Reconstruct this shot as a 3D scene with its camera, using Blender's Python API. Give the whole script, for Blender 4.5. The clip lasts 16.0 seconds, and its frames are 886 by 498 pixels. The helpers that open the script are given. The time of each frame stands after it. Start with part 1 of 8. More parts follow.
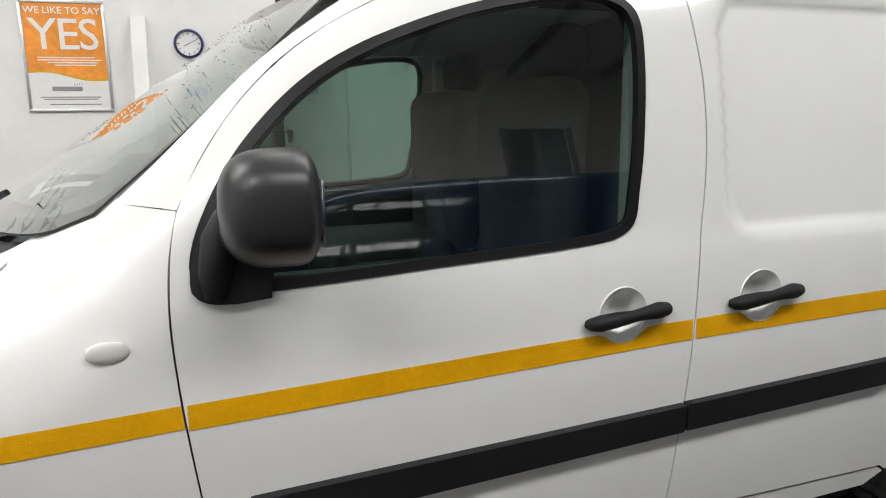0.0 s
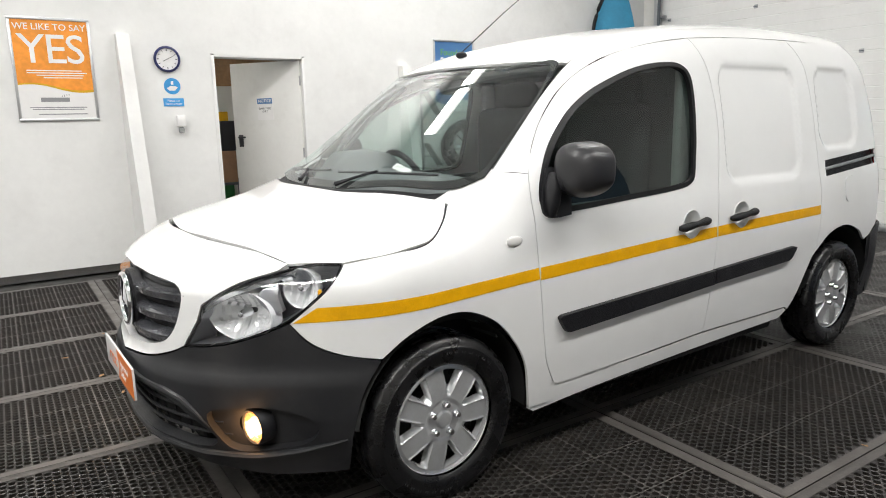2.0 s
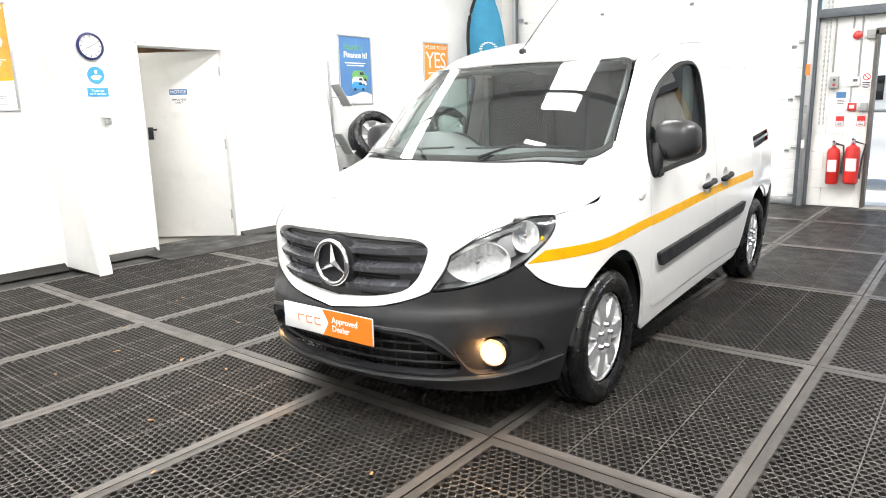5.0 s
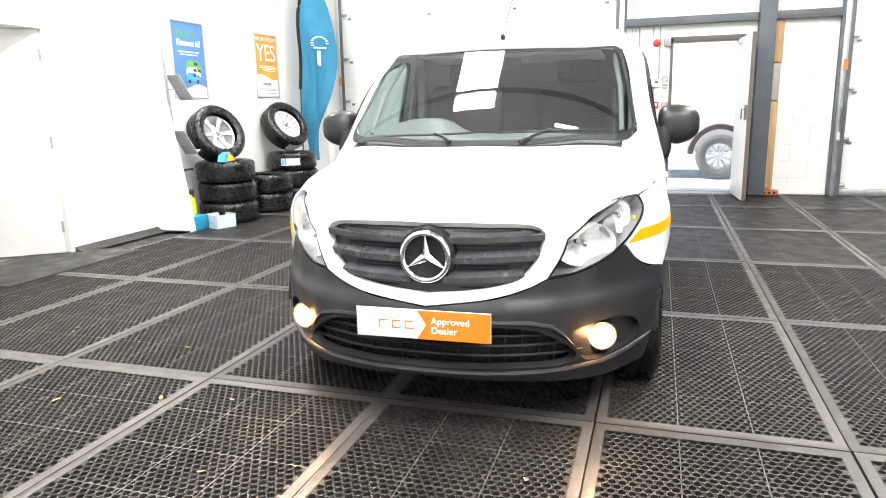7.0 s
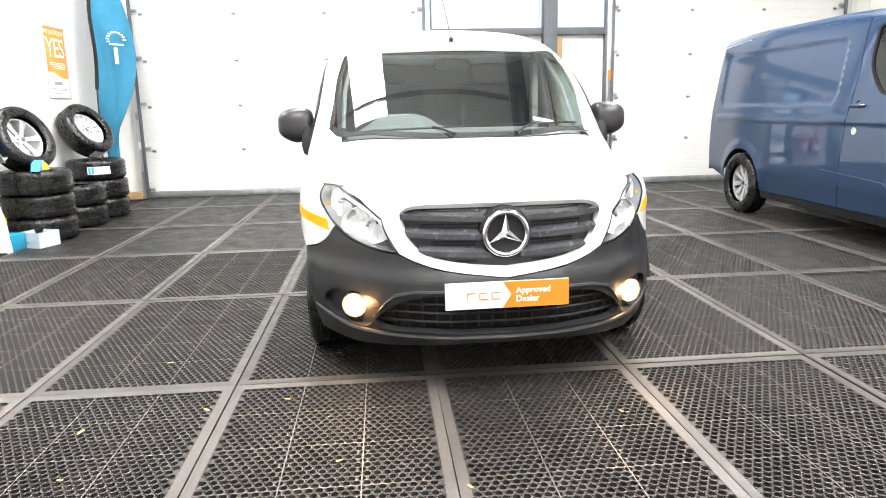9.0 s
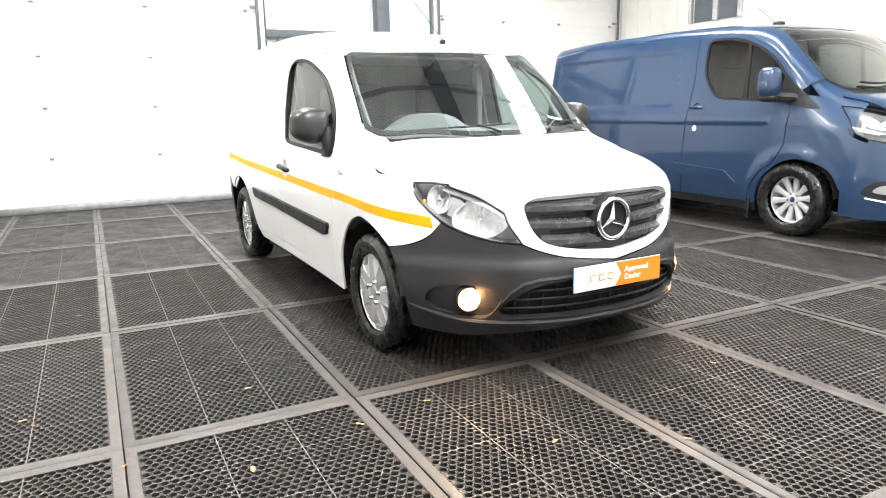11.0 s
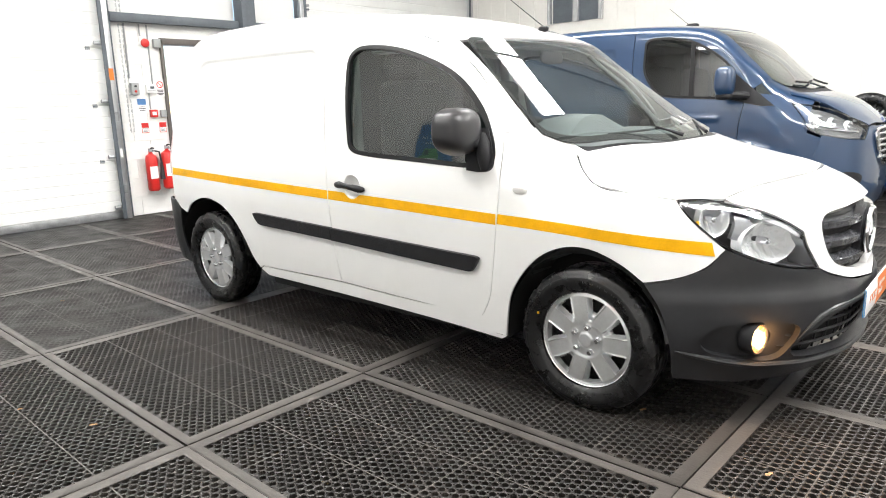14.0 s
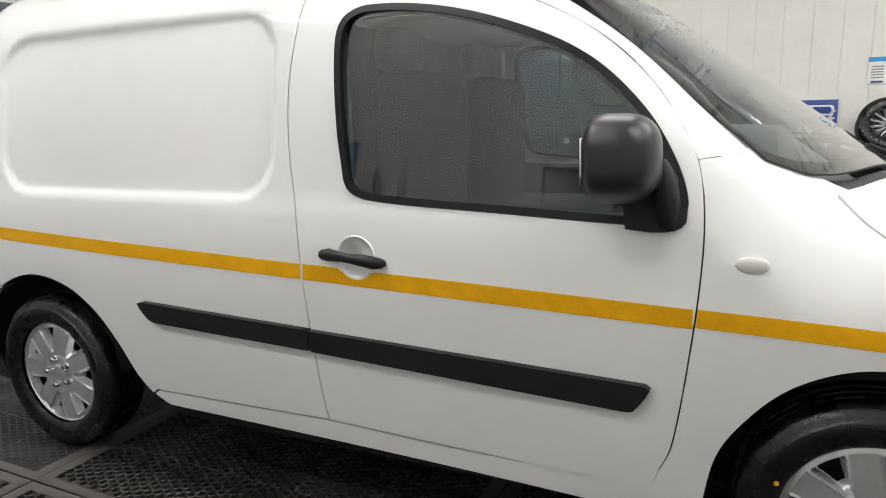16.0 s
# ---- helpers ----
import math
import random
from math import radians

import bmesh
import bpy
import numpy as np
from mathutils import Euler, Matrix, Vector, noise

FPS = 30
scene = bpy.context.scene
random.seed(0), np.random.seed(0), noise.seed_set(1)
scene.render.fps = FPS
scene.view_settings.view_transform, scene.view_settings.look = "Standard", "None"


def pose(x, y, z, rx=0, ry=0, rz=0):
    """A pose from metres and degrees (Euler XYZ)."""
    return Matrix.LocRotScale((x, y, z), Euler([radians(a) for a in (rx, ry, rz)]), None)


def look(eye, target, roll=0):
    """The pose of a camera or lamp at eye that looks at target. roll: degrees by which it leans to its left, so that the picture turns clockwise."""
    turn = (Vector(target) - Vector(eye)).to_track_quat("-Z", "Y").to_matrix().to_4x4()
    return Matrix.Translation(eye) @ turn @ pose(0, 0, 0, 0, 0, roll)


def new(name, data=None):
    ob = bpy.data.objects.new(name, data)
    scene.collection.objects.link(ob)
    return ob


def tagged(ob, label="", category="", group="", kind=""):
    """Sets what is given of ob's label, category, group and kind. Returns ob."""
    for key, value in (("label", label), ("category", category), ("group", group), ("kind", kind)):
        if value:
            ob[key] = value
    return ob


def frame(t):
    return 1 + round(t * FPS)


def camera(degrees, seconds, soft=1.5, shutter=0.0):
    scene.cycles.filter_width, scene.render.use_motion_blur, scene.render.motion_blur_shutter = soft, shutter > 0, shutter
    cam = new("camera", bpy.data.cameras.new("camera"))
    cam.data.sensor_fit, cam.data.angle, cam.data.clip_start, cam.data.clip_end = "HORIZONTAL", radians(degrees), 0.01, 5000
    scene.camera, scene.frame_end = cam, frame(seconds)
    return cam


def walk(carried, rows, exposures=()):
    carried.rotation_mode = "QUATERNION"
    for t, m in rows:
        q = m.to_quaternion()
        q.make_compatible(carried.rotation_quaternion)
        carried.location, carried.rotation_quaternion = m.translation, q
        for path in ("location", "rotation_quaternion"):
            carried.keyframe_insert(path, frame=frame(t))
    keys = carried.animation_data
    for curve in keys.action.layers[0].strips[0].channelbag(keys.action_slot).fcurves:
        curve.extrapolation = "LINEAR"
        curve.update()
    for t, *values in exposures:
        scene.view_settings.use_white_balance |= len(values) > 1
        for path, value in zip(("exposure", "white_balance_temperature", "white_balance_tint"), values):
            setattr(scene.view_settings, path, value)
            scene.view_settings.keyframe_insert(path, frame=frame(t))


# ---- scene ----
from mathutils.geometry import delaunay_2d_cdt

cam = camera(66.4, 16.0, soft=1.0)
PATH = [
    (0, (0.462, -2.079, 1.265), (1.109, -0.224, 0.890), -0.9),
    (0.5, (0.062, -2.250, 1.270), (0.811, -0.433, 0.896), -1.0),
    (1, (-0.35, -2.438, 1.29), (0.511, -0.673, 0.912), -1.2),
    (1.5, (-0.783, -2.552, 1.299), (0.204, -0.853, 0.926), -1.3),
    (2, (-1.244, -2.634, 1.312), (-0.123, -1.021, 0.937), -1.3),
    (2.5, (-1.686, -2.731, 1.32), (-0.466, -1.192, 0.946), -1.4),
    (3, (-2.069, -2.723, 1.333), (-0.803, -1.221, 0.956), -1.3),
    (3.5, (-2.38, -2.763, 1.331), (-1.07, -1.3, 0.951), -1.4),
    (4, (-2.562, -2.629, 1.318), (-1.208, -1.21, 0.928), -1.3),
    (4.2, (-2.601, -2.526, 1.321), (-1.205, -1.148, 0.929), -1.4),
    (6.3, (-2.955, -1.112, 1.227), (-1.173, -0.3, 0.821), -1.1),
    (6.5, (-3.015, -1.016, 1.225), (-1.205, -0.268, 0.821), -1.1),
    (7, (-3.14, -0.721, 1.23), (-1.257, -0.186, 0.822), -1.2),
    (7.5, (-3.284, -0.441, 1.202), (-1.369, -0.038, 0.792), -1.2),
    (8, (-3.447, -0.177, 1.207), (-1.498, 0.014, 0.799), -1.2),
    (8.5, (-3.489, 0.175, 1.21), (-1.532, 0.109, 0.8), -1.2),
    (8.7, (-3.502, 0.339, 1.2), (-1.548, 0.206, 0.792), -1.2),
    (10.8, (-3.183, 1.989, 1.193), (-1.438, 1.097, 0.791), -1.3),
    (11, (-3.099, 2.14, 1.199), (-1.384, 1.194, 0.794), -1.3),
    (11.5, (-2.915, 2.487, 1.186), (-1.234, 1.481, 0.782), -1.4),
    (12, (-2.686, 2.77, 1.177), (-1.046, 1.696, 0.773), -1.4),
    (12.5, (-2.362, 2.989, 1.177), (-0.819, 1.778, 0.781), -1.3),
    (13, (-2.044, 3.178, 1.229), (-0.613, 1.84, 0.82), -1.5),
    (13.5, (-1.649, 3.207, 1.251), (-0.302, 1.789, 0.832), -1.5),
    (14, (-1.254, 3.179, 1.248), (0.014, 1.691, 0.824), -1.6),
    (14.5, (-0.874, 3.08, 1.216), (0.18, 1.43, 0.808), -1.3),
    (15, (-0.468, 2.873, 1.218), (0.479, 1.16, 0.81), -1.4),
    (15.5, (-0.079, 2.715, 1.233), (0.793, 0.961, 0.829), -1.6),
    (16, (0.297, 2.463, 1.239), (1.116, 0.683, 0.84), -1.7),
]
# the van stands a little askew: its own frame, turned into the room's
ASKEW = pose(0, 0, 0, 0, 0, 1.75)
# the clip's own brightness: darker where white paint fills the picture
EXPOSURES = [(0, -0.47), (1.0, -0.52), (1.5, -0.41), (2.5, -0.10), (3.0, 0.08), (3.5, 0.33), (4.2, 0.5), (6.3, 0.92), (7.2, 0.98), (8.5, 1.12), (11, 1.10), (12.5, 0.95), (13.5, 0.78), (14.5, 0.50), (15.2, 0.14), (16, -0.37)]
walk(cam, [(t, ASKEW @ look(eye, target, roll)) for t, eye, target, roll in PATH], EXPOSURES)

# ---- light ----
world = bpy.data.worlds.new("sky")
scene.world = world
world.use_nodes = True
_wn = world.node_tree.nodes
_sky = _wn.new("ShaderNodeTexSky")
_sky.dust_density = 0.1
_sky.sky_type, _sky.sun_disc, _sky.sun_elevation, _sky.sun_rotation = "NISHITA", False, radians(52), radians(-11)
world.node_tree.links.new(_sky.outputs[0], _wn["Background"].inputs[0])
_wn["Background"].inputs[1].default_value = 0.15
sun = new("sun", bpy.data.lights.new("sun", "SUN"))
sun.data.energy, sun.data.angle, sun.data.color = 5.0, radians(6), (1, 0.97, 0.93)
sun.matrix_world = look((7, 10, 14), (9, 0, 0))
ROOM_W, ROOM_E, ROOM_S, ROOM_N, ROOM_H = -6.6, 6.88, -6.8, 4.25, 4.6
# strips in the roof: place across, start, end, width, lamp strength tuned to balance the floor
# the last two, to the west, are unseen strips added as fill light
ROOFLIGHTS = ((0.95, 1.3, 4.6, 0.58, 1.0), (-2.95, 0.5, 4.6, 0.58, 1.35), (3.62, 0.7, 4.6, 0.30, 0.75), (0.95, -5.2, -1.0, 0.58, 1.5), (-2.95, -5.2, -1.0, 0.58, 1.7))
LIGHT = 160.0
for _y, _x0, _x1, _w, _k in ROOFLIGHTS:
    _l = new("rooflight_lamp", bpy.data.lights.new("rooflight_lamp", "AREA"))
    _l.data.shape, _l.data.size, _l.data.size_y, _l.data.energy = "RECTANGLE", _x1 - _x0, _w - 0.02, LIGHT * _k * (_x1 - _x0) / 4.1
    _l.data.color = (1.0, 0.985, 0.96)
    _l.matrix_world = pose((_x0 + _x1) / 2, _y, ROOM_H - 0.06)

# ---- materials ----


def material(name, colour, rough=0.5, metal=0.0, vary=0.0, scale=8.0, bump=0.0, bump_scale=60.0, coat=0.0, spread=0.0, stretch=(1, 1, 1), dirt=None, dirt_scale=1.5, dirt_amount=0.0, emit=0.0, random_tint=0.0, spec=0.5, rough_vary=0.0):
    """A principled material with colour variation at two scales, fine relief and worn patches."""
    m = bpy.data.materials.new(name)
    m.use_nodes = True
    n, l = m.node_tree.nodes, m.node_tree.links
    b = n["Principled BSDF"]
    b.inputs["Base Color"].default_value = (*colour, 1)
    b.inputs["Roughness"].default_value, b.inputs["Metallic"].default_value = rough, metal
    b.inputs["Coat Weight"].default_value, b.inputs["Coat Roughness"].default_value = coat, 0.03
    b.inputs["Specular IOR Level"].default_value = spec
    if emit:
        b.inputs["Emission Color"].default_value, b.inputs["Emission Strength"].default_value = (*colour, 1), emit
    if not (vary or bump or dirt_amount or random_tint or rough_vary):
        return m
    co = n.new("ShaderNodeTexCoord")
    mp = n.new("ShaderNodeMapping")
    mp.inputs["Scale"].default_value = stretch
    l.new(co.outputs["Object"], mp.inputs["Vector"])
    out = None
    if vary or dirt_amount or random_tint:
        rgb = n.new("ShaderNodeRGB")
        rgb.outputs[0].default_value = (*colour, 1)
        out = rgb.outputs[0]
    if vary:
        for sc, amount in ((scale, vary), (scale * 7, vary * 0.6)):
            t = n.new("ShaderNodeTexNoise")
            t.inputs["Scale"].default_value, t.inputs["Detail"].default_value = sc, 5
            l.new(mp.outputs[0], t.inputs["Vector"])
            r = n.new("ShaderNodeMapRange")
            r.inputs["From Min"].default_value, r.inputs["From Max"].default_value = 0.3, 0.7
            r.inputs["To Min"].default_value, r.inputs["To Max"].default_value = 1 - amount, 1 + amount
            l.new(t.outputs["Fac"], r.inputs["Value"])
            x = n.new("ShaderNodeVectorMath")
            x.operation = "SCALE"
            l.new(out, x.inputs[0])
            l.new(r.outputs[0], x.inputs["Scale"])
            out = x.outputs[0]
    if random_tint:
        oi = n.new("ShaderNodeObjectInfo")
        r = n.new("ShaderNodeMapRange")
        r.inputs["To Min"].default_value, r.inputs["To Max"].default_value = 1 - random_tint, 1 + random_tint
        l.new(oi.outputs["Random"], r.inputs["Value"])
        x = n.new("ShaderNodeVectorMath")
        x.operation = "SCALE"
        l.new(out, x.inputs[0])
        l.new(r.outputs[0], x.inputs["Scale"])
        out = x.outputs[0]
    if dirt_amount:
        t = n.new("ShaderNodeTexNoise")
        t.inputs["Scale"].default_value, t.inputs["Detail"].default_value, t.inputs["Roughness"].default_value = dirt_scale, 8, 0.65
        l.new(mp.outputs[0], t.inputs["Vector"])
        r = n.new("ShaderNodeMapRange")
        r.inputs["From Min"].default_value, r.inputs["From Max"].default_value, r.inputs["To Max"].default_value = 0.52, 0.75, dirt_amount
        l.new(t.outputs["Fac"], r.inputs["Value"])
        x = n.new("ShaderNodeMix")
        x.data_type = "RGBA"
        l.new(r.outputs[0], x.inputs["Factor"])
        l.new(out, x.inputs["A"])
        x.inputs["B"].default_value = (*(dirt or (0.1, 0.08, 0.06)), 1)
        out = x.outputs["Result"]
    if out:
        l.new(out, b.inputs["Base Color"])
    if rough_vary:
        t = n.new("ShaderNodeTexNoise")
        t.inputs["Scale"].default_value, t.inputs["Detail"].default_value = scale * 2, 6
        l.new(mp.outputs[0], t.inputs["Vector"])
        r = n.new("ShaderNodeMapRange")
        r.inputs["From Min"].default_value, r.inputs["From Max"].default_value = 0.3, 0.7
        r.inputs["To Min"].default_value, r.inputs["To Max"].default_value = max(rough - rough_vary, 0.02), min(rough + rough_vary, 1)
        l.new(t.outputs["Fac"], r.inputs["Value"])
        l.new(r.outputs[0], b.inputs["Roughness"])
    if bump:
        t = n.new("ShaderNodeTexNoise")
        t.inputs["Scale"].default_value, t.inputs["Detail"].default_value = bump_scale, 4
        l.new(mp.outputs[0], t.inputs["Vector"])
        u = n.new("ShaderNodeBump")
        u.inputs["Strength"].default_value, u.inputs["Distance"].default_value = bump, 0.01
        l.new(t.outputs["Fac"], u.inputs["Height"])
        l.new(u.outputs[0], b.inputs["Normal"])
    return m


def glass(name, tint, gloss=1.0, rough=0.0, face=0.05):
    """A thin pane: what lies behind it, tinted, under a clear gloss."""
    m = bpy.data.materials.new(name)
    m.use_nodes = True
    n, l = m.node_tree.nodes, m.node_tree.links
    n.remove(n["Principled BSDF"])
    t, g, f, x = n.new("ShaderNodeBsdfTransparent"), n.new("ShaderNodeBsdfGlossy"), n.new("ShaderNodeLayerWeight"), n.new("ShaderNodeMixShader")
    f.inputs["Blend"].default_value = 0.5
    power, rise = n.new("ShaderNodeMath"), n.new("ShaderNodeMapRange")
    power.operation = "POWER"
    power.inputs[1].default_value = 5.0
    rise.inputs["To Min"].default_value = face
    t.inputs["Color"].default_value = (*tint, 1)
    g.inputs["Roughness"].default_value, g.inputs["Color"].default_value = rough, (gloss, gloss, gloss, 1)
    l.new(f.outputs["Facing"], power.inputs[0])
    l.new(power.outputs[0], rise.inputs["Value"])
    l.new(rise.outputs[0], x.inputs[0])
    l.new(t.outputs[0], x.inputs[1])
    l.new(g.outputs[0], x.inputs[2])
    l.new(x.outputs[0], n["Material Output"].inputs["Surface"])
    return m


WHITE_PAINT = material("white_car_paint", (0.80, 0.80, 0.79), 0.32, coat=0.9, vary=0.015, scale=1.5, dirt=(0.45, 0.42, 0.37), dirt_scale=2.2, dirt_amount=0.10)
BLUE_PAINT = material("blue_metallic_paint", (0.0055, 0.030, 0.082), 0.36, 0.1, coat=1.0, spec=0.5, vary=0.05, scale=300)
BLACK_PLASTIC = material("grained_black_plastic", (0.011, 0.011, 0.013), 0.46, spec=0.3, vary=0.15, scale=6, bump=0.25, bump_scale=700, rough_vary=0.08)
GREY_PLASTIC = material("grained_dark_grey_plastic", (0.014, 0.0145, 0.0165), 0.40, spec=0.5, vary=0.12, scale=5, bump=0.10, bump_scale=600, rough_vary=0.07, dirt=(0.12, 0.11, 0.1), dirt_scale=3, dirt_amount=0.15)
GRILLE_GREY = material("satin_grille_bar", (0.060, 0.062, 0.070), 0.24, vary=0.25, scale=9, coat=1.0, rough_vary=0.06)
GRILLE_PLATE = material("punched_grille_plate", (0.020, 0.021, 0.024), 0.45, vary=0.1, scale=12)
MIRROR_PLASTIC = material("smooth_grey_plastic", (0.019, 0.019, 0.021), 0.38, vary=0.1, scale=6, bump=0.05, bump_scale=500)
GLOSS_BLACK = material("gloss_black", (0.010, 0.010, 0.011), 0.15, coat=0.5)
MATT_BLACK = material("matt_black_void", (0.008, 0.008, 0.008), 0.9)
RUBBER = material("tyre_rubber", (0.0055, 0.0055, 0.006), 0.30, spec=0.5, vary=0.2, scale=9, bump=0.2, bump_scale=150, rough_vary=0.14)
SEAL = material("window_rubber", (0.007, 0.007, 0.008), 0.45, spec=0.25, bump=0.1, bump_scale=300)
SILVER = material("silver_painted_plastic", (0.60, 0.61, 0.62), 0.27, 0.6, vary=0.05, scale=12, coat=0.3, dirt=(0.2, 0.18, 0.15), dirt_scale=9, dirt_amount=0.15)
ALLOY = material("machined_alloy", (0.70, 0.71, 0.72), 0.27, 0.5, vary=0.05, scale=20)
CHROME = material("chrome", (0.82, 0.83, 0.85), 0.08, 1.0, rough_vary=0.04)
STEEL = material("galvanised_steel", (0.42, 0.43, 0.44), 0.42, 0.8, vary=0.15, scale=14, bump=0.05)
DARK_STEEL = material("grey_painted_steel", (0.10, 0.115, 0.13), 0.5, vary=0.12, scale=6, bump=0.05)
AMBER = material("amber_reflective_tape", (0.80, 0.40, 0.002), 0.38, 0.0, vary=0.07, scale=14, bump=0.35, bump_scale=420, coat=0.0, spec=0.2)
WALL_WHITE = material("white_painted_board", (0.80, 0.80, 0.785), 0.6, vary=0.025, scale=2.5, bump=0.06, bump_scale=40, dirt=(0.42, 0.40, 0.37), dirt_scale=3.2, dirt_amount=0.12)
BLOCK_WHITE = material("white_painted_blockwork", (0.78, 0.775, 0.75), 0.62, vary=0.03, scale=5, bump=0.25, bump_scale=55, dirt=(0.5, 0.45, 0.38), dirt_scale=4, dirt_amount=0.15)
CLADDING = material("white_coated_sheet", (0.76, 0.745, 0.70), 0.42, vary=0.03, scale=3, dirt=(0.5, 0.46, 0.4), dirt_scale=2, dirt_amount=0.1)
SHUTTER = material("white_coated_door_panel", (0.80, 0.80, 0.785), 0.4, vary=0.02, scale=3, bump=0.05, bump_scale=30, random_tint=0.02, dirt=(0.5, 0.46, 0.4), dirt_scale=2.5, dirt_amount=0.10)
DOOR_WHITE = material("white_gloss_door", (0.79, 0.785, 0.76), 0.38, vary=0.02, scale=3, dirt=(0.4, 0.36, 0.3), dirt_scale=4, dirt_amount=0.16)
CEILING = material("pale_roof_sheet", (0.84, 0.85, 0.85), 0.55, vary=0.05, scale=2)
ROOF_STEEL = material("grey_roof_steel", (0.30, 0.31, 0.32), 0.5, vary=0.1, scale=6)
MAT = material("black_rubber_mat", (0.0205, 0.0182, 0.0163), 0.44, vary=0.30, scale=3, bump=0.25, bump_scale=120, random_tint=0.18, dirt=(0.075, 0.060, 0.050), dirt_scale=4.5, dirt_amount=0.4, rough_vary=0.15)
# worn edges, coloured paler still for the sheen that bright walls give them
MAT_EDGE = material("worn_sheen_edge", (0.078, 0.071, 0.065), 0.40, vary=0.16, scale=5, bump=0.10, bump_scale=90, random_tint=0.2, dirt=(0.15, 0.135, 0.122), dirt_scale=6, dirt_amount=0.3, rough_vary=0.12)
# base colour holds the shade inside the mat holes, so they read black
CONCRETE = material("darkened_concrete", (0.022, 0.021, 0.020), 0.6, vary=0.3, scale=2.5, bump=0.3, bump_scale=40, rough_vary=0.25)
PALE_CONCRETE = material("pale_concrete", (0.42, 0.40, 0.37), 0.8, vary=0.12, scale=3, bump=0.2, bump_scale=50)
ALUMINIUM = material("brushed_aluminium", (0.62, 0.63, 0.64), 0.35, 0.9, vary=0.06, scale=30, stretch=(1, 1, 8))
PAPER = material("white_print", (0.82, 0.81, 0.80), 0.5, vary=0.02, scale=4)
ORANGE = material("orange_print", (0.86, 0.31, 0.035), 0.45, vary=0.16, scale=3.5)
PLATE_ORANGE = material("orange_board", (0.85, 0.20, 0.015), 0.35, coat=0.4)
PLATE_WHITE = material("white_board", (0.80, 0.80, 0.80), 0.35, coat=0.4)
PRINT_BLUE = material("blue_print", (0.075, 0.20, 0.43), 0.4, vary=0.06, scale=4)
SIGN_BLUE = material("sign_blue", (0.05, 0.32, 0.68), 0.4, vary=0.03)
BANNER_BLUE = material("navy_print", (0.018, 0.055, 0.25), 0.4, vary=0.05, scale=4)
GREEN_PRINT = material("green_print", (0.13, 0.36, 0.10), 0.45)
GREY_PRINT = material("grey_print", (0.28, 0.28, 0.29), 0.5)
INK = material("dark_ink", (0.03, 0.03, 0.035), 0.5)
FLAG_BLUE = material("cyan_flag_cloth", (0.03, 0.21, 0.35), 0.75, vary=0.10, scale=5, bump=0.15, bump_scale=400)
RED = material("red_enamel", (0.62, 0.025, 0.02), 0.28, coat=0.5, vary=0.04)
YELLOW = material("yellow_enamel", (0.75, 0.42, 0.01), 0.4, vary=0.08)
GREEN = material("green_enamel", (0.015, 0.16, 0.04), 0.45, vary=0.1)
TIMBER = material("raw_softwood", (0.50, 0.32, 0.16), 0.65, vary=0.22, scale=4, stretch=(8, 8, 0.6), bump=0.1)
PLY = material("brown_board", (0.33, 0.19, 0.09), 0.6, vary=0.2, scale=5, stretch=(1, 6, 1))
BRICK = material("red_brick", (0.42, 0.13, 0.06), 0.8, vary=0.2, scale=20, bump=0.3)
NAVY_PLASTIC = material("dark_blue_plastic", (0.012, 0.018, 0.10), 0.3)
SEAT_CLOTH = material("dark_grey_seat_cloth", (0.028, 0.031, 0.034), 0.85, vary=0.2, scale=25, bump=0.08, bump_scale=120)
CABIN_GREY = material("cabin_plastic", (0.060, 0.066, 0.067), 0.6, vary=0.05)
DASH_GREY = material("dashboard_plastic", (0.085, 0.098, 0.100), 0.5, vary=0.06, bump=0.05, bump_scale=300)
PILLAR_GREY = material("grey_pillar_lining", (0.17, 0.18, 0.178), 0.7, vary=0.04)
CABIN_LIGHT = material("pale_cabin_lining", (0.34, 0.35, 0.345), 0.7, vary=0.04)
CARDBOARD = material("white_carton", (0.50, 0.57, 0.61), 0.35, vary=0.05)
LEAF = material("dry_leaf", (0.42, 0.24, 0.11), 0.7, vary=0.3, scale=40)
BACKDROP_WHITE = material("pale_tarmac", (0.62, 0.62, 0.61), 0.8, vary=0.1, scale=2)
SCREEN_GLASS = glass("windscreen_glass", (0.82, 0.90, 0.88), 1.0, 0.0, 0.13)
SIDE_GLASS = glass("door_glass", (0.40, 0.52, 0.48), 1.0, 0.0, 0.075)
# darker copy of the door glass: the tint carries the blue cabin's shade
DARK_CABIN_GLASS = glass("dark_door_glass", (0.13, 0.15, 0.15), 1.0, 0.0, 0.07)
LAMP_GLASS = glass("lamp_lens", (0.95, 0.96, 0.97), 1.0, 0.0, 0.05)
TAIL_RED = material("tail_lamp_red", (0.45, 0.01, 0.012), 0.12, coat=1)
LAMP_SILVER = material("lamp_liner", (0.38, 0.385, 0.40), 0.28, 0.6, bump=0.15, bump_scale=90)
FOG_GLOW = material("lit_fog_lamp", (1.0, 0.52, 0.20), 0.3, emit=14.0)
FOG_GLOW.node_tree.nodes["Principled BSDF"].inputs["Base Color"].default_value = (0.06, 0.025, 0.01, 1)
LAMP_DARK = material("grey_lamp_liner", (0.26, 0.265, 0.275), 0.14, 0.6)
LAMP_BRIGHT = material("aluminised_reflector", (0.94, 0.945, 0.95), 0.16, 0.2)
LIGHT_ALLOY = material("bright_silver_rim", (0.80, 0.81, 0.82), 0.20, 0.85, vary=0.04, scale=30)
BARE_STEEL = material("dark_steel_wheel", (0.03, 0.03, 0.032), 0.45, 0.5, vary=0.2, scale=14)
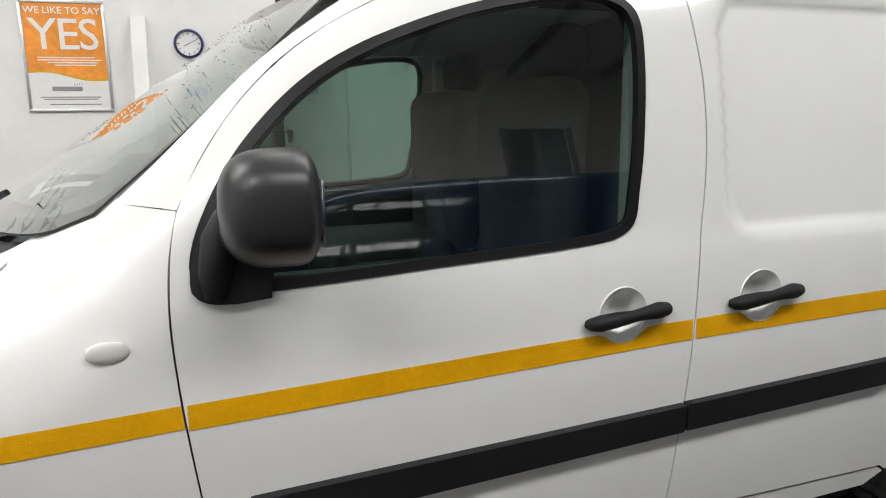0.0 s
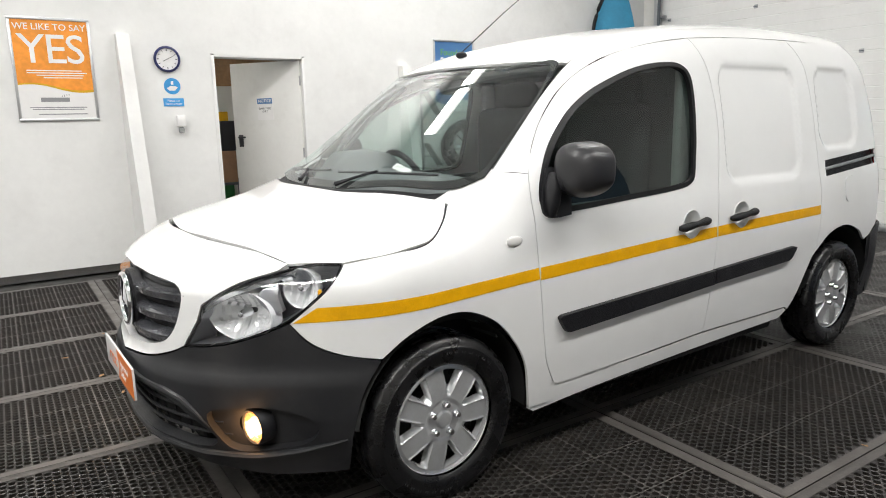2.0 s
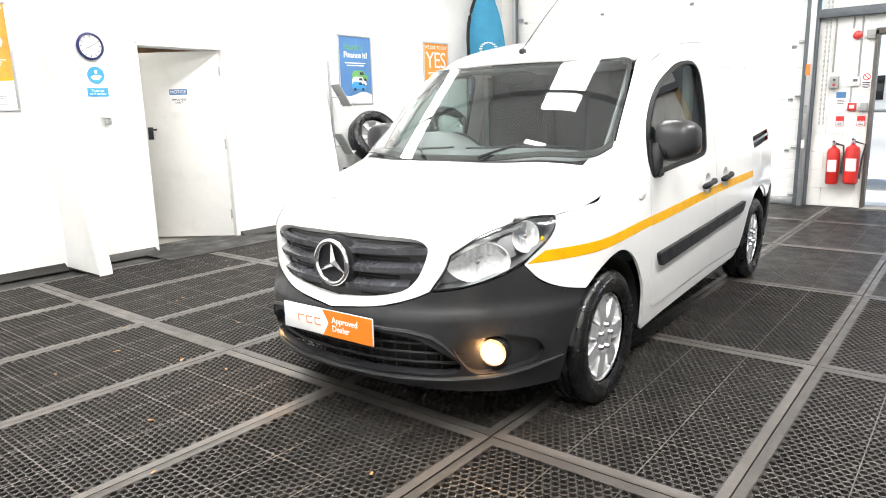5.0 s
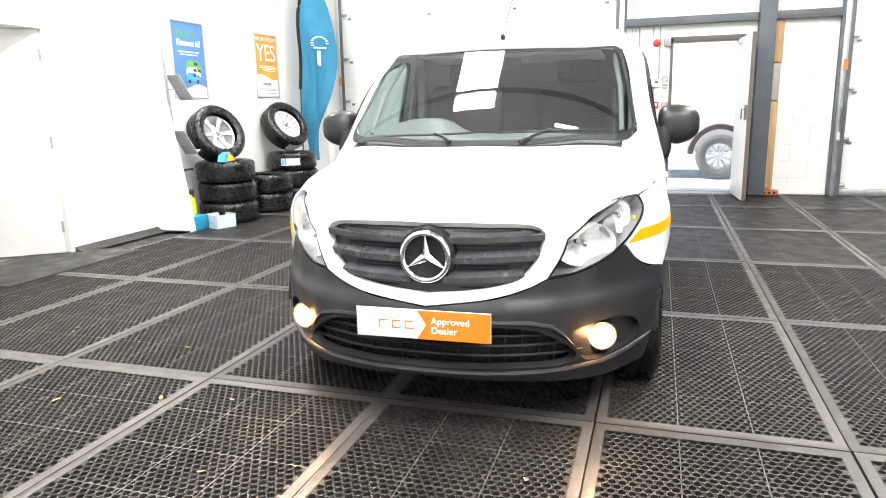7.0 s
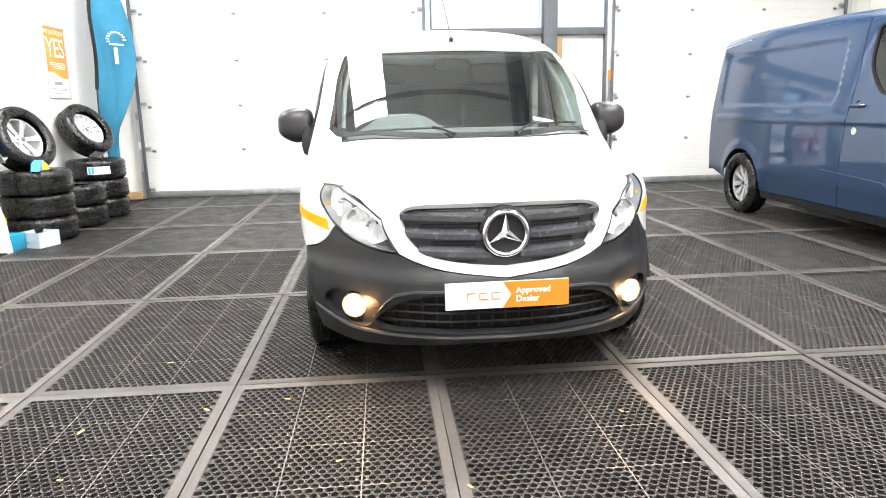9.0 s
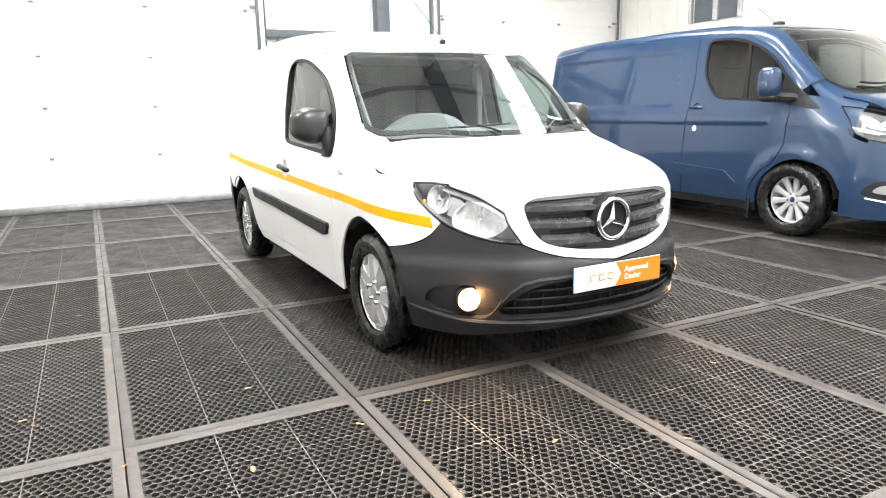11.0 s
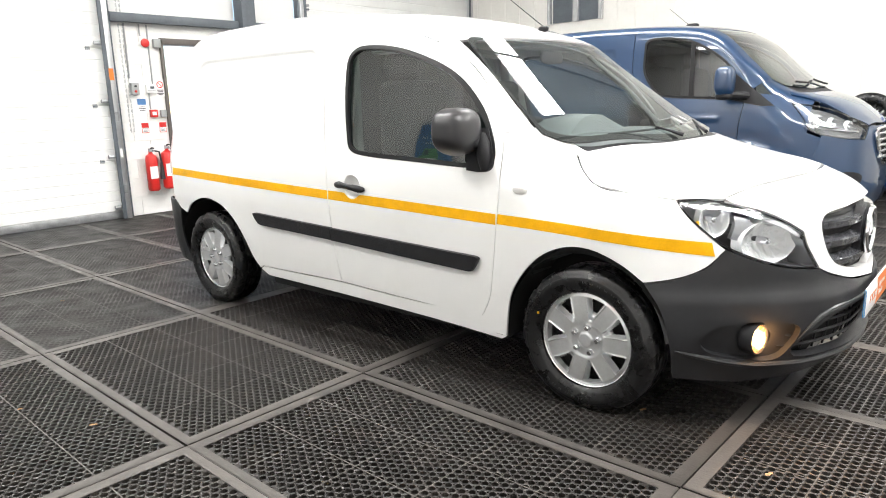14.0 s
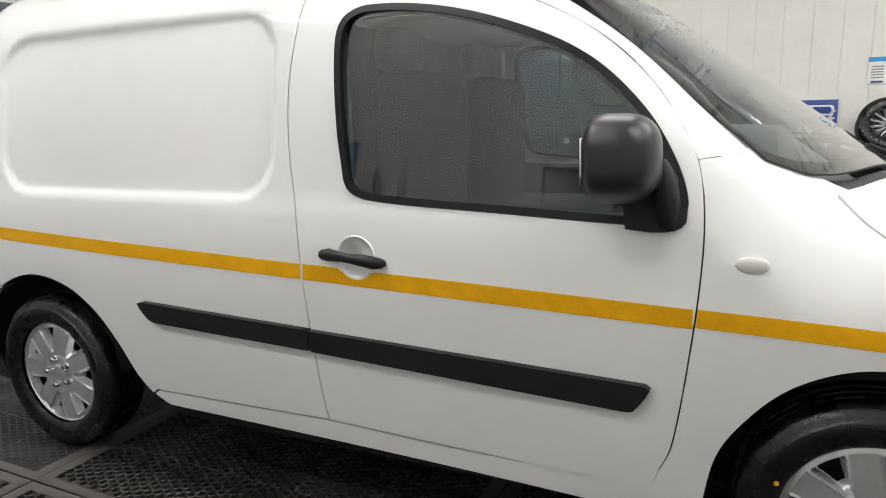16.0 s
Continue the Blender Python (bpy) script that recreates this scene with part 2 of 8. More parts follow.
DROPLET = material("water_drop", (0.75, 0.77, 0.78), 0.05, 0.6)
SIDEWALL_PRINT = material("raised_sidewall_rubber", (0.06, 0.06, 0.062), 0.5)
# the bulb's warm glow is put into the bowl's colour
FOG_BOWL = material("glow_tinted_bowl", (0.90, 0.66, 0.42), 0.20, 0.9, bump=0.3, bump_scale=160)
ROOFLIGHT = material("translucent_rooflight", (1.0, 0.985, 0.96), 0.5, emit=4.0)

# ---- mesh helpers ----


def part(name, mesh, mat, parent=None, label="", m=None, angle=35):
    """Links a bmesh or a mesh as one object under a thing or a part. Vertices are in the parent's own space unless m is given."""
    if isinstance(mesh, bmesh.types.BMesh):
        me = bpy.data.meshes.new(name)
        mesh.to_mesh(me)
        mesh.free()
        me.polygons.foreach_set("use_smooth", [True] * len(me.polygons))
        me.set_sharp_from_angle(angle=radians(angle))
    else:
        me = mesh
    if mat and not me.materials:
        me.materials.append(mat)
    ob = new(name, me)
    ob.parent = parent
    if m is not None:
        ob.matrix_basis = m
    return tagged(ob, label)


def thing(name, label, category, m=None, group="", kind=""):
    ob = new(name)
    ob.empty_display_size = 0.1
    if m is not None:
        ob.matrix_basis = m
    return tagged(ob, label, category, group, kind)


def whole(name, bm, mat, label, category, m=None, group="", kind="", angle=35):
    ob = part(name, bm, mat, None, label, m, angle)
    return tagged(ob, "", category, group, kind)


def box(cx, cy, cz, sx, sy, sz, bevel=0.0, seg=2, m=None, bm=None):
    bm = bm or bmesh.new()
    got = bmesh.ops.create_cube(bm, size=1.0)["verts"]
    for v in got:
        v.co = Vector((cx + v.co.x * sx, cy + v.co.y * sy, cz + v.co.z * sz))
    if bevel:
        edges = list({e for v in got for e in v.link_edges})
        r = bmesh.ops.bevel(bm, geom=edges, offset=bevel, segments=seg, profile=0.5, affect="EDGES")
        got = list({v for f in r["faces"] for v in f.verts} | {v for v in got if v.is_valid})
    if m is not None:
        bmesh.ops.transform(bm, matrix=m, verts=[v for v in got if v.is_valid])
    return bm


def lathe(profile, steps=32, m=None, bm=None, arc=360.0):
    """Turns a profile of (radius, height) round z."""
    bm = bm or bmesh.new()
    closed = arc >= 360
    rings = []
    for i in range(steps if closed else steps + 1):
        a = radians(arc) * i / steps
        rings.append([bm.verts.new((r * math.cos(a), r * math.sin(a), h)) for r, h in profile])
    made = [v for ring in rings for v in ring]
    for i in range(steps):
        a, b = rings[i], rings[(i + 1) % len(rings)]
        for j in range(len(profile) - 1):
            bm.faces.new((a[j], b[j], b[j + 1], a[j + 1]))
    bmesh.ops.remove_doubles(bm, verts=made, dist=1e-5)
    if m is not None:
        bmesh.ops.transform(bm, matrix=m, verts=[v for v in made if v.is_valid])
    return bm


def tube(path, radius, sides=8, bm=None, closed=False):
    """A round bar along a path of points."""
    bm = bm or bmesh.new()
    pts = [Vector(p) for p in path]
    rings = []
    for i, p in enumerate(pts):
        a = pts[i - 1] if i or closed else p
        b = pts[(i + 1) % len(pts)] if i + 1 < len(pts) or closed else p
        d = (b - a).normalized()
        side = d.cross(Vector((0, 0, 1)) if abs(d.z) < 0.9 else Vector((1, 0, 0))).normalized()
        up = side.cross(d)
        r = radius[i] if isinstance(radius, (list, tuple)) else radius
        rings.append([bm.verts.new(p + r * (math.cos(2 * math.pi * k / sides) * side + math.sin(2 * math.pi * k / sides) * up)) for k in range(sides)])
    for i in range(len(rings) if closed else len(rings) - 1):
        a, b = rings[i], rings[(i + 1) % len(rings)]
        for k in range(sides):
            bm.faces.new((a[k], a[(k + 1) % sides], b[(k + 1) % sides], b[k]))
    if not closed:
        bm.faces.new(rings[0][::-1])
        bm.faces.new(rings[-1])
    return bm


def prism(poly, depth, m=None, bm=None, bevel=0.0):
    """A plate: a polygon in the xy plane, depth thick along z, then moved by m."""
    bm = bm or bmesh.new()
    low = [bm.verts.new((x, y, 0)) for x, y in poly]
    high = [bm.verts.new((x, y, depth)) for x, y in poly]
    bm.faces.new(low[::-1])
    bm.faces.new(high)
    for i in range(len(poly)):
        j = (i + 1) % len(poly)
        bm.faces.new((low[i], low[j], high[j], high[i]))
    got = low + high
    if bevel:
        edges = [e for e in bm.edges if e.verts[0] in high and e.verts[1] in high]
        r = bmesh.ops.bevel(bm, geom=edges, offset=bevel, segments=2, profile=0.5, affect="EDGES")
        got = list({v for v in bm.verts})
    if m is not None:
        bmesh.ops.transform(bm, matrix=m, verts=[v for v in got if v.is_valid])
    return bm


def blob(cx, cy, cz, sx, sy, sz, power=0.6, steps=20, bm=None):
    """A rounded, boxy body."""
    bm = bm or bmesh.new()
    got = bmesh.ops.create_uvsphere(bm, u_segments=steps * 2, v_segments=steps, radius=1.0)["verts"]
    for v in got:
        c = [math.copysign(abs(a) ** power, a) for a in v.co]
        v.co = Vector((cx + c[0] * sx, cy + c[1] * sy, cz + c[2] * sz))
    return bm


def lettering(body, size, depth=0.001, align="CENTER", space=1.0, bold=0.0):
    """Words in the built-in font, as a mesh in the xy plane."""
    c = bpy.data.curves.new("words", "FONT")
    c.body, c.size, c.extrude, c.align_x, c.align_y, c.space_character, c.offset = body, size, depth / 2, align, "CENTER", space, bold
    c.resolution_u = 3
    ob = bpy.data.objects.new("words", c)
    me = bpy.data.meshes.new_from_object(ob)
    bpy.data.objects.remove(ob)
    return me


def bars(rows, h=0.01, depth=0.001):
    """Unreadable lines of print: rows of (centre x, y, length)."""
    bm = bmesh.new()
    for x, y, w in rows:
        box(x, y, depth / 2, w, h, depth, bm=bm)
    return bm


def ring_plate(w, h, t, depth, bevel=0.0):
    """Four bars of a frame as separate bmeshes, in the xy plane round the origin."""
    return [box(0, h / 2 - t / 2, depth / 2, w, t, depth, bevel), box(0, -h / 2 + t / 2, depth / 2, w, t, depth, bevel),
            box(-w / 2 + t / 2, 0, depth / 2, t, h - 2 * t - 0.002, depth, bevel), box(w / 2 - t / 2, 0, depth / 2, t, h - 2 * t - 0.002, depth, bevel)]



# ---- skins of the two vans ----


def smax(a, b, k):
    h = np.maximum(k - np.abs(a - b), 0)
    return np.maximum(a, b) + h * h / (4 * k)


def knots(v, xs, ys):
    """A smooth curve through knots (monotone cubic)."""
    xs, ys = np.array(xs, float), np.array(ys, float)
    d = np.diff(ys) / np.diff(xs)
    m = np.r_[d[0], np.where(d[1:] * d[:-1] > 0, 2 * d[1:] * d[:-1] / np.where(np.abs(d[1:] + d[:-1]) < 1e-9, 1, d[1:] + d[:-1]), 0), d[-1]]
    v = np.asarray(v, float)
    w = np.clip(v, xs[0], xs[-1])
    i = np.clip(np.searchsorted(xs, w) - 1, 0, len(xs) - 2)
    h = xs[i + 1] - xs[i]
    t = (w - xs[i]) / h
    r = (2 * t**3 - 3 * t**2 + 1) * ys[i] + (t**3 - 2 * t**2 + t) * h * m[i] + (3 * t**2 - 2 * t**3) * ys[i + 1] + (t**3 - t**2) * h * m[i + 1]
    return r + np.where(v < xs[0], (v - xs[0]) * m[0], 0) + np.where(v > xs[-1], (v - xs[-1]) * m[-1], 0)


def ease(v, a, b):
    t = np.clip((v - a) / (b - a), 0, 1)
    return t * t * (3 - 2 * t)


PLAN = (0, 0.2, 0.435, 0.6, 0.695, 0.78, 0.86, 0.92), (0, 0.012, 0.085, 0.21, 0.32, 0.44, 0.60, 0.85)


def pressed(x, z, x0, x1, z0, z1, r, w):
    """How far a pressed panel with round corners is sunk, 0 to 1."""
    dx = np.maximum(np.abs(x - (x0 + x1) / 2) - (x1 - x0) / 2 + r, 0)
    dz = np.maximum(np.abs(z - (z0 + z1) / 2) - (z1 - z0) / 2 + r, 0)
    return ease(r - np.hypot(dx, dz), 0, w)


def white_skin(p):
    """The white van's outer skin: negative inside. x runs back from the front axle."""
    x, y, z = p[..., 0], np.abs(p[..., 1]), p[..., 2]
    left = p[..., 1] < 0
    half = knots(z, (0.1, 0.3, 0.5, 0.7, 0.85, 0.95, 1.02, 1.1, 1.3, 1.52, 1.66, 1.8), (0.83, 0.862, 0.88, 0.886, 0.880, 0.870, 0.856, 0.845, 0.815, 0.768, 0.728, 0.68))
    half = half - 0.03 * ease(x, 2.2, 3.4)
    sunk = np.where(left, pressed(x, z, 1.57, 2.24, 0.985, 1.545, 0.10, 0.035), pressed(x, z, 1.57, 2.86, 0.985, 1.555, 0.15, 0.035))
    sunk = sunk + np.where(left, pressed(x, z, 2.42, 2.88, 1.10, 1.55, 0.12, 0.035), 0)
    half = half - 0.016 * sunk
    top = knots(x, (-0.9, -0.8, -0.7, -0.6, -0.5, -0.3, -0.08, 0.3, 0.66, 0.8, 1.0, 1.3, 1.7, 2.2, 2.8, 3.2, 3.5), (0.78, 0.845, 0.895, 0.928, 0.952, 0.996, 1.062, 1.325, 1.572, 1.618, 1.672, 1.725, 1.765, 1.785, 1.775, 1.74, 1.68))
    bell = ease(x, -0.12, 0.2) * (1 - ease(x, 0.35, 0.95))
    top = top - 0.10 * y * y - 0.6 * np.maximum(y - 0.45, 0) ** 2 - 0.17 * bell * y * y
    front = knots(z, (0.1, 0.2, 0.3, 0.4, 0.5, 0.56, 0.7, 0.78, 0.84, 0.9, 1.0), (-0.76, -0.80, -0.845, -0.86, -0.855, -0.83, -0.82, -0.815, -0.775, -0.69, -0.5)) + knots(y, *PLAN)
    rear = knots(z, (0.1, 0.4, 0.9, 1.3, 1.7), (3.28, 3.34, 3.33, 3.26, 3.16)) - 0.10 * y * y
    f = smax(y - half, z - top, 0.16 - 0.08 * ease(-x, -0.3, 0.2))
    f = smax(f, (front - x) * 0.7, 0.05)
    return smax(f, x - rear, 0.18)


def screen_skin(p):
    """The evenly curved run of the white van's windscreen."""
    x, y, z = p[..., 0], np.abs(p[..., 1]), p[..., 2]
    u = x + 0.08
    bell = ease(x, -0.12, 0.2) * (1 - ease(x, 0.35, 0.95))
    return z - (1.056 + 0.755 * u - 0.085 * u * u - 0.10 * y * y - 0.6 * np.maximum(y - 0.45, 0) ** 2 - 0.17 * bell * y * y)


def screen_sheen(p):
    """A flatter sweep than the pane's, used only as shading normals to place its reflections."""
    x, y, z = p[..., 0], np.abs(p[..., 1]), p[..., 2]
    u = x + 0.08
    return z - (1.056 + 0.74 * u - 0.07 * u * u - 0.105 * y * y - 0.05 * y**4)


def glass_skin(p):
    """The flat run of the white van's side windows."""
    return np.abs(p[..., 1]) - knots(p[..., 2], (0.9, 1.02, 1.1, 1.3, 1.52, 1.8), (0.876, 0.856, 0.843, 0.806, 0.760, 0.70))


def slope(f, p, e=1e-4):
    g = np.stack([f(p + e * np.eye(3)[i]) - f(p - e * np.eye(3)[i]) for i in range(3)], -1) / (2 * e)
    return g


def onto(f, p, steps=12):
    """Moves points onto the skin."""
    p = np.array(p, float)
    for _ in range(steps):
        g = slope(f, p)
        p = p - (f(p) / np.maximum((g * g).sum(-1), 0.05))[..., None] * g
    return p


def blue_skin(p):
    """The blue van's outer skin, in the same manner."""
    x, y, z = p[..., 0], np.abs(p[..., 1]), p[..., 2]
    half = knots(z, (0.1, 0.3, 0.55, 0.75, 0.95, 1.1, 1.2, 1.5, 1.8, 2.0), (0.89, 0.93, 0.955, 0.96, 0.958, 0.95, 0.937, 0.895, 0.848, 0.80))
    half = half - 0.035 * ease(x, 2.6, 3.9) - 0.012 * pressed(x, z, 1.4, 3.55, 1.16, 1.76, 0.10, 0.04) + 0.010 * pressed(x, z, 0.25, 3.6, 0.98, 1.08, 0.05, 0.05)
    arch = np.hypot(x, z - 0.34)
    half = half + 0.022 * ease(0.50 - arch, 0, 0.10) + 0.012 * ease(0.50 - np.hypot(x - 2.93, z - 0.34), 0, 0.10)
    top = knots(x, (-1.0, -0.9, -0.75, -0.55, -0.42, -0.33, 0.02, 0.36, 0.55, 0.85, 1.2, 1.8, 2.8, 3.7, 4.0), (0.96, 1.07, 1.15, 1.215, 1.258, 1.305, 1.60, 1.875, 1.93, 1.962, 1.985, 2.00, 2.00, 1.96, 1.93))
    bell = ease(x, -0.45, -0.15) * (1 - ease(x, 0.1, 0.7))
    top = top - 0.055 * y * y - 0.20 * np.maximum(y - 0.5, 0) ** 2 - 0.06 * bell * y * y
    front = knots(z, (0.1, 0.25, 0.4, 0.6, 0.85, 0.95, 1.05, 1.2, 1.3, 2.0), (-0.90, -0.96, -0.99, -0.985, -0.965, -0.93, -0.83, -0.66, -0.56, 0.0)) + knots(y, (0, 0.25, 0.5, 0.68, 0.8, 0.88, 0.95, 1.0), (0, 0.012, 0.075, 0.17, 0.29, 0.42, 0.62, 0.9))
    rear = knots(z, (0.1, 0.5, 1.0, 1.9), (3.86, 3.90, 3.89, 3.80)) - 0.06 * y * y
    f = smax(y - half, z - top, 0.08)
    f = smax(f, (front - x) * 0.7, 0.05)
    return smax(f, x - rear, 0.14)


def dense(points, step):
    """A closed smooth outline through points; a point with a third value stays a corner."""
    n = len(points)
    pts = [Vector((p[0], p[1])) for p in points]
    corner = [len(p) > 2 for p in points]
    out = []
    for i in range(n):
        p1, p2 = pts[i], pts[(i + 1) % n]
        d = (p2 - p1).length
        p0 = p1 if corner[i] else pts[i - 1]
        p3 = p2 if corner[(i + 1) % n] else pts[(i + 2) % n]
        m1 = (p2 - p0) * (d / max(d + (p1 - p0).length, 1e-6))
        m2 = (p3 - p1) * (d / max(d + (p3 - p2).length, 1e-6))
        k = max(1, round(d / step))
        for j in range(k):
            t = j / k
            out.append((2 * t**3 - 3 * t**2 + 1) * p1 + (t**3 - 2 * t**2 + t) * m1 + (3 * t**2 - 2 * t**3) * p2 + (t**3 - t**2) * m2)
    return np.array([(v.x, v.y) for v in out])


def inset(poly, d):
    """The outline moved inwards by d."""
    a, b = np.roll(poly, 1, 0), np.roll(poly, -1, 0)
    area = (poly[:, 0] * b[:, 1] - poly[:, 1] * b[:, 0]).sum()
    e1, e2 = poly - a, b - poly
    e1, e2 = e1 / np.maximum(np.linalg.norm(e1, axis=1), 1e-9)[:, None], e2 / np.maximum(np.linalg.norm(e2, axis=1), 1e-9)[:, None]
    n1, n2 = np.stack([-e1[:, 1], e1[:, 0]], 1), np.stack([-e2[:, 1], e2[:, 0]], 1)
    m = n1 + n2
    m = m / np.maximum((m * m).sum(1), 0.8)[:, None] * 2
    return poly + m * d * math.copysign(1, area)


def within(pts, poly):
    x, y = pts[:, 0][:, None], pts[:, 1][:, None]
    ax, ay = poly[:, 0], poly[:, 1]
    bx, by = np.roll(ax, -1), np.roll(ay, -1)
    cross = ((ay > y) != (by > y)) & (x < (bx - ax) * (y - ay) / np.where(by == ay, 1e-12, by - ay) + ax)
    return cross.sum(1) % 2 == 1


def fill(loops, step):
    """Triangles inside the first loop and outside the others."""
    rim = np.concatenate(loops)
    lo, hi = rim.min(0), rim.max(0)
    gx, gy = np.meshgrid(np.arange(lo[0], hi[0], step), np.arange(lo[1], hi[1], step * 0.866))
    gx = gx + (np.arange(gx.shape[0]) % 2)[:, None] * step / 2
    g = np.stack([gx.ravel(), gy.ravel()], 1)
    ok = within(g, loops[0])
    for h in loops[1:]:
        ok &= ~within(g, h)
    g = g[ok]
    if len(g):
        near = np.full(len(g), 1e9)
        for k in range(0, len(rim), 200):
            near = np.minimum(near, np.linalg.norm(g[:, None] - rim[None, k : k + 200], axis=2).min(1))
        g = g[near > 0.6 * step]
    edges, at = [], 0
    for lp in loops:
        edges += [(at + i, at + (i + 1) % len(lp)) for i in range(len(lp))]
        at += len(lp)
    allp = np.concatenate([rim, g]) if len(g) else rim
    vs, _, faces, _, _, _ = delaunay_2d_cdt([Vector(p) for p in allp], edges, [], 0, 1e-7)
    vs = np.array([(v.x, v.y) for v in vs])
    tri = np.array([f for f in faces if len(f) == 3])
    c = vs[tri].mean(1)
    ok = within(c, loops[0])
    for h in loops[1:]:
        ok &= ~within(c, h)
    return vs, tri[ok]


AXIS_X = 0.1


def bend(x, y, z):
    """A place on the nose as (length round the nose, height)."""
    return 0.9 * math.atan2(y, AXIS_X - x), z


def lay(skin, mode, uv, side=1):
    """Places of flat points on the skin: seen from the side, from above, or from round the nose."""
    u, v = uv[:, 0], uv[:, 1]
    zero = np.zeros_like(u)
    if mode == "side":
        start, way = np.stack([u, zero + side * 1.3, v], 1), np.array([[0, -side, 0]])
    elif mode == "top":
        start, way = np.stack([u, v, zero + 2.4], 1), np.array([[0, 0, -1]])
    elif mode == "back":
        start, way = np.stack([zero + 4.6, u, v], 1), np.array([[-1, 0, 0]])
    else:
        out = np.stack([-np.cos(u / 0.9), np.sin(u / 0.9), zero], 1)
        start, way = np.stack([zero + AXIS_X, zero, v], 1) + 1.6 * out, -out
    way = np.broadcast_to(way, start.shape)
    d = np.linspace(0, 2.1 if mode == "top" else 1.6, 56)
    value = skin(start[:, None] + d[None, :, None] * way[:, None])
    inside = value < 0
    lost = ~inside.any(1)
    hit = np.where(lost, np.argmin(value, 1), np.argmax(inside, 1))
    lo, hi = d[np.maximum(hit - 1, 0)], d[hit]
    for _ in range(15):
        mid = (lo + hi) / 2
        neg = skin(start + mid[:, None] * way) < 0
        hi, lo = np.where(neg & ~lost, mid, hi), np.where(neg, lo, mid)
    p = start + hi[:, None] * way
    return p


def panel(name, skin, mode, outline, mat, parent, side=1, holes=(), step=0.035, lift=0.0, thick=0.012, gap=0.0018, label="", rim=0.02, solid=False, shade=None):
    """A sheet cut to an outline and laid on a skin, with turned-in edges. holes: outlines."""
    flip = np.array([1, 1]) if mode in ("side", "top") or side > 0 else np.array([-1, 1])
    if mode == "top" and side < 0:
        flip = np.array([1, -1])
    loops = [inset(dense(outline, rim), gap) * flip] + [inset(dense(h, rim), -gap) * flip for h in holes]
    vs, tri = fill(loops, step)
    p = lay(skin, mode, vs, side)
    n = slope(skin, p)
    n = n / np.maximum(np.linalg.norm(n, axis=1), 1e-9)[:, None]
    p = p + n * lift
    face = np.cross(p[tri[:, 1]] - p[tri[:, 0]], p[tri[:, 2]] - p[tri[:, 0]])
    back = (face * n[tri[:, 0]]).sum(1) < 0
    tri[back] = tri[back][:, ::-1]
    if shade:
        n = slope(shade, p)
        n = n / np.linalg.norm(n, axis=1)[:, None]
    verts, norms, faces = [p], [n], [tuple(int(k) for k in t) for t in tri]
    if thick:
        at, count = 0, len(p)
        for k, lp in enumerate(loops):
            m = len(lp)
            q, nn = p[at : at + m], n[at : at + m]
            o = np.cross(np.roll(q, -1, 0) - np.roll(q, 1, 0), nn)
            o = o / np.maximum(np.linalg.norm(o, axis=1), 1e-9)[:, None]
            b = q.mean(0)
            if (((q - b) * o).sum() < 0) != (k > 0):
                o = -o
            verts += [q, q - nn * thick]
            norms += [o, o]
            for i in range(m):
                j = (i + 1) % m
                quad = (count + i, count + j, count + m + j, count + m + i)
                w = np.cross(q[j] - q[i], -nn[i])
                faces.append(quad if w @ o[i] > 0 else quad[::-1])
            at, count = at + m, count + 2 * m
        if solid:
            verts.append(p - n * thick)
            norms.append(-n)
            faces += [tuple(int(k) + count for k in t[::-1]) for t in tri]
    me = bpy.data.meshes.new(name)
    allv = np.concatenate(verts)
    me.from_pydata(allv.tolist(), [], faces)
    me.polygons.foreach_set("use_smooth", [True] * len(me.polygons))
    me.normals_split_custom_set_from_vertices(np.concatenate(norms).tolist())
    return part(name, me, mat, parent, label)


def both(half):
    """A half outline from the centre line outwards and back, made whole. The second value is mirrored."""
    other = [(p[0], -p[1], *p[2:]) for p in half[::-1] if abs(p[1]) > 1e-6]
    return list(half) + other


def both_u(half):
    other = [(-p[0], *p[1:]) for p in half[::-1] if abs(p[0]) > 1e-6]
    return list(half) + other


def strip(name, skin, rail_a, rail_b, mat, parent, across=8, along=60, lift=0.0, label=""):
    """A sheet between two rails of places, laid on the skin."""
    def even(rail):
        r = np.array(rail, float)
        s = np.r_[0, np.cumsum(np.linalg.norm(np.diff(r, axis=0), axis=1))]
        t = np.linspace(0, s[-1], along)
        return np.stack([knots(t, s, r[:, i]) for i in range(3)], 1)
    a, b = even(rail_a), even(rail_b)
    w = np.linspace(0, 1, across)[None, :, None]
    p = onto(skin, (a[:, None] * (1 - w) + b[:, None] * w).reshape(-1, 3), 14)
    n = slope(skin, p)
    n = n / np.linalg.norm(n, axis=1)[:, None]
    p = p + n * lift
    faces = [(i * across + j, i * across + j + 1, (i + 1) * across + j + 1, (i + 1) * across + j) for i in range(along - 1) for j in range(across - 1)]
    f0 = faces[len(faces) // 2]
    if np.cross(p[f0[1]] - p[f0[0]], p[f0[2]] - p[f0[0]]) @ n[f0[0]] < 0:
        faces = [f[::-1] for f in faces]
    me = bpy.data.meshes.new(name)
    me.from_pydata(p.tolist(), [], faces)
    me.polygons.foreach_set("use_smooth", [True] * len(faces))
    me.normals_split_custom_set_from_vertices(n.tolist())
    return part(name, me, mat, parent, label)


def seam(skin, mode, line, side=1, lift=0.0):
    """Places on the skin along a line of flat points."""
    line = np.array(line, float)
    if mode == "front":
        line = line * np.array([side, 1])
    p = lay(skin, mode, line, side)
    n = slope(skin, p)
    return p + n / np.linalg.norm(n, axis=1)[:, None] * lift


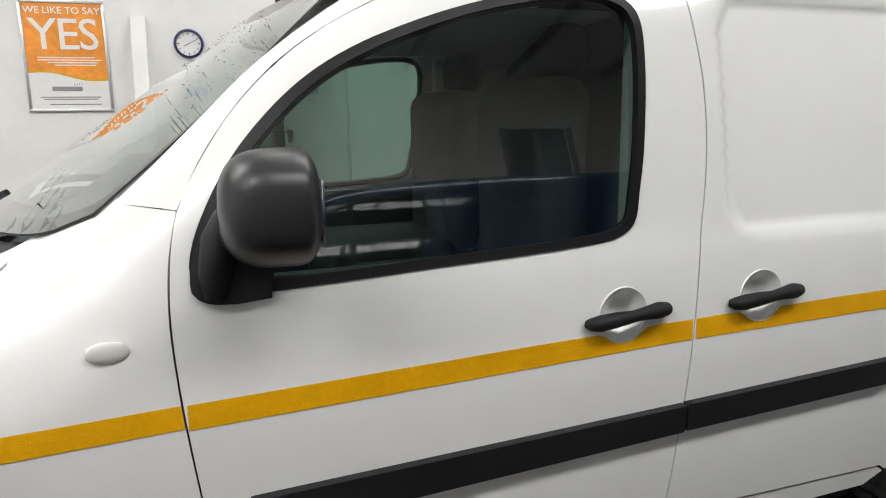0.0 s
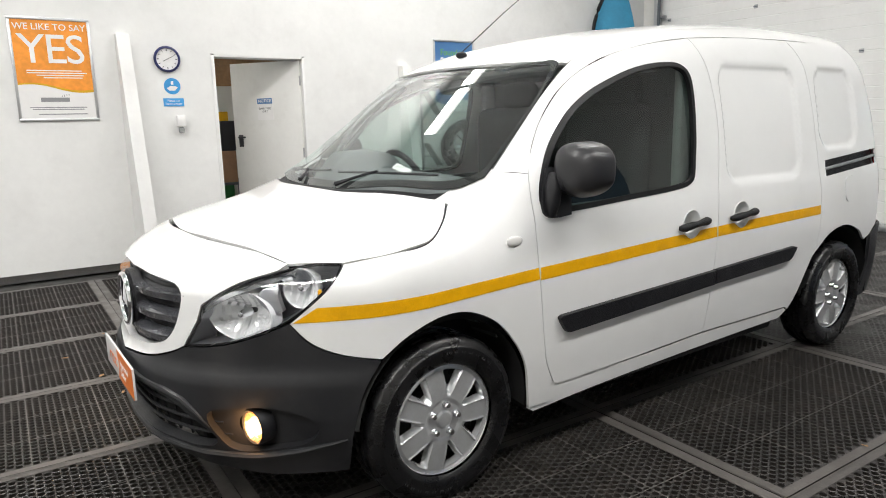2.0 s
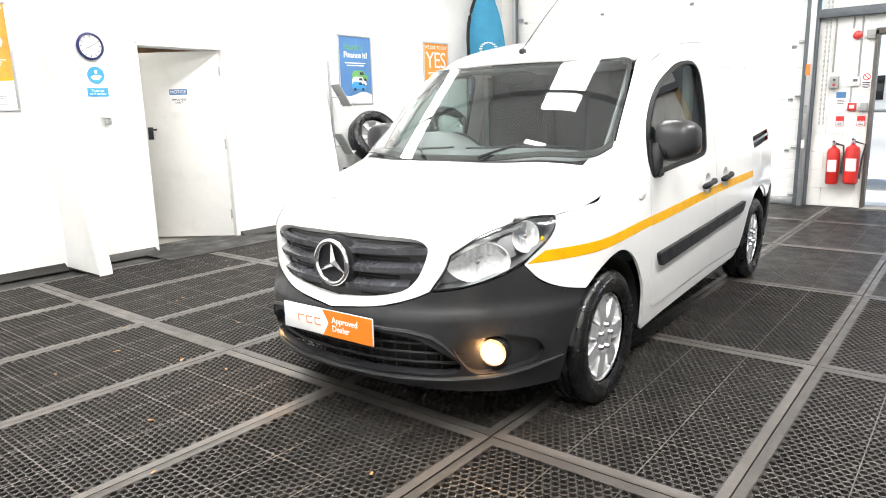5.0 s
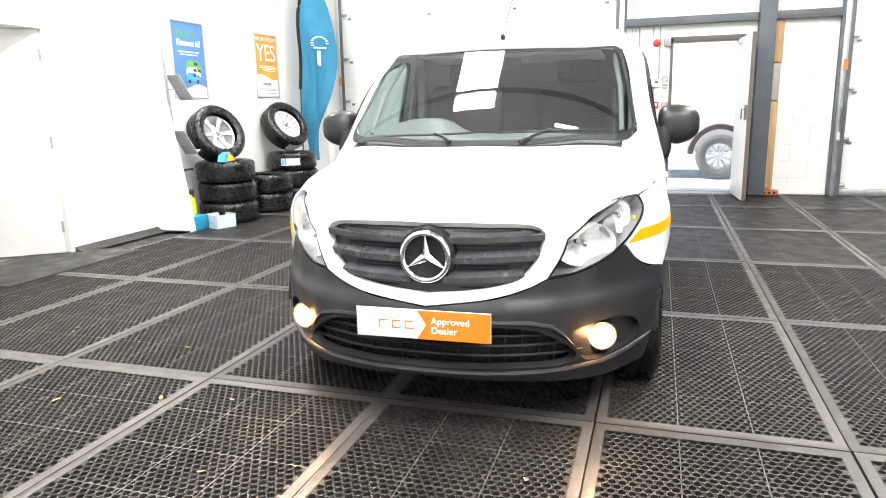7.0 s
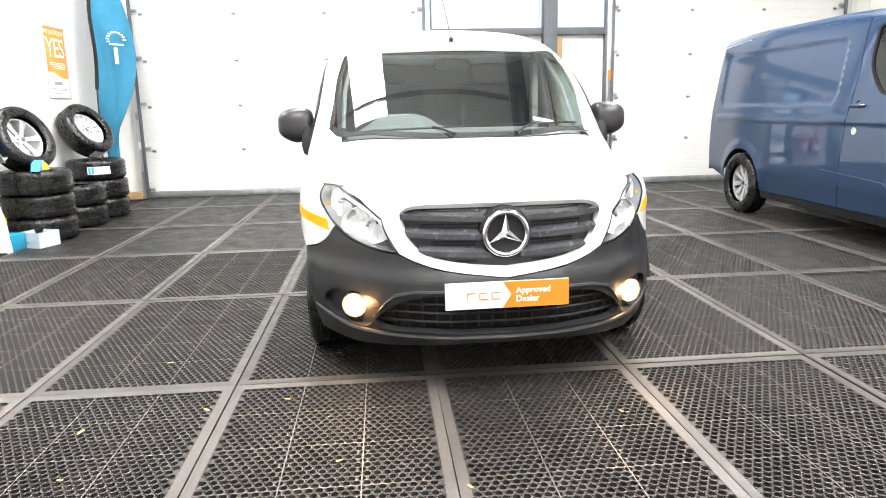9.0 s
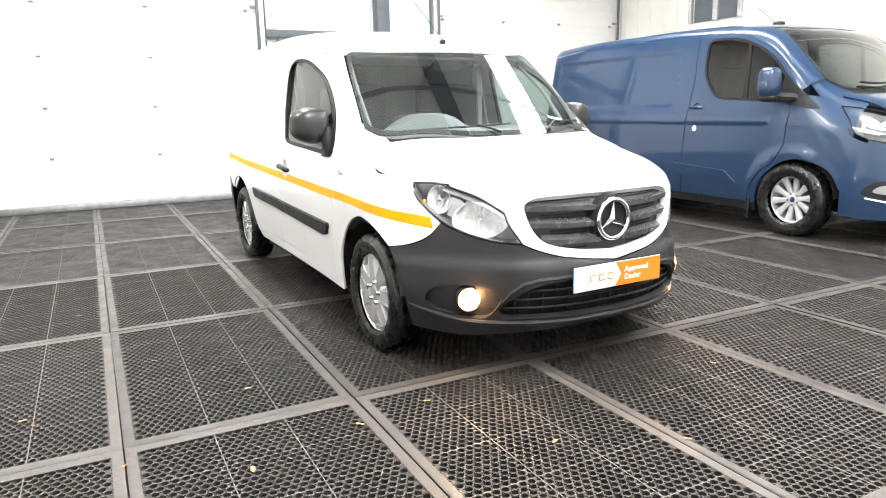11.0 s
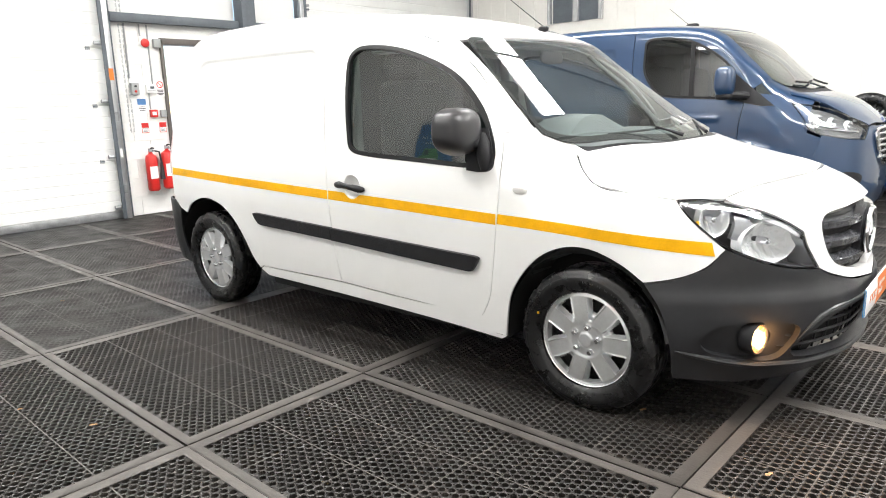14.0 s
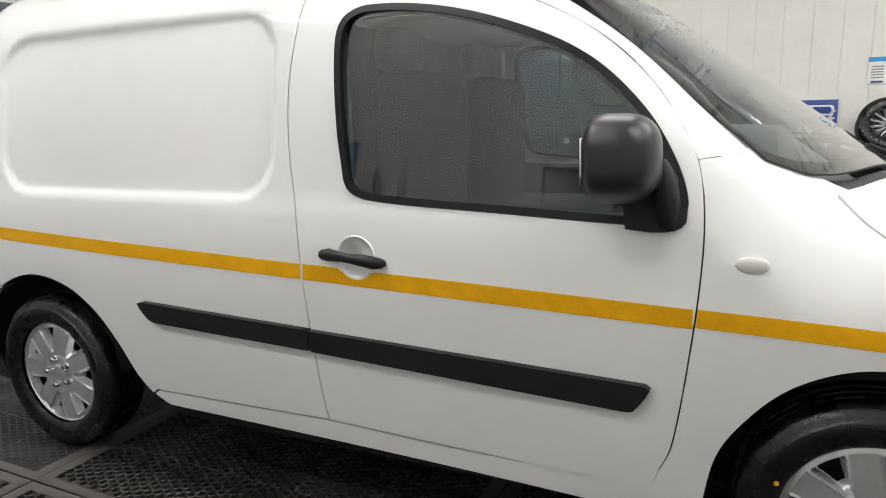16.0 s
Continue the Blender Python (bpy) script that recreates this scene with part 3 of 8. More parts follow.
# ---- the white van ----
van = thing("white_van", "white panel van with amber side stripe and dark grey bumper", "van", ASKEW @ pose(0, 0.004, 0))
S = white_skin
HOOD = [(-0.605, 0), (-0.60, 0.10), (-0.56, 0.35), (-0.51, 0.525), (-0.455, 0.65, 1), (-0.315, 0.748, 1), (-0.16, 0.80), (-0.03, 0.808), (0.06, 0.76), (0.12, 0.70, 1), (0.05, 0.62), (-0.03, 0.48), (-0.085, 0.28), (-0.10, 0)]
panel("hood", S, "top", both(HOOD), WHITE_PAINT, van, step=0.04)
DOOR_ARC = [(0.41, 1.115), (0.46, 1.21), (0.54, 1.315), (0.66, 1.42), (0.80, 1.50), (0.98, 1.565), (1.22, 1.615), (1.49, 1.65)]
ARCH_F = [(-0.245, 0.572, 1), (-0.165, 0.632), (-0.05, 0.678), (0.07, 0.676), (0.19, 0.62), (0.275, 0.532), (0.335, 0.43), (0.363, 0.29, 1)]
FENDER = [(-0.315, 0.874, 1), (-0.395, 0.793), (-0.488, 0.70, 1), (-0.437, 0.637), (-0.36, 0.597)] + ARCH_F + [(0.37, 0.238, 1), (0.482, 0.240, 1), (0.482, 0.30), (0.470, 0.35), (0.438, 0.43), (0.402, 0.70), (0.387, 0.90), (0.391, 1.02), (0.41, 1.115, 1), (0.30, 1.128, 1), (0.235, 1.072), (0.17, 1.045), (0.12, 1.026, 1), (0.06, 0.968), (-0.03, 0.916), (-0.16, 0.896)]
WINDOW = [(1.345, 1.11), (1.362, 1.21), (1.378, 1.43), (1.36, 1.50), (1.29, 1.53), (1.06, 1.508), (0.82, 1.435), (0.66, 1.352), (0.535, 1.235), (0.46, 1.12), (0.425, 1.02), (0.445, 0.972), (0.52, 0.967), (0.85, 0.982), (1.26, 1.006), (1.325, 1.035)]
DOOR = [(0.53, 0.305), (0.496, 0.312), (0.474, 0.345), (0.438, 0.43), (0.402, 0.70), (0.387, 0.90), (0.391, 1.02)] + DOOR_ARC[:-1] + [(1.49, 1.65, 1), (1.51, 1.5), (1.53, 1.325), (1.525, 1.15), (1.495, 0.95), (1.475, 0.75), (1.452, 0.54), (1.435, 0.37), (1.425, 0.328, 1), (1.0, 0.314)]
B_EDGE = [(1.425, 0.328, 1), (1.435, 0.37), (1.452, 0.54), (1.475, 0.75), (1.495, 0.95), (1.525, 1.15), (1.53, 1.325), (1.51, 1.5), (1.49, 1.65, 1)]
ARCH_R = [(2.96, 0.575, 1), (2.88, 0.642), (2.70, 0.69), (2.52, 0.664), (2.39, 0.59), (2.295, 0.485), (2.22, 0.36), (2.165, 0.30, 1)]
REAR_EDGE = [(3.00, 1.655), (3.08, 1.60, 1), (3.115, 1.45), (3.11, 1.2), (3.12, 0.9), (3.10, 0.66, 1)]
SLIDE_EDGE = [(2.30, 1.674, 1), (2.35, 1.52), (2.38, 1.2), (2.40, 0.95), (2.405, 0.80), (2.385, 0.64), (2.345, 0.56, 1)]
CUP_R = 0.056
CUP_FRONT, CUP_SLIDE = ([(cx + CUP_R * math.cos(2 * math.pi * k / 20), cz + CUP_R * math.sin(2 * math.pi * k / 20)) for k in range(20)] for cx, cz in ((1.292, 0.846), (1.668, 0.852)))
for sd in (1, -1):
    panel("fender", S, "side", FENDER, WHITE_PAINT, van, sd)
    door = panel("front_door", S, "side", DOOR, WHITE_PAINT, van, sd, holes=[WINDOW, CUP_FRONT], step=0.02)
    panel("window_seal", S, "side", WINDOW, SEAL, door, sd, holes=[[tuple(q) for q in inset(dense(WINDOW, 0.03), 0.019)]], step=0.02, lift=0.004, thick=0.02, gap=0.0, label="black rubber window surround")
    pane = panel("door_window", glass_skin, "side", [tuple(q) for q in inset(dense(WINDOW, 0.03), 0.014)], SIDE_GLASS, door, sd, lift=-0.006, thick=0, gap=0, label="dark tinted side window")
    pane.visible_shadow = False
    panel("mirror_base", S, "side", [(0.424, 0.975), (0.45, 0.955), (0.50, 0.95, 1), (0.56, 0.955, 1), (0.57, 1.06), (0.52, 1.13), (0.472, 1.13, 1), (0.43, 1.03)], BLACK_PLASTIC, door, sd, step=0.03, lift=0.012, thick=0.03, label="black mirror base plate")
    # the mirror
    shell = blob(0, 0, 0, 1, 1, 1, 0.54, 24)
    for v in shell.verts:
        a, b, c = v.co
        taper = 1 - 0.16 * max(b, 0) ** 2
        low = 1 - (0.26 * max(b, 0) + 0.10 * max(-b, 0)) if c < 0 else 1 - 0.10 * max(b, 0)
        deep = (0.116 if a < 0 else 0.050) * (1 - 0.22 * max(b, 0) ** 2)
        v.co = Vector((0.592 + a * deep * (1 - 0.12 * c * c), sd * (0.935 + 0.102 * b), 1.124 + 0.100 * c * taper * low))
    mir = part("door_mirror", shell, MIRROR_PLASTIC, van, "dark grey plastic door mirror shell")
    part("mirror_arm", box(0.512, sd * 0.872, 1.082, 0.070, 0.10, 0.064, 0.022, 3), BLACK_PLASTIC, mir)
    part("mirror_foot", tube([(0.462, sd * 0.868, 0.965), (0.466, sd * 0.872, 1.01), (0.478, sd * 0.866, 1.07), (0.492, sd * 0.858, 1.112)], [0.022, 0.030, 0.032, 0.020], 14), BLACK_PLASTIC, mir)
    part("mirror_glass", box(0.6405, sd * 0.925, 1.120, 0.006, 0.115, 0.105, 0.0025), CHROME, mir)
    # handle of the front door and its cup
    def handle(hx, hz, owner):
        y = seam(S, "side", [(hx, hz)], sd)[0][1]
        dish = lathe([(0.0, -0.030), (0.025, -0.028), (0.043, -0.018), (0.053, -0.004), (0.0565, -0.001), (0.060, 0.0012), (0.062, -0.002)], 28, pose(hx - 0.008, y, hz, -90 * sd))
        part("handle_cup", dish, WHITE_PAINT, owner, "round white dished handle recess")
        pts = [(hx + 0.88 * q, y + sd * 0.70 * o, hz + v) for q, o, v in ((-0.116, 0.004, -0.010), (-0.108, 0.016, -0.010), (-0.085, 0.026, -0.008), (-0.04, 0.033, -0.002), (0.0, 0.036, 0.001), (0.03, 0.034, 0.004), (0.08, 0.026, 0.006), (0.108, 0.014, 0.004), (0.114, 0.004, 0.002))]
        part("handle", tube(pts, [0.008, 0.014, 0.018, 0.0165, 0.013, 0.014, 0.0185, 0.015, 0.009], 14), BLACK_PLASTIC, owner, "black plastic door handle")
    handle(1.30, 0.846, door)
    # side panel behind the door
    if sd > 0:
        side_panel = panel("side_panel", S, "side", B_EDGE + [(2.0, 1.672), (2.6, 1.675)] + REAR_EDGE + [(3.03, 0.60, 1)] + ARCH_R + [(2.14, 0.318, 1), (1.8, 0.322)], WHITE_PAINT, van, sd, step=0.018, label="white blind side panel with pressed recess")
    else:
        slide = panel("sliding_door", S, "side", B_EDGE + [(1.9, 1.67)] + SLIDE_EDGE + [(2.295, 0.485), (2.22, 0.36), (2.165, 0.30, 1), (2.14, 0.318, 1), (1.8, 0.322)], WHITE_PAINT, van, sd, holes=[CUP_SLIDE], step=0.022, label="white windowless sliding door with pressed recess")
        handle(1.675, 0.852, slide)
        RAIL = [(2.47, 1.055, 1), (3.11, 1.095, 1), (3.12, 1.015, 1), (2.47, 0.975, 1)]
        quarter = panel("rear_quarter", S, "side", SLIDE_EDGE[::-1] + [(2.7, 1.675)] + REAR_EDGE + [(3.03, 0.60, 1)] + ARCH_R[:5], WHITE_PAINT, van, sd, holes=[RAIL], step=0.028)
        panel("door_rail", S, "side", RAIL, BLACK_PLASTIC, quarter, sd, lift=-0.03, thick=0, gap=-0.004, label="black sliding door track")
        part("rail_bar", tube(seam(S, "side", [(2.48, 1.012), (2.8, 1.032), (3.10, 1.053)], sd, -0.012).tolist(), 0.009, 8), STEEL, quarter)
        panel("fuel_flap", S, "side", [(2.68, 0.94), (2.70, 0.955), (2.84, 0.96), (2.865, 0.94), (2.86, 0.845), (2.84, 0.825), (2.71, 0.82), (2.685, 0.84)], WHITE_PAINT, quarter, sd, step=0.03, lift=0.003, thick=0.006)
    panel("sill", S, "side", [(0.440, 0.36, 1), (0.440, 0.240, 1), (0.37, 0.236, 1), (0.40, 0.215, 1), (0.70, 0.232), (1.30, 0.250), (2.10, 0.262, 1), (2.165, 0.296, 1), (2.14, 0.314, 1), (1.8, 0.318), (1.43, 0.322), (1.0, 0.309), (0.60, 0.32), (0.52, 0.36, 1)], WHITE_PAINT, van, sd, lift=-0.004, step=0.03)
    # stripe and rubbing strip, cut at the door gaps
    def stripe_piece(x0, x1, top0, top1, tall=0.046, owner=van):
        upper = [(x0, top0, 1)]
        for cx, cz in ((1.292, 0.846), (1.668, 0.852)):
            if x0 < cx < x1 and (cx < 1.5 or sd < 0):
                for k in range(9):
                    x = cx + 0.064 * (k - 4) / 4.2
                    edge = top0 + (top1 - top0) * (x - x0) / (x1 - x0)
                    upper.append((x, min(edge, cz - math.sqrt(0.064**2 - (x - cx) ** 2))))
        return panel("stripe", S, "side", upper + [(x1, top1, 1), (x1, top1 - tall, 1), (x0, top0 - tall, 1)], AMBER, owner, sd, lift=0.0015, thick=0.001, gap=0, step=0.03, label="amber reflective tape stripe")
    panel("stripe", S, "side", [(-0.447, 0.727, 1), (-0.2, 0.753), (0.0, 0.767), (0.2, 0.776), (0.392, 0.782, 1), (0.396, 0.739, 1), (0.2, 0.733), (0.0, 0.724), (-0.2, 0.709), (-0.458, 0.676, 1)] if sd > 0 else [(-0.415, 0.750, 1), (0.392, 0.782, 1), (0.396, 0.739, 1), (-0.478, 0.702, 1)], AMBER, van, sd, lift=0.0015, thick=0.001, gap=0, step=0.03, label="amber reflective tape stripe")
    stripe_piece(0.402, 1.474, 0.781, 0.815, owner=door)
    stripe_piece(1.484, 3.10 if sd > 0 else 2.395, 0.815, 0.868 if sd > 0 else 0.828, owner=van)
    panel("rub_strip", S, "side", [(0.487, 0.580), (0.500, 0.588, 1), (1.455, 0.620, 1), (1.452, 0.555, 1), (0.545, 0.515, 1), (0.527, 0.518)], BLACK_PLASTIC, door, sd, lift=0.020, thick=0.024, gap=0.0005, step=0.03, label="black rubbing strip")
    panel("rub_strip", S, "side", [(1.461, 0.622, 1), (2.125, 0.646, 1), (2.145, 0.640), (2.10, 0.586), (2.075, 0.578, 1), (1.458, 0.557, 1)], BLACK_PLASTIC, van, sd, lift=0.020, thick=0.024, gap=0.0005, step=0.03, label="black rubbing strip")
    # side repeater
    y = seam(S, "side", [(0.285, 0.89)], sd)[0][1]
    rep = blob(0.285, y + sd * 0.003, 0.89, 0.035, 0.009, 0.019, 0.9, 12)
    part("side_repeater", rep, material("clear_lens", (0.72, 0.71, 0.69), 0.2, coat=0.8) if sd > 0 else bpy.data.materials["clear_lens"], van, "clear oval indicator lens")
    # pillar and roof rail
    arc = seam(S, "side", DOOR_ARC + [(2.0, 1.672), (2.6, 1.675), (3.0, 1.655), (3.08, 1.60)], sd)
    inner = seam(S, "top", [(0.30, sd * 0.735), (0.40, sd * 0.715), (0.555, sd * 0.69), (0.66, sd * 0.668), (0.77, sd * 0.642), (0.9, sd * 0.628), (1.1, sd * 0.615), (1.5, sd * 0.605), (2.3, sd * 0.60), (3.0, sd * 0.585), (3.09, sd * 0.58)])
    strip("roof_rail", S, arc, inner, WHITE_PAINT, van, 9, 90)
    # wheel arch liner
    for ax, r in ((0.01, 0.36), (2.70, 0.385)):
        liner = lathe([(0.10, -0.02), (r, 0.0), (r + 0.005, 0.16), (r - 0.010, 0.245)], 24, pose(ax, sd * 0.60, 0.30) @ pose(0, 0, 0, -90 * sd) @ pose(0, 0, 0, 0, 0, -172 if sd > 0 else -8), arc=164 + 16)
        part("arch_liner", liner, MATT_BLACK, van)
    # rear lamp and rear bumper corner
    panel("tail_lamp", S, "side", [(3.125, 1.42, 1), (3.20, 1.40), (3.215, 0.95), (3.125, 0.80, 1)], TAIL_RED, van, sd, lift=-0.004, step=0.03, label="red tail lamp")
    panel("rear_bumper_corner", S, "side", [(3.03, 0.595, 1), (3.10, 0.655, 1), (3.25, 0.66, 1), (3.24, 0.25, 1), (2.98, 0.22, 1), (3.04, 0.40)], GREY_PLASTIC, van, sd, lift=0.006, step=0.03, label="dark grey rear bumper corner")
ROOF = [(0.605, 0), (0.622, 0.25), (0.66, 0.43), (0.715, 0.56), (0.772, 0.638, 1), (0.9, 0.626), (1.1, 0.613), (1.5, 0.603), (2.3, 0.598), (3.10, 0.578, 1), (3.14, 0.3), (3.15, 0)]
panel("roof", S, "top", both(ROOF), WHITE_PAINT, van, step=0.05, gap=0)
panel("rear_door", S, "back", both_u([(0, 1.66), (0.45, 1.64), (0.60, 1.55), (0.68, 1.2), (0.72, 0.7, 1), (0, 0.7)]), WHITE_PAINT, van, step=0.06)
for sd in (1, -1):
    panel("roof_corner", S, "top", [(2.90, sd * 0.42, 1), (2.90, sd * 0.70, 1), (3.10, sd * 0.68), (3.20, sd * 0.60), (3.22, sd * 0.40, 1)], WHITE_PAINT, van, lift=-0.005, step=0.03, gap=0)
    panel("rear_corner", S, "back", [(0.35, 1.70, 1), (0.50, 1.68), (0.62, 1.62), (0.74, 1.30), (0.78, 0.70, 1), (0.60, 0.70, 1), (0.55, 1.40)], WHITE_PAINT, van, sd, lift=-0.005, step=0.04, gap=0)
    # white bar added under the rear roof edge to close a dark gap
    part("roof_gutter", tube(seam(S, "top", [(2.70, sd * 0.655), (2.9, sd * 0.652), (3.04, sd * 0.642), (3.13, sd * 0.60), (3.17, sd * 0.45)], lift=-0.026).tolist(), 0.024, 10), WHITE_PAINT, van)
panel("rear_bumper", S, "back", both_u([(0, 0.69), (0.74, 0.69, 1), (0.74, 0.25, 1), (0, 0.25)]), GREY_PLASTIC, van, step=0.06, lift=0.02)
SCREEN_TOP = [(0.598, 0), (0.615, 0.25), (0.653, 0.43), (0.705, 0.553), (0.728, 0.598), (0.728, 0.630)]
SCREEN_SIDE = [(0.69, 0.648), (0.63, 0.664), (0.55, 0.684), (0.40, 0.710), (0.265, 0.738, 1)]
SCREEN_LOW = [(0.165, 0.692), (0.075, 0.612), (-0.005, 0.465), (-0.062, 0.26), (-0.078, 0)]
SCREEN = both(SCREEN_TOP + SCREEN_SIDE + SCREEN_LOW)
windscreen = panel("windscreen", screen_skin, "top", SCREEN, SCREEN_GLASS, van, step=0.03, lift=-0.002, thick=0, gap=0.001, shade=screen_sheen, label="clear windscreen with water drops")
windscreen.visible_shadow = False
BORDER_IN = both([(0.584, 0), (0.600, 0.25), (0.638, 0.425), (0.684, 0.542), (0.702, 0.585), (0.700, 0.615), (0.64, 0.644), (0.55, 0.668), (0.40, 0.692), (0.285, 0.712), (0.245, 0.703), (0.183, 0.662), (0.107, 0.590), (0.032, 0.450), (-0.024, 0.25), (-0.040, 0)])
panel("screen_border", screen_skin, "top", SCREEN, MATT_BLACK, van, holes=[BORDER_IN], step=0.03, lift=-0.007, thick=0, gap=0, label="black printed edge of the windscreen")
COWL = both([(-0.112, 0), (-0.10, 0.28), (-0.042, 0.48), (0.035, 0.62), (0.085, 0.675, 1), (0.17, 0.70, 1)] + [(a, b) for a, b in SCREEN_LOW])
panel("scuttle", S, "top", COWL, BLACK_PLASTIC, van, step=0.03, lift=-0.009, thick=0.03, gap=-0.003, label="black plastic scuttle below the windscreen")
for sd in (1, -1):
    panel("cowl_corner", S, "top", [(0.088, 0.672, 1), (0.12, 0.708), (0.17, 0.735), (0.235, 0.755), (0.31, 0.77, 1), (0.305, 0.728, 1), (0.19, 0.676, 1)], WHITE_PAINT, van, sd, step=0.025, lift=-0.003, gap=-0.002)
for blade_line, arm_line in ((((0.012, -0.02), (0.005, 0.16), (0.028, 0.36), (0.075, 0.52)), ((-0.075, 0.10), (-0.03, 0.14), (0.008, 0.20))), (((0.16, -0.60), (0.092, -0.48), (0.040, -0.30), (0.010, -0.10)), ((-0.068, -0.22), (-0.01, -0.27), (0.052, -0.35)))):
    wiper = part("wiper", tube(seam(S, "top", blade_line, lift=0.004).tolist(), 0.0055, 6), BLACK_PLASTIC, van, "black wiper blade")
    arm = seam(S, "top", arm_line, lift=0.012)
    part("wiper_arm", tube(arm.tolist(), [0.010, 0.006, 0.005], 6), BLACK_PLASTIC, wiper)
sticker = seam(S, "top", [(0.10, -0.47), (0.10, -0.36), (0.125, -0.36), (0.125, -0.47)], lift=-0.012)
bm = bmesh.new()
bm.faces.new([bm.verts.new(q) for q in sticker.tolist()])
part("paper_slip", bm, PAPER, van, "small white paper slip behind the windscreen")
# rain drops left on the glass
drop_rng = random.Random(21)
spots = []
while len(spots) < 420:
    x, y = drop_rng.uniform(0.0, 0.62), drop_rng.uniform(-0.66, 0.66)
    edge = max(abs(y) / 0.66, 1 - x / 0.45, x / 0.62)
    if within(np.array([[x, y]]), dense(BORDER_IN, 0.05))[0] and drop_rng.random() < max(edge - 0.45, 0.02) ** 2 * 3:
        spots.append((x, y))
bm = bmesh.new()
for q in seam(S, "top", spots, lift=-0.002):
    r = drop_rng.uniform(0.0009, 0.0026)
    bmesh.ops.create_icosphere(bm, subdivisions=1, radius=r, matrix=Matrix.Translation(q) @ Matrix.Diagonal((1, 1, 0.7, 1)))
tagged(part("rain_drops", bm, DROPLET, windscreen, "small clear rain drops"), kind="stuff")
# aerial
base = seam(S, "top", [(0.72, 0.0)])[0]
aerial = part("aerial_base", blob(0.72, 0, base[2] + 0.012, 0.030, 0.014, 0.016, 0.8, 8), BLACK_PLASTIC, van)
part("aerial_rod", tube([(0.715, 0, base[2] + 0.02), (0.98, 0, base[2] + 0.22), (1.28, 0, base[2] + 0.43)], [0.003, 0.0022, 0.0015], 6), BLACK_PLASTIC, aerial)
vent = part("roof_vent", blob(2.52, 0.0, 1.775, 0.19, 0.10, 0.045, 0.7, 10), WHITE_PAINT, van, "low white roof vent")
part("vent_slot", box(2.345, 0.0, 1.800, 0.03, 0.08, 0.02, 0.006), BLACK_PLASTIC, vent)
# nose panel round the grille
B = bend
LAMP = [(*B(-0.738, 0.438, 0.614), 1), B(-0.705, 0.487, 0.70), (*B(-0.692, 0.50, 0.752), 1), B(-0.60, 0.575, 0.818), B(-0.49, 0.648, 0.858), B(-0.40, 0.69, 0.878), (*B(-0.317, 0.747, 0.878), 1), B(-0.345, 0.765, 0.84), B(-0.40, 0.762, 0.79), B(-0.48, 0.712, 0.715), B(-0.573, 0.638, 0.662), B(-0.66, 0.55, 0.628)]
NOSE = [(0, 0.925), B(-0.60, 0.10, 0.924), B(-0.56, 0.35, 0.92), B(-0.51, 0.525, 0.908), (*B(-0.455, 0.65, 0.878), 1), (*B(-0.49, 0.65, 0.860), 1), B(-0.60, 0.577, 0.821), (*B(-0.692, 0.502, 0.755), 1), B(-0.707, 0.485, 0.70), (*B(-0.740, 0.435, 0.612), 1), B(-0.765, 0.37, 0.582), B(-0.81, 0.25, 0.548), (0, 0.516, 1)]
GRILLE = [(0, 0.818), B(-0.80, 0.2, 0.818), B(-0.75, 0.385, 0.808), B(-0.735, 0.425, 0.782), B(-0.74, 0.412, 0.72), B(-0.755, 0.38, 0.655), B(-0.775, 0.33, 0.612), B(-0.81, 0.18, 0.578), (0, 0.562, 1)]
panel("nose_panel", S, "front", both_u(NOSE), WHITE_PAINT, van, holes=[both_u(GRILLE)], step=0.025, thick=0.03, label="white nose panel framing the grille")
grille = panel("grille", S, "front", both_u(GRILLE), GRILLE_PLATE, van, lift=-0.035, step=0.03, thick=0, gap=-0.004, label="black three-bar radiator grille")
for sd in (1, -1):
    for z0, y0, y1 in ((0.765, 0.415, 0.06), (0.692, 0.395, 0.06), (0.618, 0.335, 0.06)):
        line = [(sd * 0.9 * math.atan2(y0 + (y1 - y0) * k / 10, 0.88 - 0.09 * ((y0 + (y1 - y0) * k / 10) / 0.4) ** 2), z0 + 0.012 - 0.012 * k / 10) for k in range(11)]
        bm = bmesh.new()
        front, under = seam(S, "front", line, 1, 0.0), seam(S, "front", [(u, z - 0.022) for u, z in line], 1, -0.004)
        hind, hind_low = seam(S, "front", [(u, z + 0.028) for u, z in line], 1, -0.046), seam(S, "front", [(u, z - 0.030) for u, z in line], 1, -0.048)
        rows = [[bm.verts.new(q) for q in r.tolist()] for r in (hind, front, under, hind_low)]
        for a, b in zip(rows, rows[1:]):
            for k in range(10):
                bm.faces.new((a[k], b[k], b[k + 1], a[k + 1]) if sd > 0 else (a[k], a[k + 1], b[k + 1], b[k]))
        bmesh.ops.recalc_face_normals(bm, faces=bm.faces)
        part("grille_bar", bm, GRILLE_GREY, grille, "dark grey grille bar")
    dots = bmesh.new()
    for z0, y0, y1 in ((0.805, 0.36, 0.10), (0.733, 0.36, 0.12), (0.721, 0.36, 0.12), (0.661, 0.31, 0.12), (0.649, 0.31, 0.12), (0.582, 0.20, 0.12)):
        ys = [y0 + (y1 - y0) * k / 21 for k in range(22)]
        for q in seam(S, "front", [(sd * 0.9 * math.atan2(y, 0.9), z0) for y in ys], 1, -0.0335):
            bmesh.ops.create_circle(dots, cap_ends=True, segments=6, radius=0.0050, matrix=Matrix.Translation(q) @ pose(0, 0, 0, 0, -90, 0))
    tagged(part("grille_mesh", dots, MATT_BLACK, grille), kind="stuff")
BADGE = pose(-0.828, 0, 0.697, 90, 0, -90)
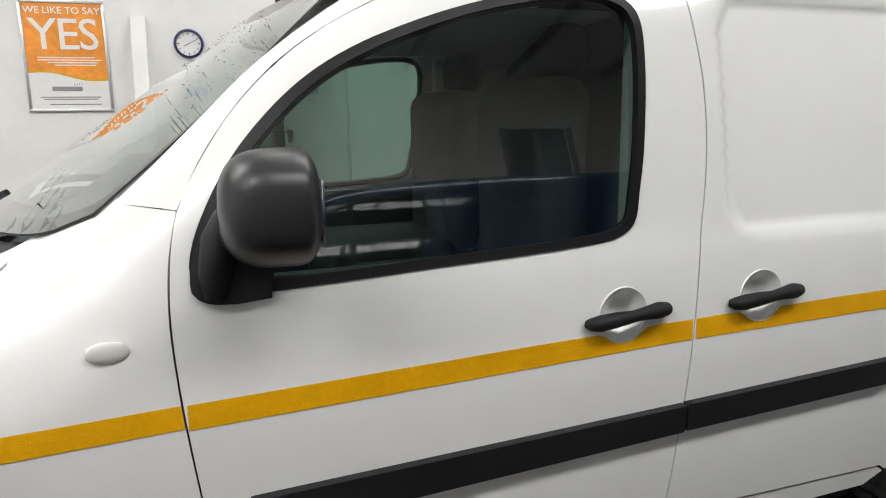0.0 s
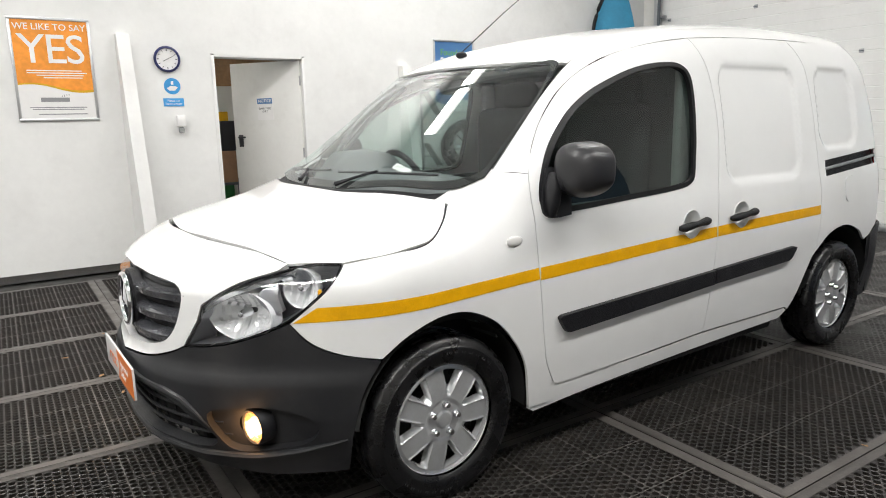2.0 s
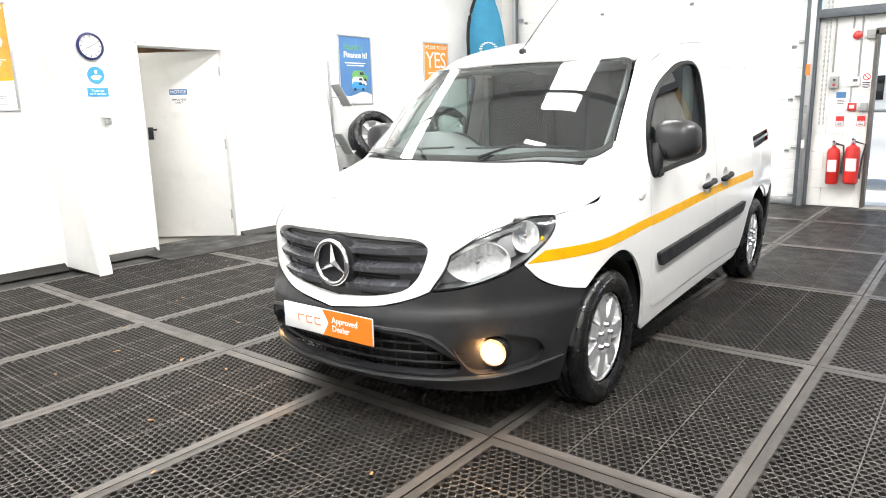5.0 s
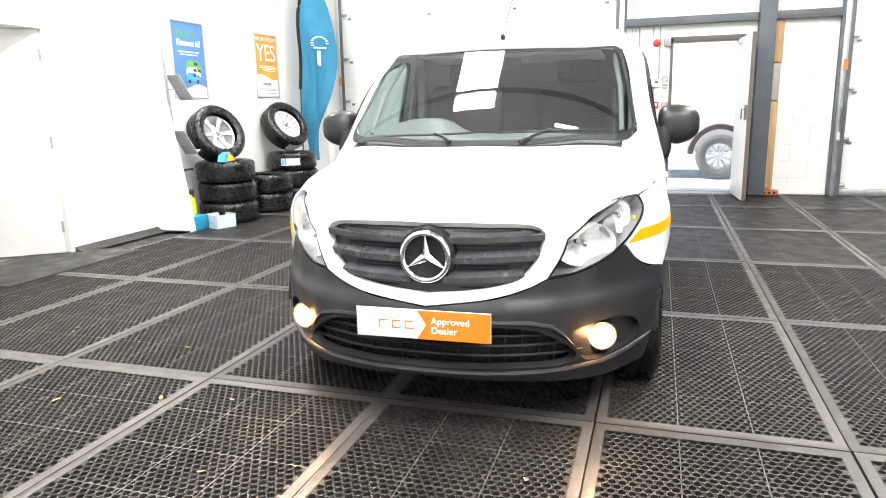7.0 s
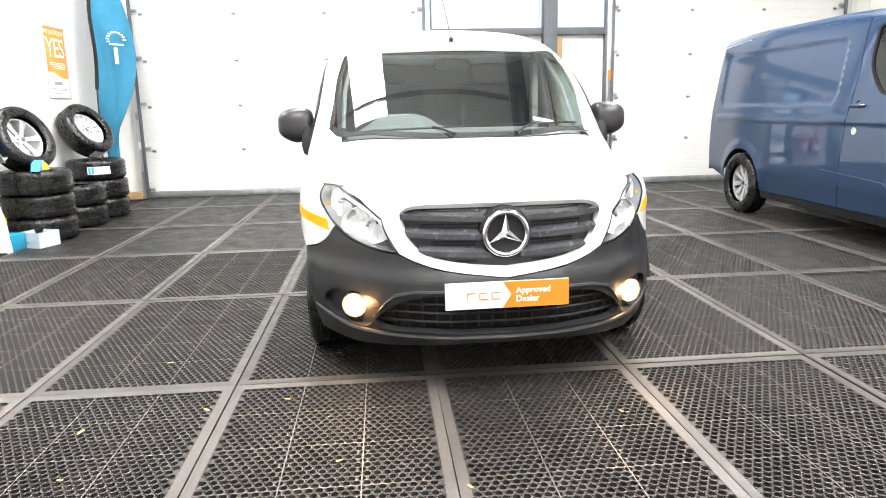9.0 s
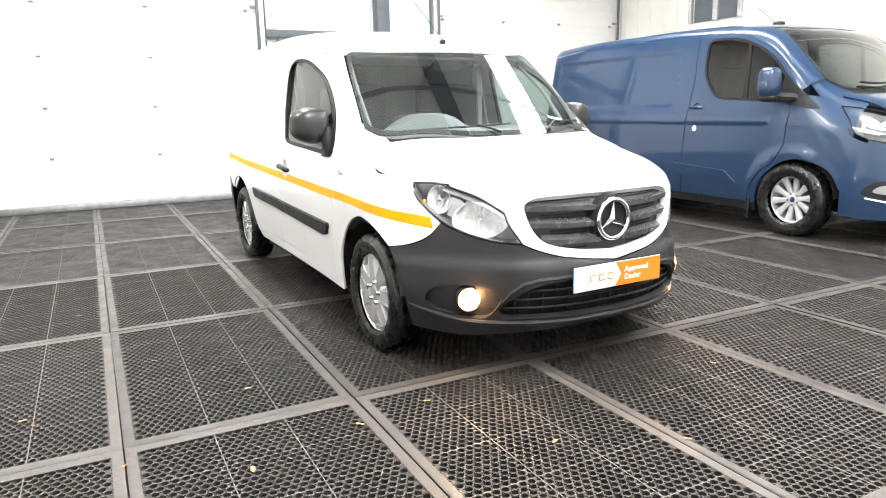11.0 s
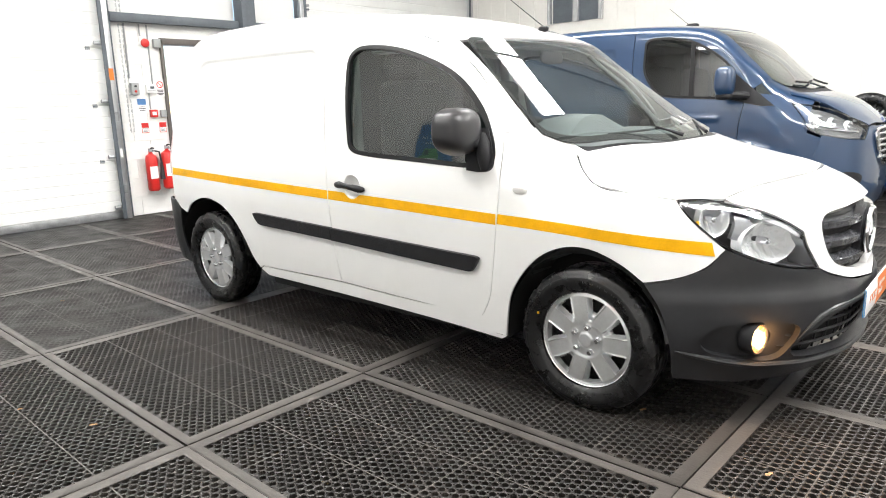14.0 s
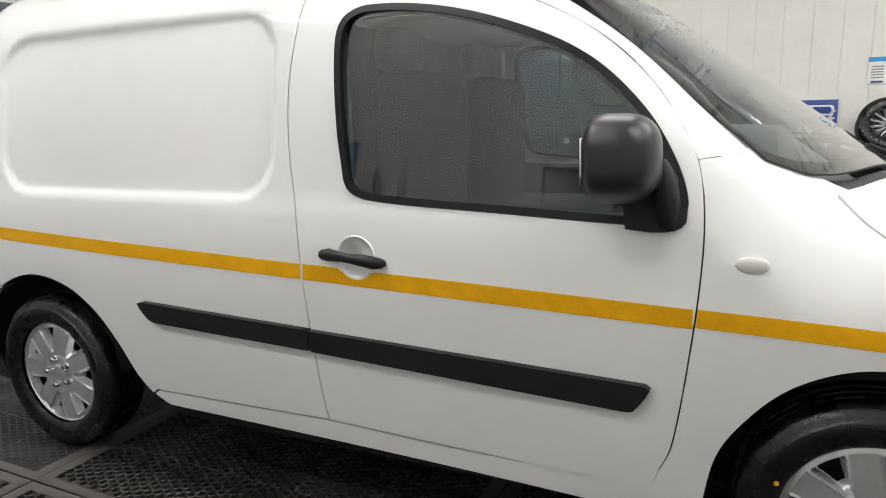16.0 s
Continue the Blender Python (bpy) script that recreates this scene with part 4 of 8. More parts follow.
badge = part("badge_ring", lathe([(0.088 + 0.011 * math.cos(a), 0.011 * math.sin(a)) for a in [2 * math.pi * k / 12 for k in range(13)]], 48, BADGE), CHROME, grille, "chrome ring badge on the grille")
part("badge_back", lathe([(0.0, -0.012), (0.06, -0.012), (0.082, -0.008), (0.108, -0.016), (0.112, -0.05)], 40, BADGE), BLACK_PLASTIC, grille)
bm = bmesh.new()
for k in range(3):
    a = radians(90 + 120 * k)
    tip = bm.verts.new((0.083 * math.cos(a), 0.083 * math.sin(a), 0.0))
    l, r = (bm.verts.new((0.019 * math.cos(a + s), 0.019 * math.sin(a + s), -0.004)) for s in (1.05, -1.05))
    mid = bm.verts.new((0.0, 0.0, 0.010))
    bm.faces.new((tip, l, mid))
    bm.faces.new((tip, mid, r))
bmesh.ops.remove_doubles(bm, verts=bm.verts, dist=1e-5)
bmesh.ops.transform(bm, matrix=BADGE, verts=bm.verts)
part("badge_arms", bm, CHROME, grille, angle=5)
# head lamps
for sd in (1, -1):
    lamp = panel("head_lamp", S, "front", LAMP, LAMP_GLASS, van, sd, lift=0.002, thick=0, step=0.03, label="clear head lamp with chrome reflectors")
    lamp.visible_shadow = False
    panel("lamp_housing", S, "front", LAMP, LAMP_DARK, lamp, sd, lift=-0.125, thick=0, step=0.03, gap=0.002)
    panel("lamp_rim", S, "front", LAMP, GLOSS_BLACK, lamp, sd, holes=[[tuple(q) for q in inset(dense(LAMP, 0.02), 0.006)]], lift=-0.001, thick=0.008, step=0.02, gap=0.001)
    panel("lamp_wall", S, "front", LAMP, LAMP_SILVER, lamp, sd, holes=[[tuple(q) for q in inset(dense(LAMP, 0.02), 0.004)]], lift=-0.010, thick=0.112, step=0.02, gap=0.001)
    panel("lamp_bezel", S, "front", [(*B(-0.52, 0.655, 0.725), 1), B(-0.545, 0.61, 0.78), (*B(-0.53, 0.625, 0.815), 1), (*B(-0.49, 0.65, 0.825), 1), B(-0.50, 0.665, 0.78), (*B(-0.50, 0.685, 0.735), 1)], LAMP_SILVER, lamp, sd, lift=-0.022, thick=0.03, gap=0, step=0.03)
    panel("lamp_brow", S, "front", [(*B(-0.695, 0.495, 0.735), 1), B(-0.60, 0.57, 0.806), (*B(-0.44, 0.675, 0.862), 1), (*B(-0.45, 0.675, 0.850), 1), B(-0.60, 0.573, 0.790), (*B(-0.70, 0.49, 0.718), 1)], CHROME, lamp, sd, lift=-0.010, thick=0.02, gap=0, step=0.03)
    for y, z, x, r, out, wide, tall in ((0.566, 0.716, -0.622, 0.100, 40, 1.22, 0.80), (0.682, 0.800, -0.462, 0.052, 58, 1.0, 1.15)):
        m = look((x + 0.038, sd * (y - 0.012), z), (x - 1, sd * (y + math.tan(radians(out - 8))), z))
        prof = [(0.012, 0.052)] + [(r * q, 0.054 - 0.064 * q * q) for q in (0.22, 0.32, 0.42, 0.52, 0.62, 0.72, 0.82, 0.91, 1.0)] + [(r + 0.004, -0.014), (r + 0.006, 0.03)]
        bowl = lathe(prof, 72, None)
        for v in bowl.verts:
            v.co = Vector((v.co.x * wide, v.co.y * tall, v.co.z + 0.011 * abs(math.sin(v.co.x * 170)) * (1 if v.co.z > -0.008 else 0)))
        bmesh.ops.transform(bowl, matrix=m, verts=bowl.verts)
        part("reflector", bowl, LAMP_BRIGHT, lamp, angle=14)
        part("bulb_shade", lathe([(0.0, -0.010), (0.009, -0.008), (0.014, 0.0), (0.015, 0.04)], 18, m), CHROME, lamp)
        part("bulb", lathe([(0.0, -0.016), (0.004, -0.015), (0.006, -0.009), (0.006, 0.03)], 12, m), SILVER, lamp)
    ind = seam(S, "front", [B(-0.40, 0.745, 0.80)], sd, -0.03)[0] * np.array([1, 1, 1])
    part("indicator_bulb", blob(ind[0], sd * abs(ind[1]), ind[2], 0.007, 0.007, 0.010, 0.9, 8), AMBER, lamp)
# bumper
LOWER = [(0, 0.452), B(-0.85, 0.24, 0.446), B(-0.80, 0.38, 0.430), B(-0.765, 0.455, 0.398), B(-0.70, 0.545, 0.320), B(-0.72, 0.535, 0.288), B(-0.80, 0.30, 0.282), (0, 0.276)]
FOG = [B(-0.70, 0.52, 0.40), B(-0.64, 0.605, 0.427), B(-0.55, 0.69, 0.428), B(-0.47, 0.75, 0.400), B(-0.44, 0.77, 0.355), B(-0.47, 0.755, 0.315), B(-0.55, 0.68, 0.292), B(-0.64, 0.60, 0.278), B(-0.675, 0.565, 0.300)]
BUMPER = [(0, 0.513, 1), B(-0.81, 0.25, 0.545), B(-0.765, 0.37, 0.579), (*B(-0.740, 0.435, 0.609), 1), B(-0.66, 0.55, 0.625), B(-0.573, 0.638, 0.658), (*B(-0.488, 0.705, 0.700), 1), B(-0.437, 0.745, 0.634), B(-0.36, 0.797, 0.594), (*B(-0.245, 0.85, 0.569), 1), B(-0.305, 0.838, 0.475), B(-0.338, 0.825, 0.355), (*B(-0.352, 0.80, 0.20), 1), B(-0.55, 0.65, 0.185), B(-0.69, 0.44, 0.205), B(-0.78, 0.2, 0.222), (0, 0.226)]
bumper = panel("front_bumper", S, "front", both_u(BUMPER), GREY_PLASTIC, van, holes=[both_u(LOWER), FOG, [(-q[0], *q[1:]) for q in FOG]], step=0.025, thick=0.035, label="dark grey grained plastic front bumper")
panel("lower_grille_back", S, "front", both_u(LOWER), MATT_BLACK, bumper, lift=-0.06, thick=0, gap=-0.006)
for k, z in enumerate((0.402, 0.360, 0.318)):
    wide = (0.47, 0.52, 0.54)[k]
    line = seam(S, "front", [(0.9 * math.atan2(wide * j / 12, 0.92 - 0.2 * (wide * j / 12 / 0.54) ** 2), z) for j in range(-12, 13)], 1, -0.03)
    part("lower_grille_bar", tube(line.tolist(), 0.006, 6), BLACK_PLASTIC, bumper)
for k in range(-9, 10):
    u = 0.9 * math.atan2(0.056 * k, 0.92 - 0.2 * (0.056 * k / 0.54) ** 2)
    top = 0.445 - max(0, abs(k) - 6) * 0.018
    part("lower_grille_bar", tube(seam(S, "front", [(u, top), (u, 0.36), (u, 0.285)], 1, -0.038).tolist(), 0.005, 5), BLACK_PLASTIC, bumper)
trim = [(-0.95, 0.318), (-0.90, 0.306), (-0.80, 0.284), (-0.72, 0.270), (-0.66, 0.262)] + [(u / 10, 0.262 - 0.004 * math.cos(u * 0.2)) for u in range(-6, 7)] + [(0.66, 0.262), (0.72, 0.270), (0.80, 0.284), (0.90, 0.306), (0.95, 0.318)]
part("bumper_lip", tube(seam(S, "front", trim, 1, 0.004).tolist(), [min(0.012, 0.003 + 0.004 * min(k, len(trim) - 1 - k)) for k in range(len(trim))], 8), GREY_PLASTIC, bumper)
half_brow = [(0.522, 0.356), (0.50, 0.381), (0.478, 0.405), (0.435, 0.438), (0.36, 0.456), (0.2, 0.463)]
brow = [(-u, z) for u, z in half_brow] + [(0, 0.466)] + half_brow[::-1]
part("grille_brow", tube(seam(S, "front", brow, 1, 0.002).tolist(), [min(0.011, 0.002 + 0.003 * min(k, len(brow) - 1 - k)) for k in range(len(brow))], 8), GREY_PLASTIC, bumper)
for sd in (1, -1):
    fu, fz = B(-0.615, 0.65, 0.362)
    seat_hole = [(fu + 0.062 * math.cos(2 * math.pi * k / 24), fz + 0.054 * math.sin(2 * math.pi * k / 24)) for k in range(24)]
    panel("fog_recess", S, "front", FOG, GREY_PLASTIC, bumper, sd, holes=[seat_hole], lift=-0.027, thick=0, gap=-0.006, step=0.03)
    c = seam(S, "front", [B(-0.615, 0.65, 0.362)], sd, -0.016)[0]
    m = look(c, c + np.array([-1.0, sd * 0.24, 0.0]))
    fog = part("fog_lamp", lathe([(0.0, 0.032), (0.022, 0.028), (0.040, 0.014), (0.052, -0.006)], 28, m), FOG_BOWL, bumper, "lit warm fog lamp")
    part("fog_bulb", blob(0, 0, 0.004, 0.030, 0.030, 0.016, 1.0, 10), FOG_GLOW, fog, m=m)
    lens = part("fog_lens", lathe([(0.0, -0.022), (0.027, -0.019), (0.044, -0.012), (0.052, -0.006)], 28, m), LAMP_GLASS, fog)
    lens.visible_shadow = False
    glow = new("fog_bulb_lamp", bpy.data.lights.new("fog_bulb_lamp", "POINT"))
    glow.data.energy, glow.data.color, glow.data.shadow_soft_size = 1.8, (1.0, 0.52, 0.20), 0.015
    glow.matrix_world = van.matrix_basis @ m @ pose(0, 0, -0.044)
    beam = new("fog_beam_lamp", bpy.data.lights.new("fog_beam_lamp", "SPOT"))
    beam.data.energy, beam.data.color, beam.data.shadow_soft_size = 8.0, (1.0, 0.70, 0.44), 0.06
    beam.data.spot_size, beam.data.spot_blend = radians(125), 1.0
    beam.matrix_world = van.matrix_basis @ m @ pose(0, 0, -0.046, -12)
    part("fog_rim", lathe([(0.052, -0.006), (0.055, -0.012), (0.059, -0.004), (0.059, 0.04)], 28, m), BLACK_PLASTIC, fog)
# plate board
board = part("plate_board", box(-0.872, 0.004, 0.452, 0.008, 0.515, 0.112, 0.002), PLATE_WHITE, van, "white and orange dealer plate board")
FACE = pose(-0.8765, 0.004, 0.452, 90, 0, -90)
bm = prism([(-0.02, 0.055), (0.2565, 0.055), (0.2565, -0.055), (-0.02, -0.055), (0.015, 0.0)], 0.0008, FACE)
part("orange_field", bm, PLATE_ORANGE, board)
part("words", lettering("Approved\nDealer", 0.036, 0.0006, "LEFT", bold=0.0006), PLATE_WHITE, board, m=FACE @ pose(0.034, -0.002, 0.001))
bm = bmesh.new()
for x0 in (-0.150, -0.100, -0.050):
    box(x0, 0.011, 0.001, 0.034, 0.0045, 0.0012, bm=bm)
    box(x0 - 0.0155, -0.003, 0.001, 0.004, 0.030, 0.0012, bm=bm)
box(-0.100, -0.016, 0.001, 0.034, 0.0045, 0.0012, bm=bm)
box(-0.050, -0.016, 0.001, 0.034, 0.0045, 0.0012, bm=bm)
part("maker_mark", bm, PLATE_ORANGE, board, m=FACE)
part("blue_edge", box(-0.872, 0.2585, 0.452, 0.0075, 0.006, 0.110), SIGN_BLUE, board)

# wheels
def tyre_mesh(r, rim, width):
    h = width / 2
    prof = [(rim - 0.004, -h * 0.8), (rim + 0.012, -h * 0.92), ((r + rim) / 2, -h), (r - 0.022, -h * 0.93), (r - 0.006, -h * 0.80), (r, -h * 0.62)]
    for g in (-0.36, 0.0, 0.36):
        prof += [(r, h * (g - 0.07)), (r - 0.008, h * (g - 0.06)), (r - 0.008, h * (g + 0.06)), (r, h * (g + 0.07))]
    prof += [(r, h * 0.62), (r - 0.006, h * 0.80), (r - 0.012, h * 0.86), (r - 0.024, h * 0.93), (r - 0.034, h * 0.975), ((r + rim) / 2 + 0.012, h), ((r + rim) / 2 + 0.008, h + 0.0015), ((r + rim) / 2 - 0.01, h), (rim + 0.018, h * 0.95), (rim + 0.010, h * 0.93), (rim - 0.004, h * 0.80)]
    return lathe(prof, 64)


def cover_mesh(r, n=7):
    """A wheel cover with n tapering windows between broad flat spokes."""
    bm = bmesh.new()
    per, radii = 40, [0, 0.015, 0.024, 0.028, 0.032, 0.036, 0.045, 0.055, 0.062, 0.068, 0.074, 0.080, 0.084, 0.088, 0.092, 0.096, 0.102, 0.110, 0.118, 0.126, 0.134, 0.142, 0.150, 0.156, 0.162, 0.168, 0.172, 0.175, 0.178, 0.182, 0.186, 0.190, 0.194, 0.197, 0.200]
    steps = n * per
    rows = []
    for q in radii:
        rr = q * r / 0.2
        row = []
        for k in range(steps):
            f = (k % per) / per - 0.5
            half = 0.085 + 0.16 * min(max((q - 0.08) / 0.09, 0), 1)
            e = ease(half - abs(f), 0, 0.035) * ease(q, 0.082, 0.105) * (1 - ease(q, 0.172, 0.178))
            lip = ease(half + 0.055 - abs(f), 0, 0.02) * (1 - ease(half + 0.03 - abs(f), 0, 0.025)) * ease(q, 0.09, 0.105) * (1 - ease(q, 0.178, 0.182))
            h = 0.022 - 0.008 * (q / 0.2) ** 2 - 0.005 * (1 - ease(q, 0.066, 0.074)) - 0.026 * e + 0.0045 * lip - 0.004 * ease(q, 0.182, 0.187) - 0.008 * ease(q, 0.192, 0.2) + 0.006 * (1 - ease(q, 0.026, 0.033))
            a = 2 * math.pi * (k + 0.5) / steps
            row.append(bm.verts.new((rr * math.cos(a), rr * math.sin(a), float(h))) if q else None)
        rows.append(row)
    mid = bm.verts.new((0, 0, 0.0235))
    for k in range(steps):
        bm.faces.new((mid, rows[1][k], rows[1][(k + 1) % steps]))
    for i in range(1, len(radii) - 1):
        for k in range(steps):
            f = abs(((k + 0.5) % per) / per - 0.5)
            q = (radii[i] + radii[i + 1]) / 2
            if 0.116 < q < 0.171 and f < 0.085 + 0.115 * (q - 0.116) / 0.055:
                continue
            bm.faces.new((rows[i][k], rows[i + 1][k], rows[i + 1][(k + 1) % steps], rows[i][(k + 1) % steps]))
    return bm


def as_mesh(name, bm, mat, angle=35):
    me = bpy.data.meshes.new(name)
    bm.to_mesh(me)
    bm.free()
    me.polygons.foreach_set("use_smooth", [True] * len(me.polygons))
    me.set_sharp_from_angle(angle=radians(angle))
    me.materials.append(mat)
    return me


COVER = as_mesh("wheel_cover", cover_mesh(0.202), SILVER, 50)
TYRE = as_mesh("tyre", tyre_mesh(0.300, 0.205, 0.19), RUBBER)
bm = lathe([(0.0, 0.0), (0.06, 0.004), (0.12, -0.012), (0.15, -0.004), (0.196, -0.01), (0.202, 0.03), (0.207, 0.035), (0.207, -0.09), (0.15, -0.09)], 40)
STEEL_DISC = as_mesh("steel_disc", bm, BARE_STEEL)
COVER_RIM = as_mesh("cover_rim", lathe([(0.1935, 0.009), (0.1955, 0.0155), (0.1985, 0.0175), (0.2015, 0.0155), (0.2035, 0.010), (0.2035, 0.0)], 72), LIGHT_ALLOY)
BOLT = as_mesh("wheel_bolt", lathe([(0.0, 0.010), (0.009, 0.009), (0.0125, 0.004), (0.013, -0.006), (0.017, -0.012)], 12), CHROME)
bm = bmesh.new()
for k in range(14):
    a = 2 * math.pi * (k + 0.5) / 14
    bmesh.ops.create_circle(bm, cap_ends=True, segments=12, radius=0.011, matrix=pose(0.157 * math.cos(a), 0.157 * math.sin(a), 0.0015))
HOLES = as_mesh("vent_holes", bm, MATT_BLACK)
def sidewall_print(r, z):
    """Raised marks round the tyre wall, in two arcs."""
    bm = bmesh.new()
    for start in (20, 200):
        for k in range(7):
            a = start + 7.5 * k
            for dx, dy, w, h in ((0, -0.0055, 0.016, 0.003), (0, 0.0055, 0.016, 0.003), (-0.0065 if k % 2 else 0.0065, 0, 0.003, 0.012)):
                box(dx, dy, 0, w, h, 0.0016, bm=bm, m=pose(0, 0, 0, 0, 0, a) @ pose(r, 0, z))
    return bm


WALL_PRINT = as_mesh("sidewall_marks", sidewall_print(0.252, 0.0950), SIDEWALL_PRINT)
for sd in (1, -1):
    for ax, turn in ((0.0, 24), (2.697, 50)):
        m = pose(ax, sd * 0.765, 0.292, 0, 0, 0 if sd > 0 else 180) @ pose(0, 0, 0, -90, 0, 0) @ pose(0, 0, 0, 0, 0, turn)
        wheel = part("wheel", STEEL_DISC, None, van, "steel wheel with silver seven-spoke cover", m)
        part("tyre", TYRE, None, wheel, "black road tyre")
        tagged(part("sidewall_mark", WALL_PRINT, None, wheel), kind="stuff")
        part("wheel_cover", COVER, None, wheel, "silver plastic wheel cover", pose(0, 0, 0.048))
        part("cover_rim", COVER_RIM, None, wheel, "bright rolled edge of the wheel cover", pose(0, 0, 0.048))
        for k in range(5):
            a = radians(72 * k + 20)
            part("wheel_bolt", BOLT, None, wheel, m=pose(0.054 * math.cos(a), 0.054 * math.sin(a), 0.073))
        tagged(part("vent_ring", HOLES, None, wheel, m=pose(0, 0, 0.006)), kind="stuff")
part("balance_dot", lathe([(0.0, 0.001), (0.0055, 0.001), (0.006, -0.001)], 14, pose(0.206, 0.8605, 0.377, -90)), YELLOW, van, "yellow paint dot on the tyre wall")
# underside and cabin
part("underbody", box(1.2, 0, 0.36, 3.6, 1.12, 0.32, 0.03), MATT_BLACK, van, "dark underbody")
part("side_underbody", box(1.26, 0, 0.33, 1.72, 1.62, 0.26, 0.02), MATT_BLACK, van)
part("rear_underbody", box(3.08, 0, 0.42, 0.2, 1.4, 0.3, 0.02), MATT_BLACK, van)
part("front_underbody", box(-0.52, 0, 0.42, 0.40, 0.9, 0.34, 0.05), MATT_BLACK, van)
part("cabin_floor", box(0.9, 0, 0.52, 1.2, 1.5, 0.03), CABIN_GREY, van)
part("bulkhead", box(1.50, 0, 1.06, 0.02, 1.40, 1.10, 0.004), CABIN_GREY, van, "grey load bay bulkhead")
part("headlining", box(1.16, 0, 1.52, 0.62, 1.06, 0.02, 0.008), CABIN_LIGHT, van, "pale headlining")
for sd in (1, -1):
    part("pillar_trim", tube([(0.36, sd * 0.66, 1.10), (0.56, sd * 0.645, 1.31), (0.78, sd * 0.60, 1.49)], 0.013, 8), PILLAR_GREY, van, "pale pillar trim")
    part("belt_pillar_trim", box(1.44, sd * 0.70, 1.2, 0.08, 0.05, 0.62, 0.015), CABIN_LIGHT, van)
    part("door_card", box(0.95, sd * 0.775, 0.78, 0.95, 0.03, 0.40, 0.01), CABIN_GREY, van)
    seat = part("seat_cushion", box(1.06, sd * 0.36, 0.76, 0.50, 0.48, 0.20, 0.06, 3), SEAT_CLOTH, van, "dark grey cloth seat")
    part("seat_back", box(1.32, sd * 0.36, 1.08, 0.14, 0.48, 0.58, 0.06, 3, m=None), SEAT_CLOTH, seat)
    part("head_rest", blob(1.40, sd * 0.36, 1.44, 0.05, 0.13, 0.075, 0.6, 10), SEAT_CLOTH, seat)
bm = bmesh.new()
sec = [(-0.02, 0.98), (0.10, 1.060), (0.24, 1.090), (0.36, 1.095), (0.46, 1.075), (0.52, 1.01), (0.53, 0.86), (0.48, 0.70), (0.40, 0.55), (0.08, 0.60)]
ys = [-0.70, -0.66, -0.5, -0.35, -0.2, -0.08, 0.0, 0.08, 0.14, 0.20, 0.26, 0.31, 0.36, 0.41, 0.46, 0.52, 0.58, 0.64, 0.70]
rows = [[bm.verts.new((x + 0.16 * (abs(y) / 0.7) ** 2 * (1 if x < 0.2 else 0), y, z + (0.085 * math.exp(-(((y - 0.34) / 0.19) ** 4)) * (1 if x > 0.2 else 0.25) if x > 0.05 and z > 1.03 else 0) - 0.035 * (abs(y) / 0.7) ** 4)) for x, z in sec] for y in ys]
for a, b in zip(rows, rows[1:]):
    for k in range(len(sec)):
        bm.faces.new((a[k], a[(k + 1) % len(sec)], b[(k + 1) % len(sec)], b[k]))
bm.faces.new(rows[0])
bm.faces.new(rows[-1][::-1])
bmesh.ops.recalc_face_normals(bm, faces=bm.faces)
part("dashboard", bm, DASH_GREY, van, "dark grey dashboard")
WHEEL_AT = look((0.62, 0.36, 0.99), (1.2, 0.36, 1.25))
steer = part("steering_wheel", lathe([(0.180 + 0.016 * math.cos(a), 0.016 * math.sin(a)) for a in [2 * math.pi * k / 10 for k in range(11)]], 40, WHEEL_AT), BLACK_PLASTIC, van, "black steering wheel")
part("steering_hub", blob(0.62, 0.36, 0.985, 0.05, 0.07, 0.06, 0.8, 8), BLACK_PLASTIC, steer)
for a in (0, 180, 270):
    d = WHEEL_AT.to_3x3() @ Vector((math.cos(radians(a)), math.sin(radians(a)), 0)) * 0.17
    part("steering_spoke", tube([(0.62, 0.36, 0.985), (0.62 + d.x, 0.36 + d.y, 0.985 + d.z)], 0.014, 6), BLACK_PLASTIC, steer)
part("inner_mirror", blob(0.67, 0.0, 1.46, 0.012, 0.11, 0.035, 0.6, 8), BLACK_PLASTIC, van, "black rear-view mirror")

# ---- the hall ----
N, E_, SO, W_, H = ROOM_N, ROOM_E, ROOM_S, ROOM_W, ROOM_H


def structure(name, bm, mat, label, category):
    return whole(name, bm, mat, label, category, kind="structure")


structure("floor", box((W_ + E_) / 2, (SO + N) / 2, -0.07, E_ - W_ + 0.5, N - SO + 0.5, 0.10), CONCRETE, "concrete floor under the rubber mats, darkened so their holes read black", "floor")
# wall with the staff door: x 0.70 to 1.66, 1.99 high
bm = box((W_ + 0.70) / 2, N + 0.1, H / 2, 0.70 - W_, 0.2, H)
box((1.66 + E_) / 2 + 0.1, N + 0.1, H / 2, E_ - 1.66 + 0.2, 0.2, H, bm=bm)
box(1.18, N + 0.1, (1.99 + H) / 2, 0.96, 0.2, H - 1.99, bm=bm)
structure("wall_north", bm, WALL_WHITE, "white painted partition wall with scuffs", "wall")
bm = box((W_ + E_) / 2, SO - 0.1, H / 2, E_ - W_ + 0.4, 0.2, H)
wall_s = structure("wall_south", bm, CLADDING, "off-white ribbed sheet metal wall", "wall")
for k in range(44):
    x = W_ + 0.15 + 0.305 * k
    if not 4.1 < x < 5.2:
        part("sheet_rib", box(x, SO + 0.004, H / 2, 0.018, 0.010, H - 0.01, 0.003, 1), CLADDING, wall_s)
structure("wall_west", box(W_ - 0.1, (SO + N) / 2, H / 2, 0.2, N - SO, H), WALL_WHITE, "white painted end wall", "wall")
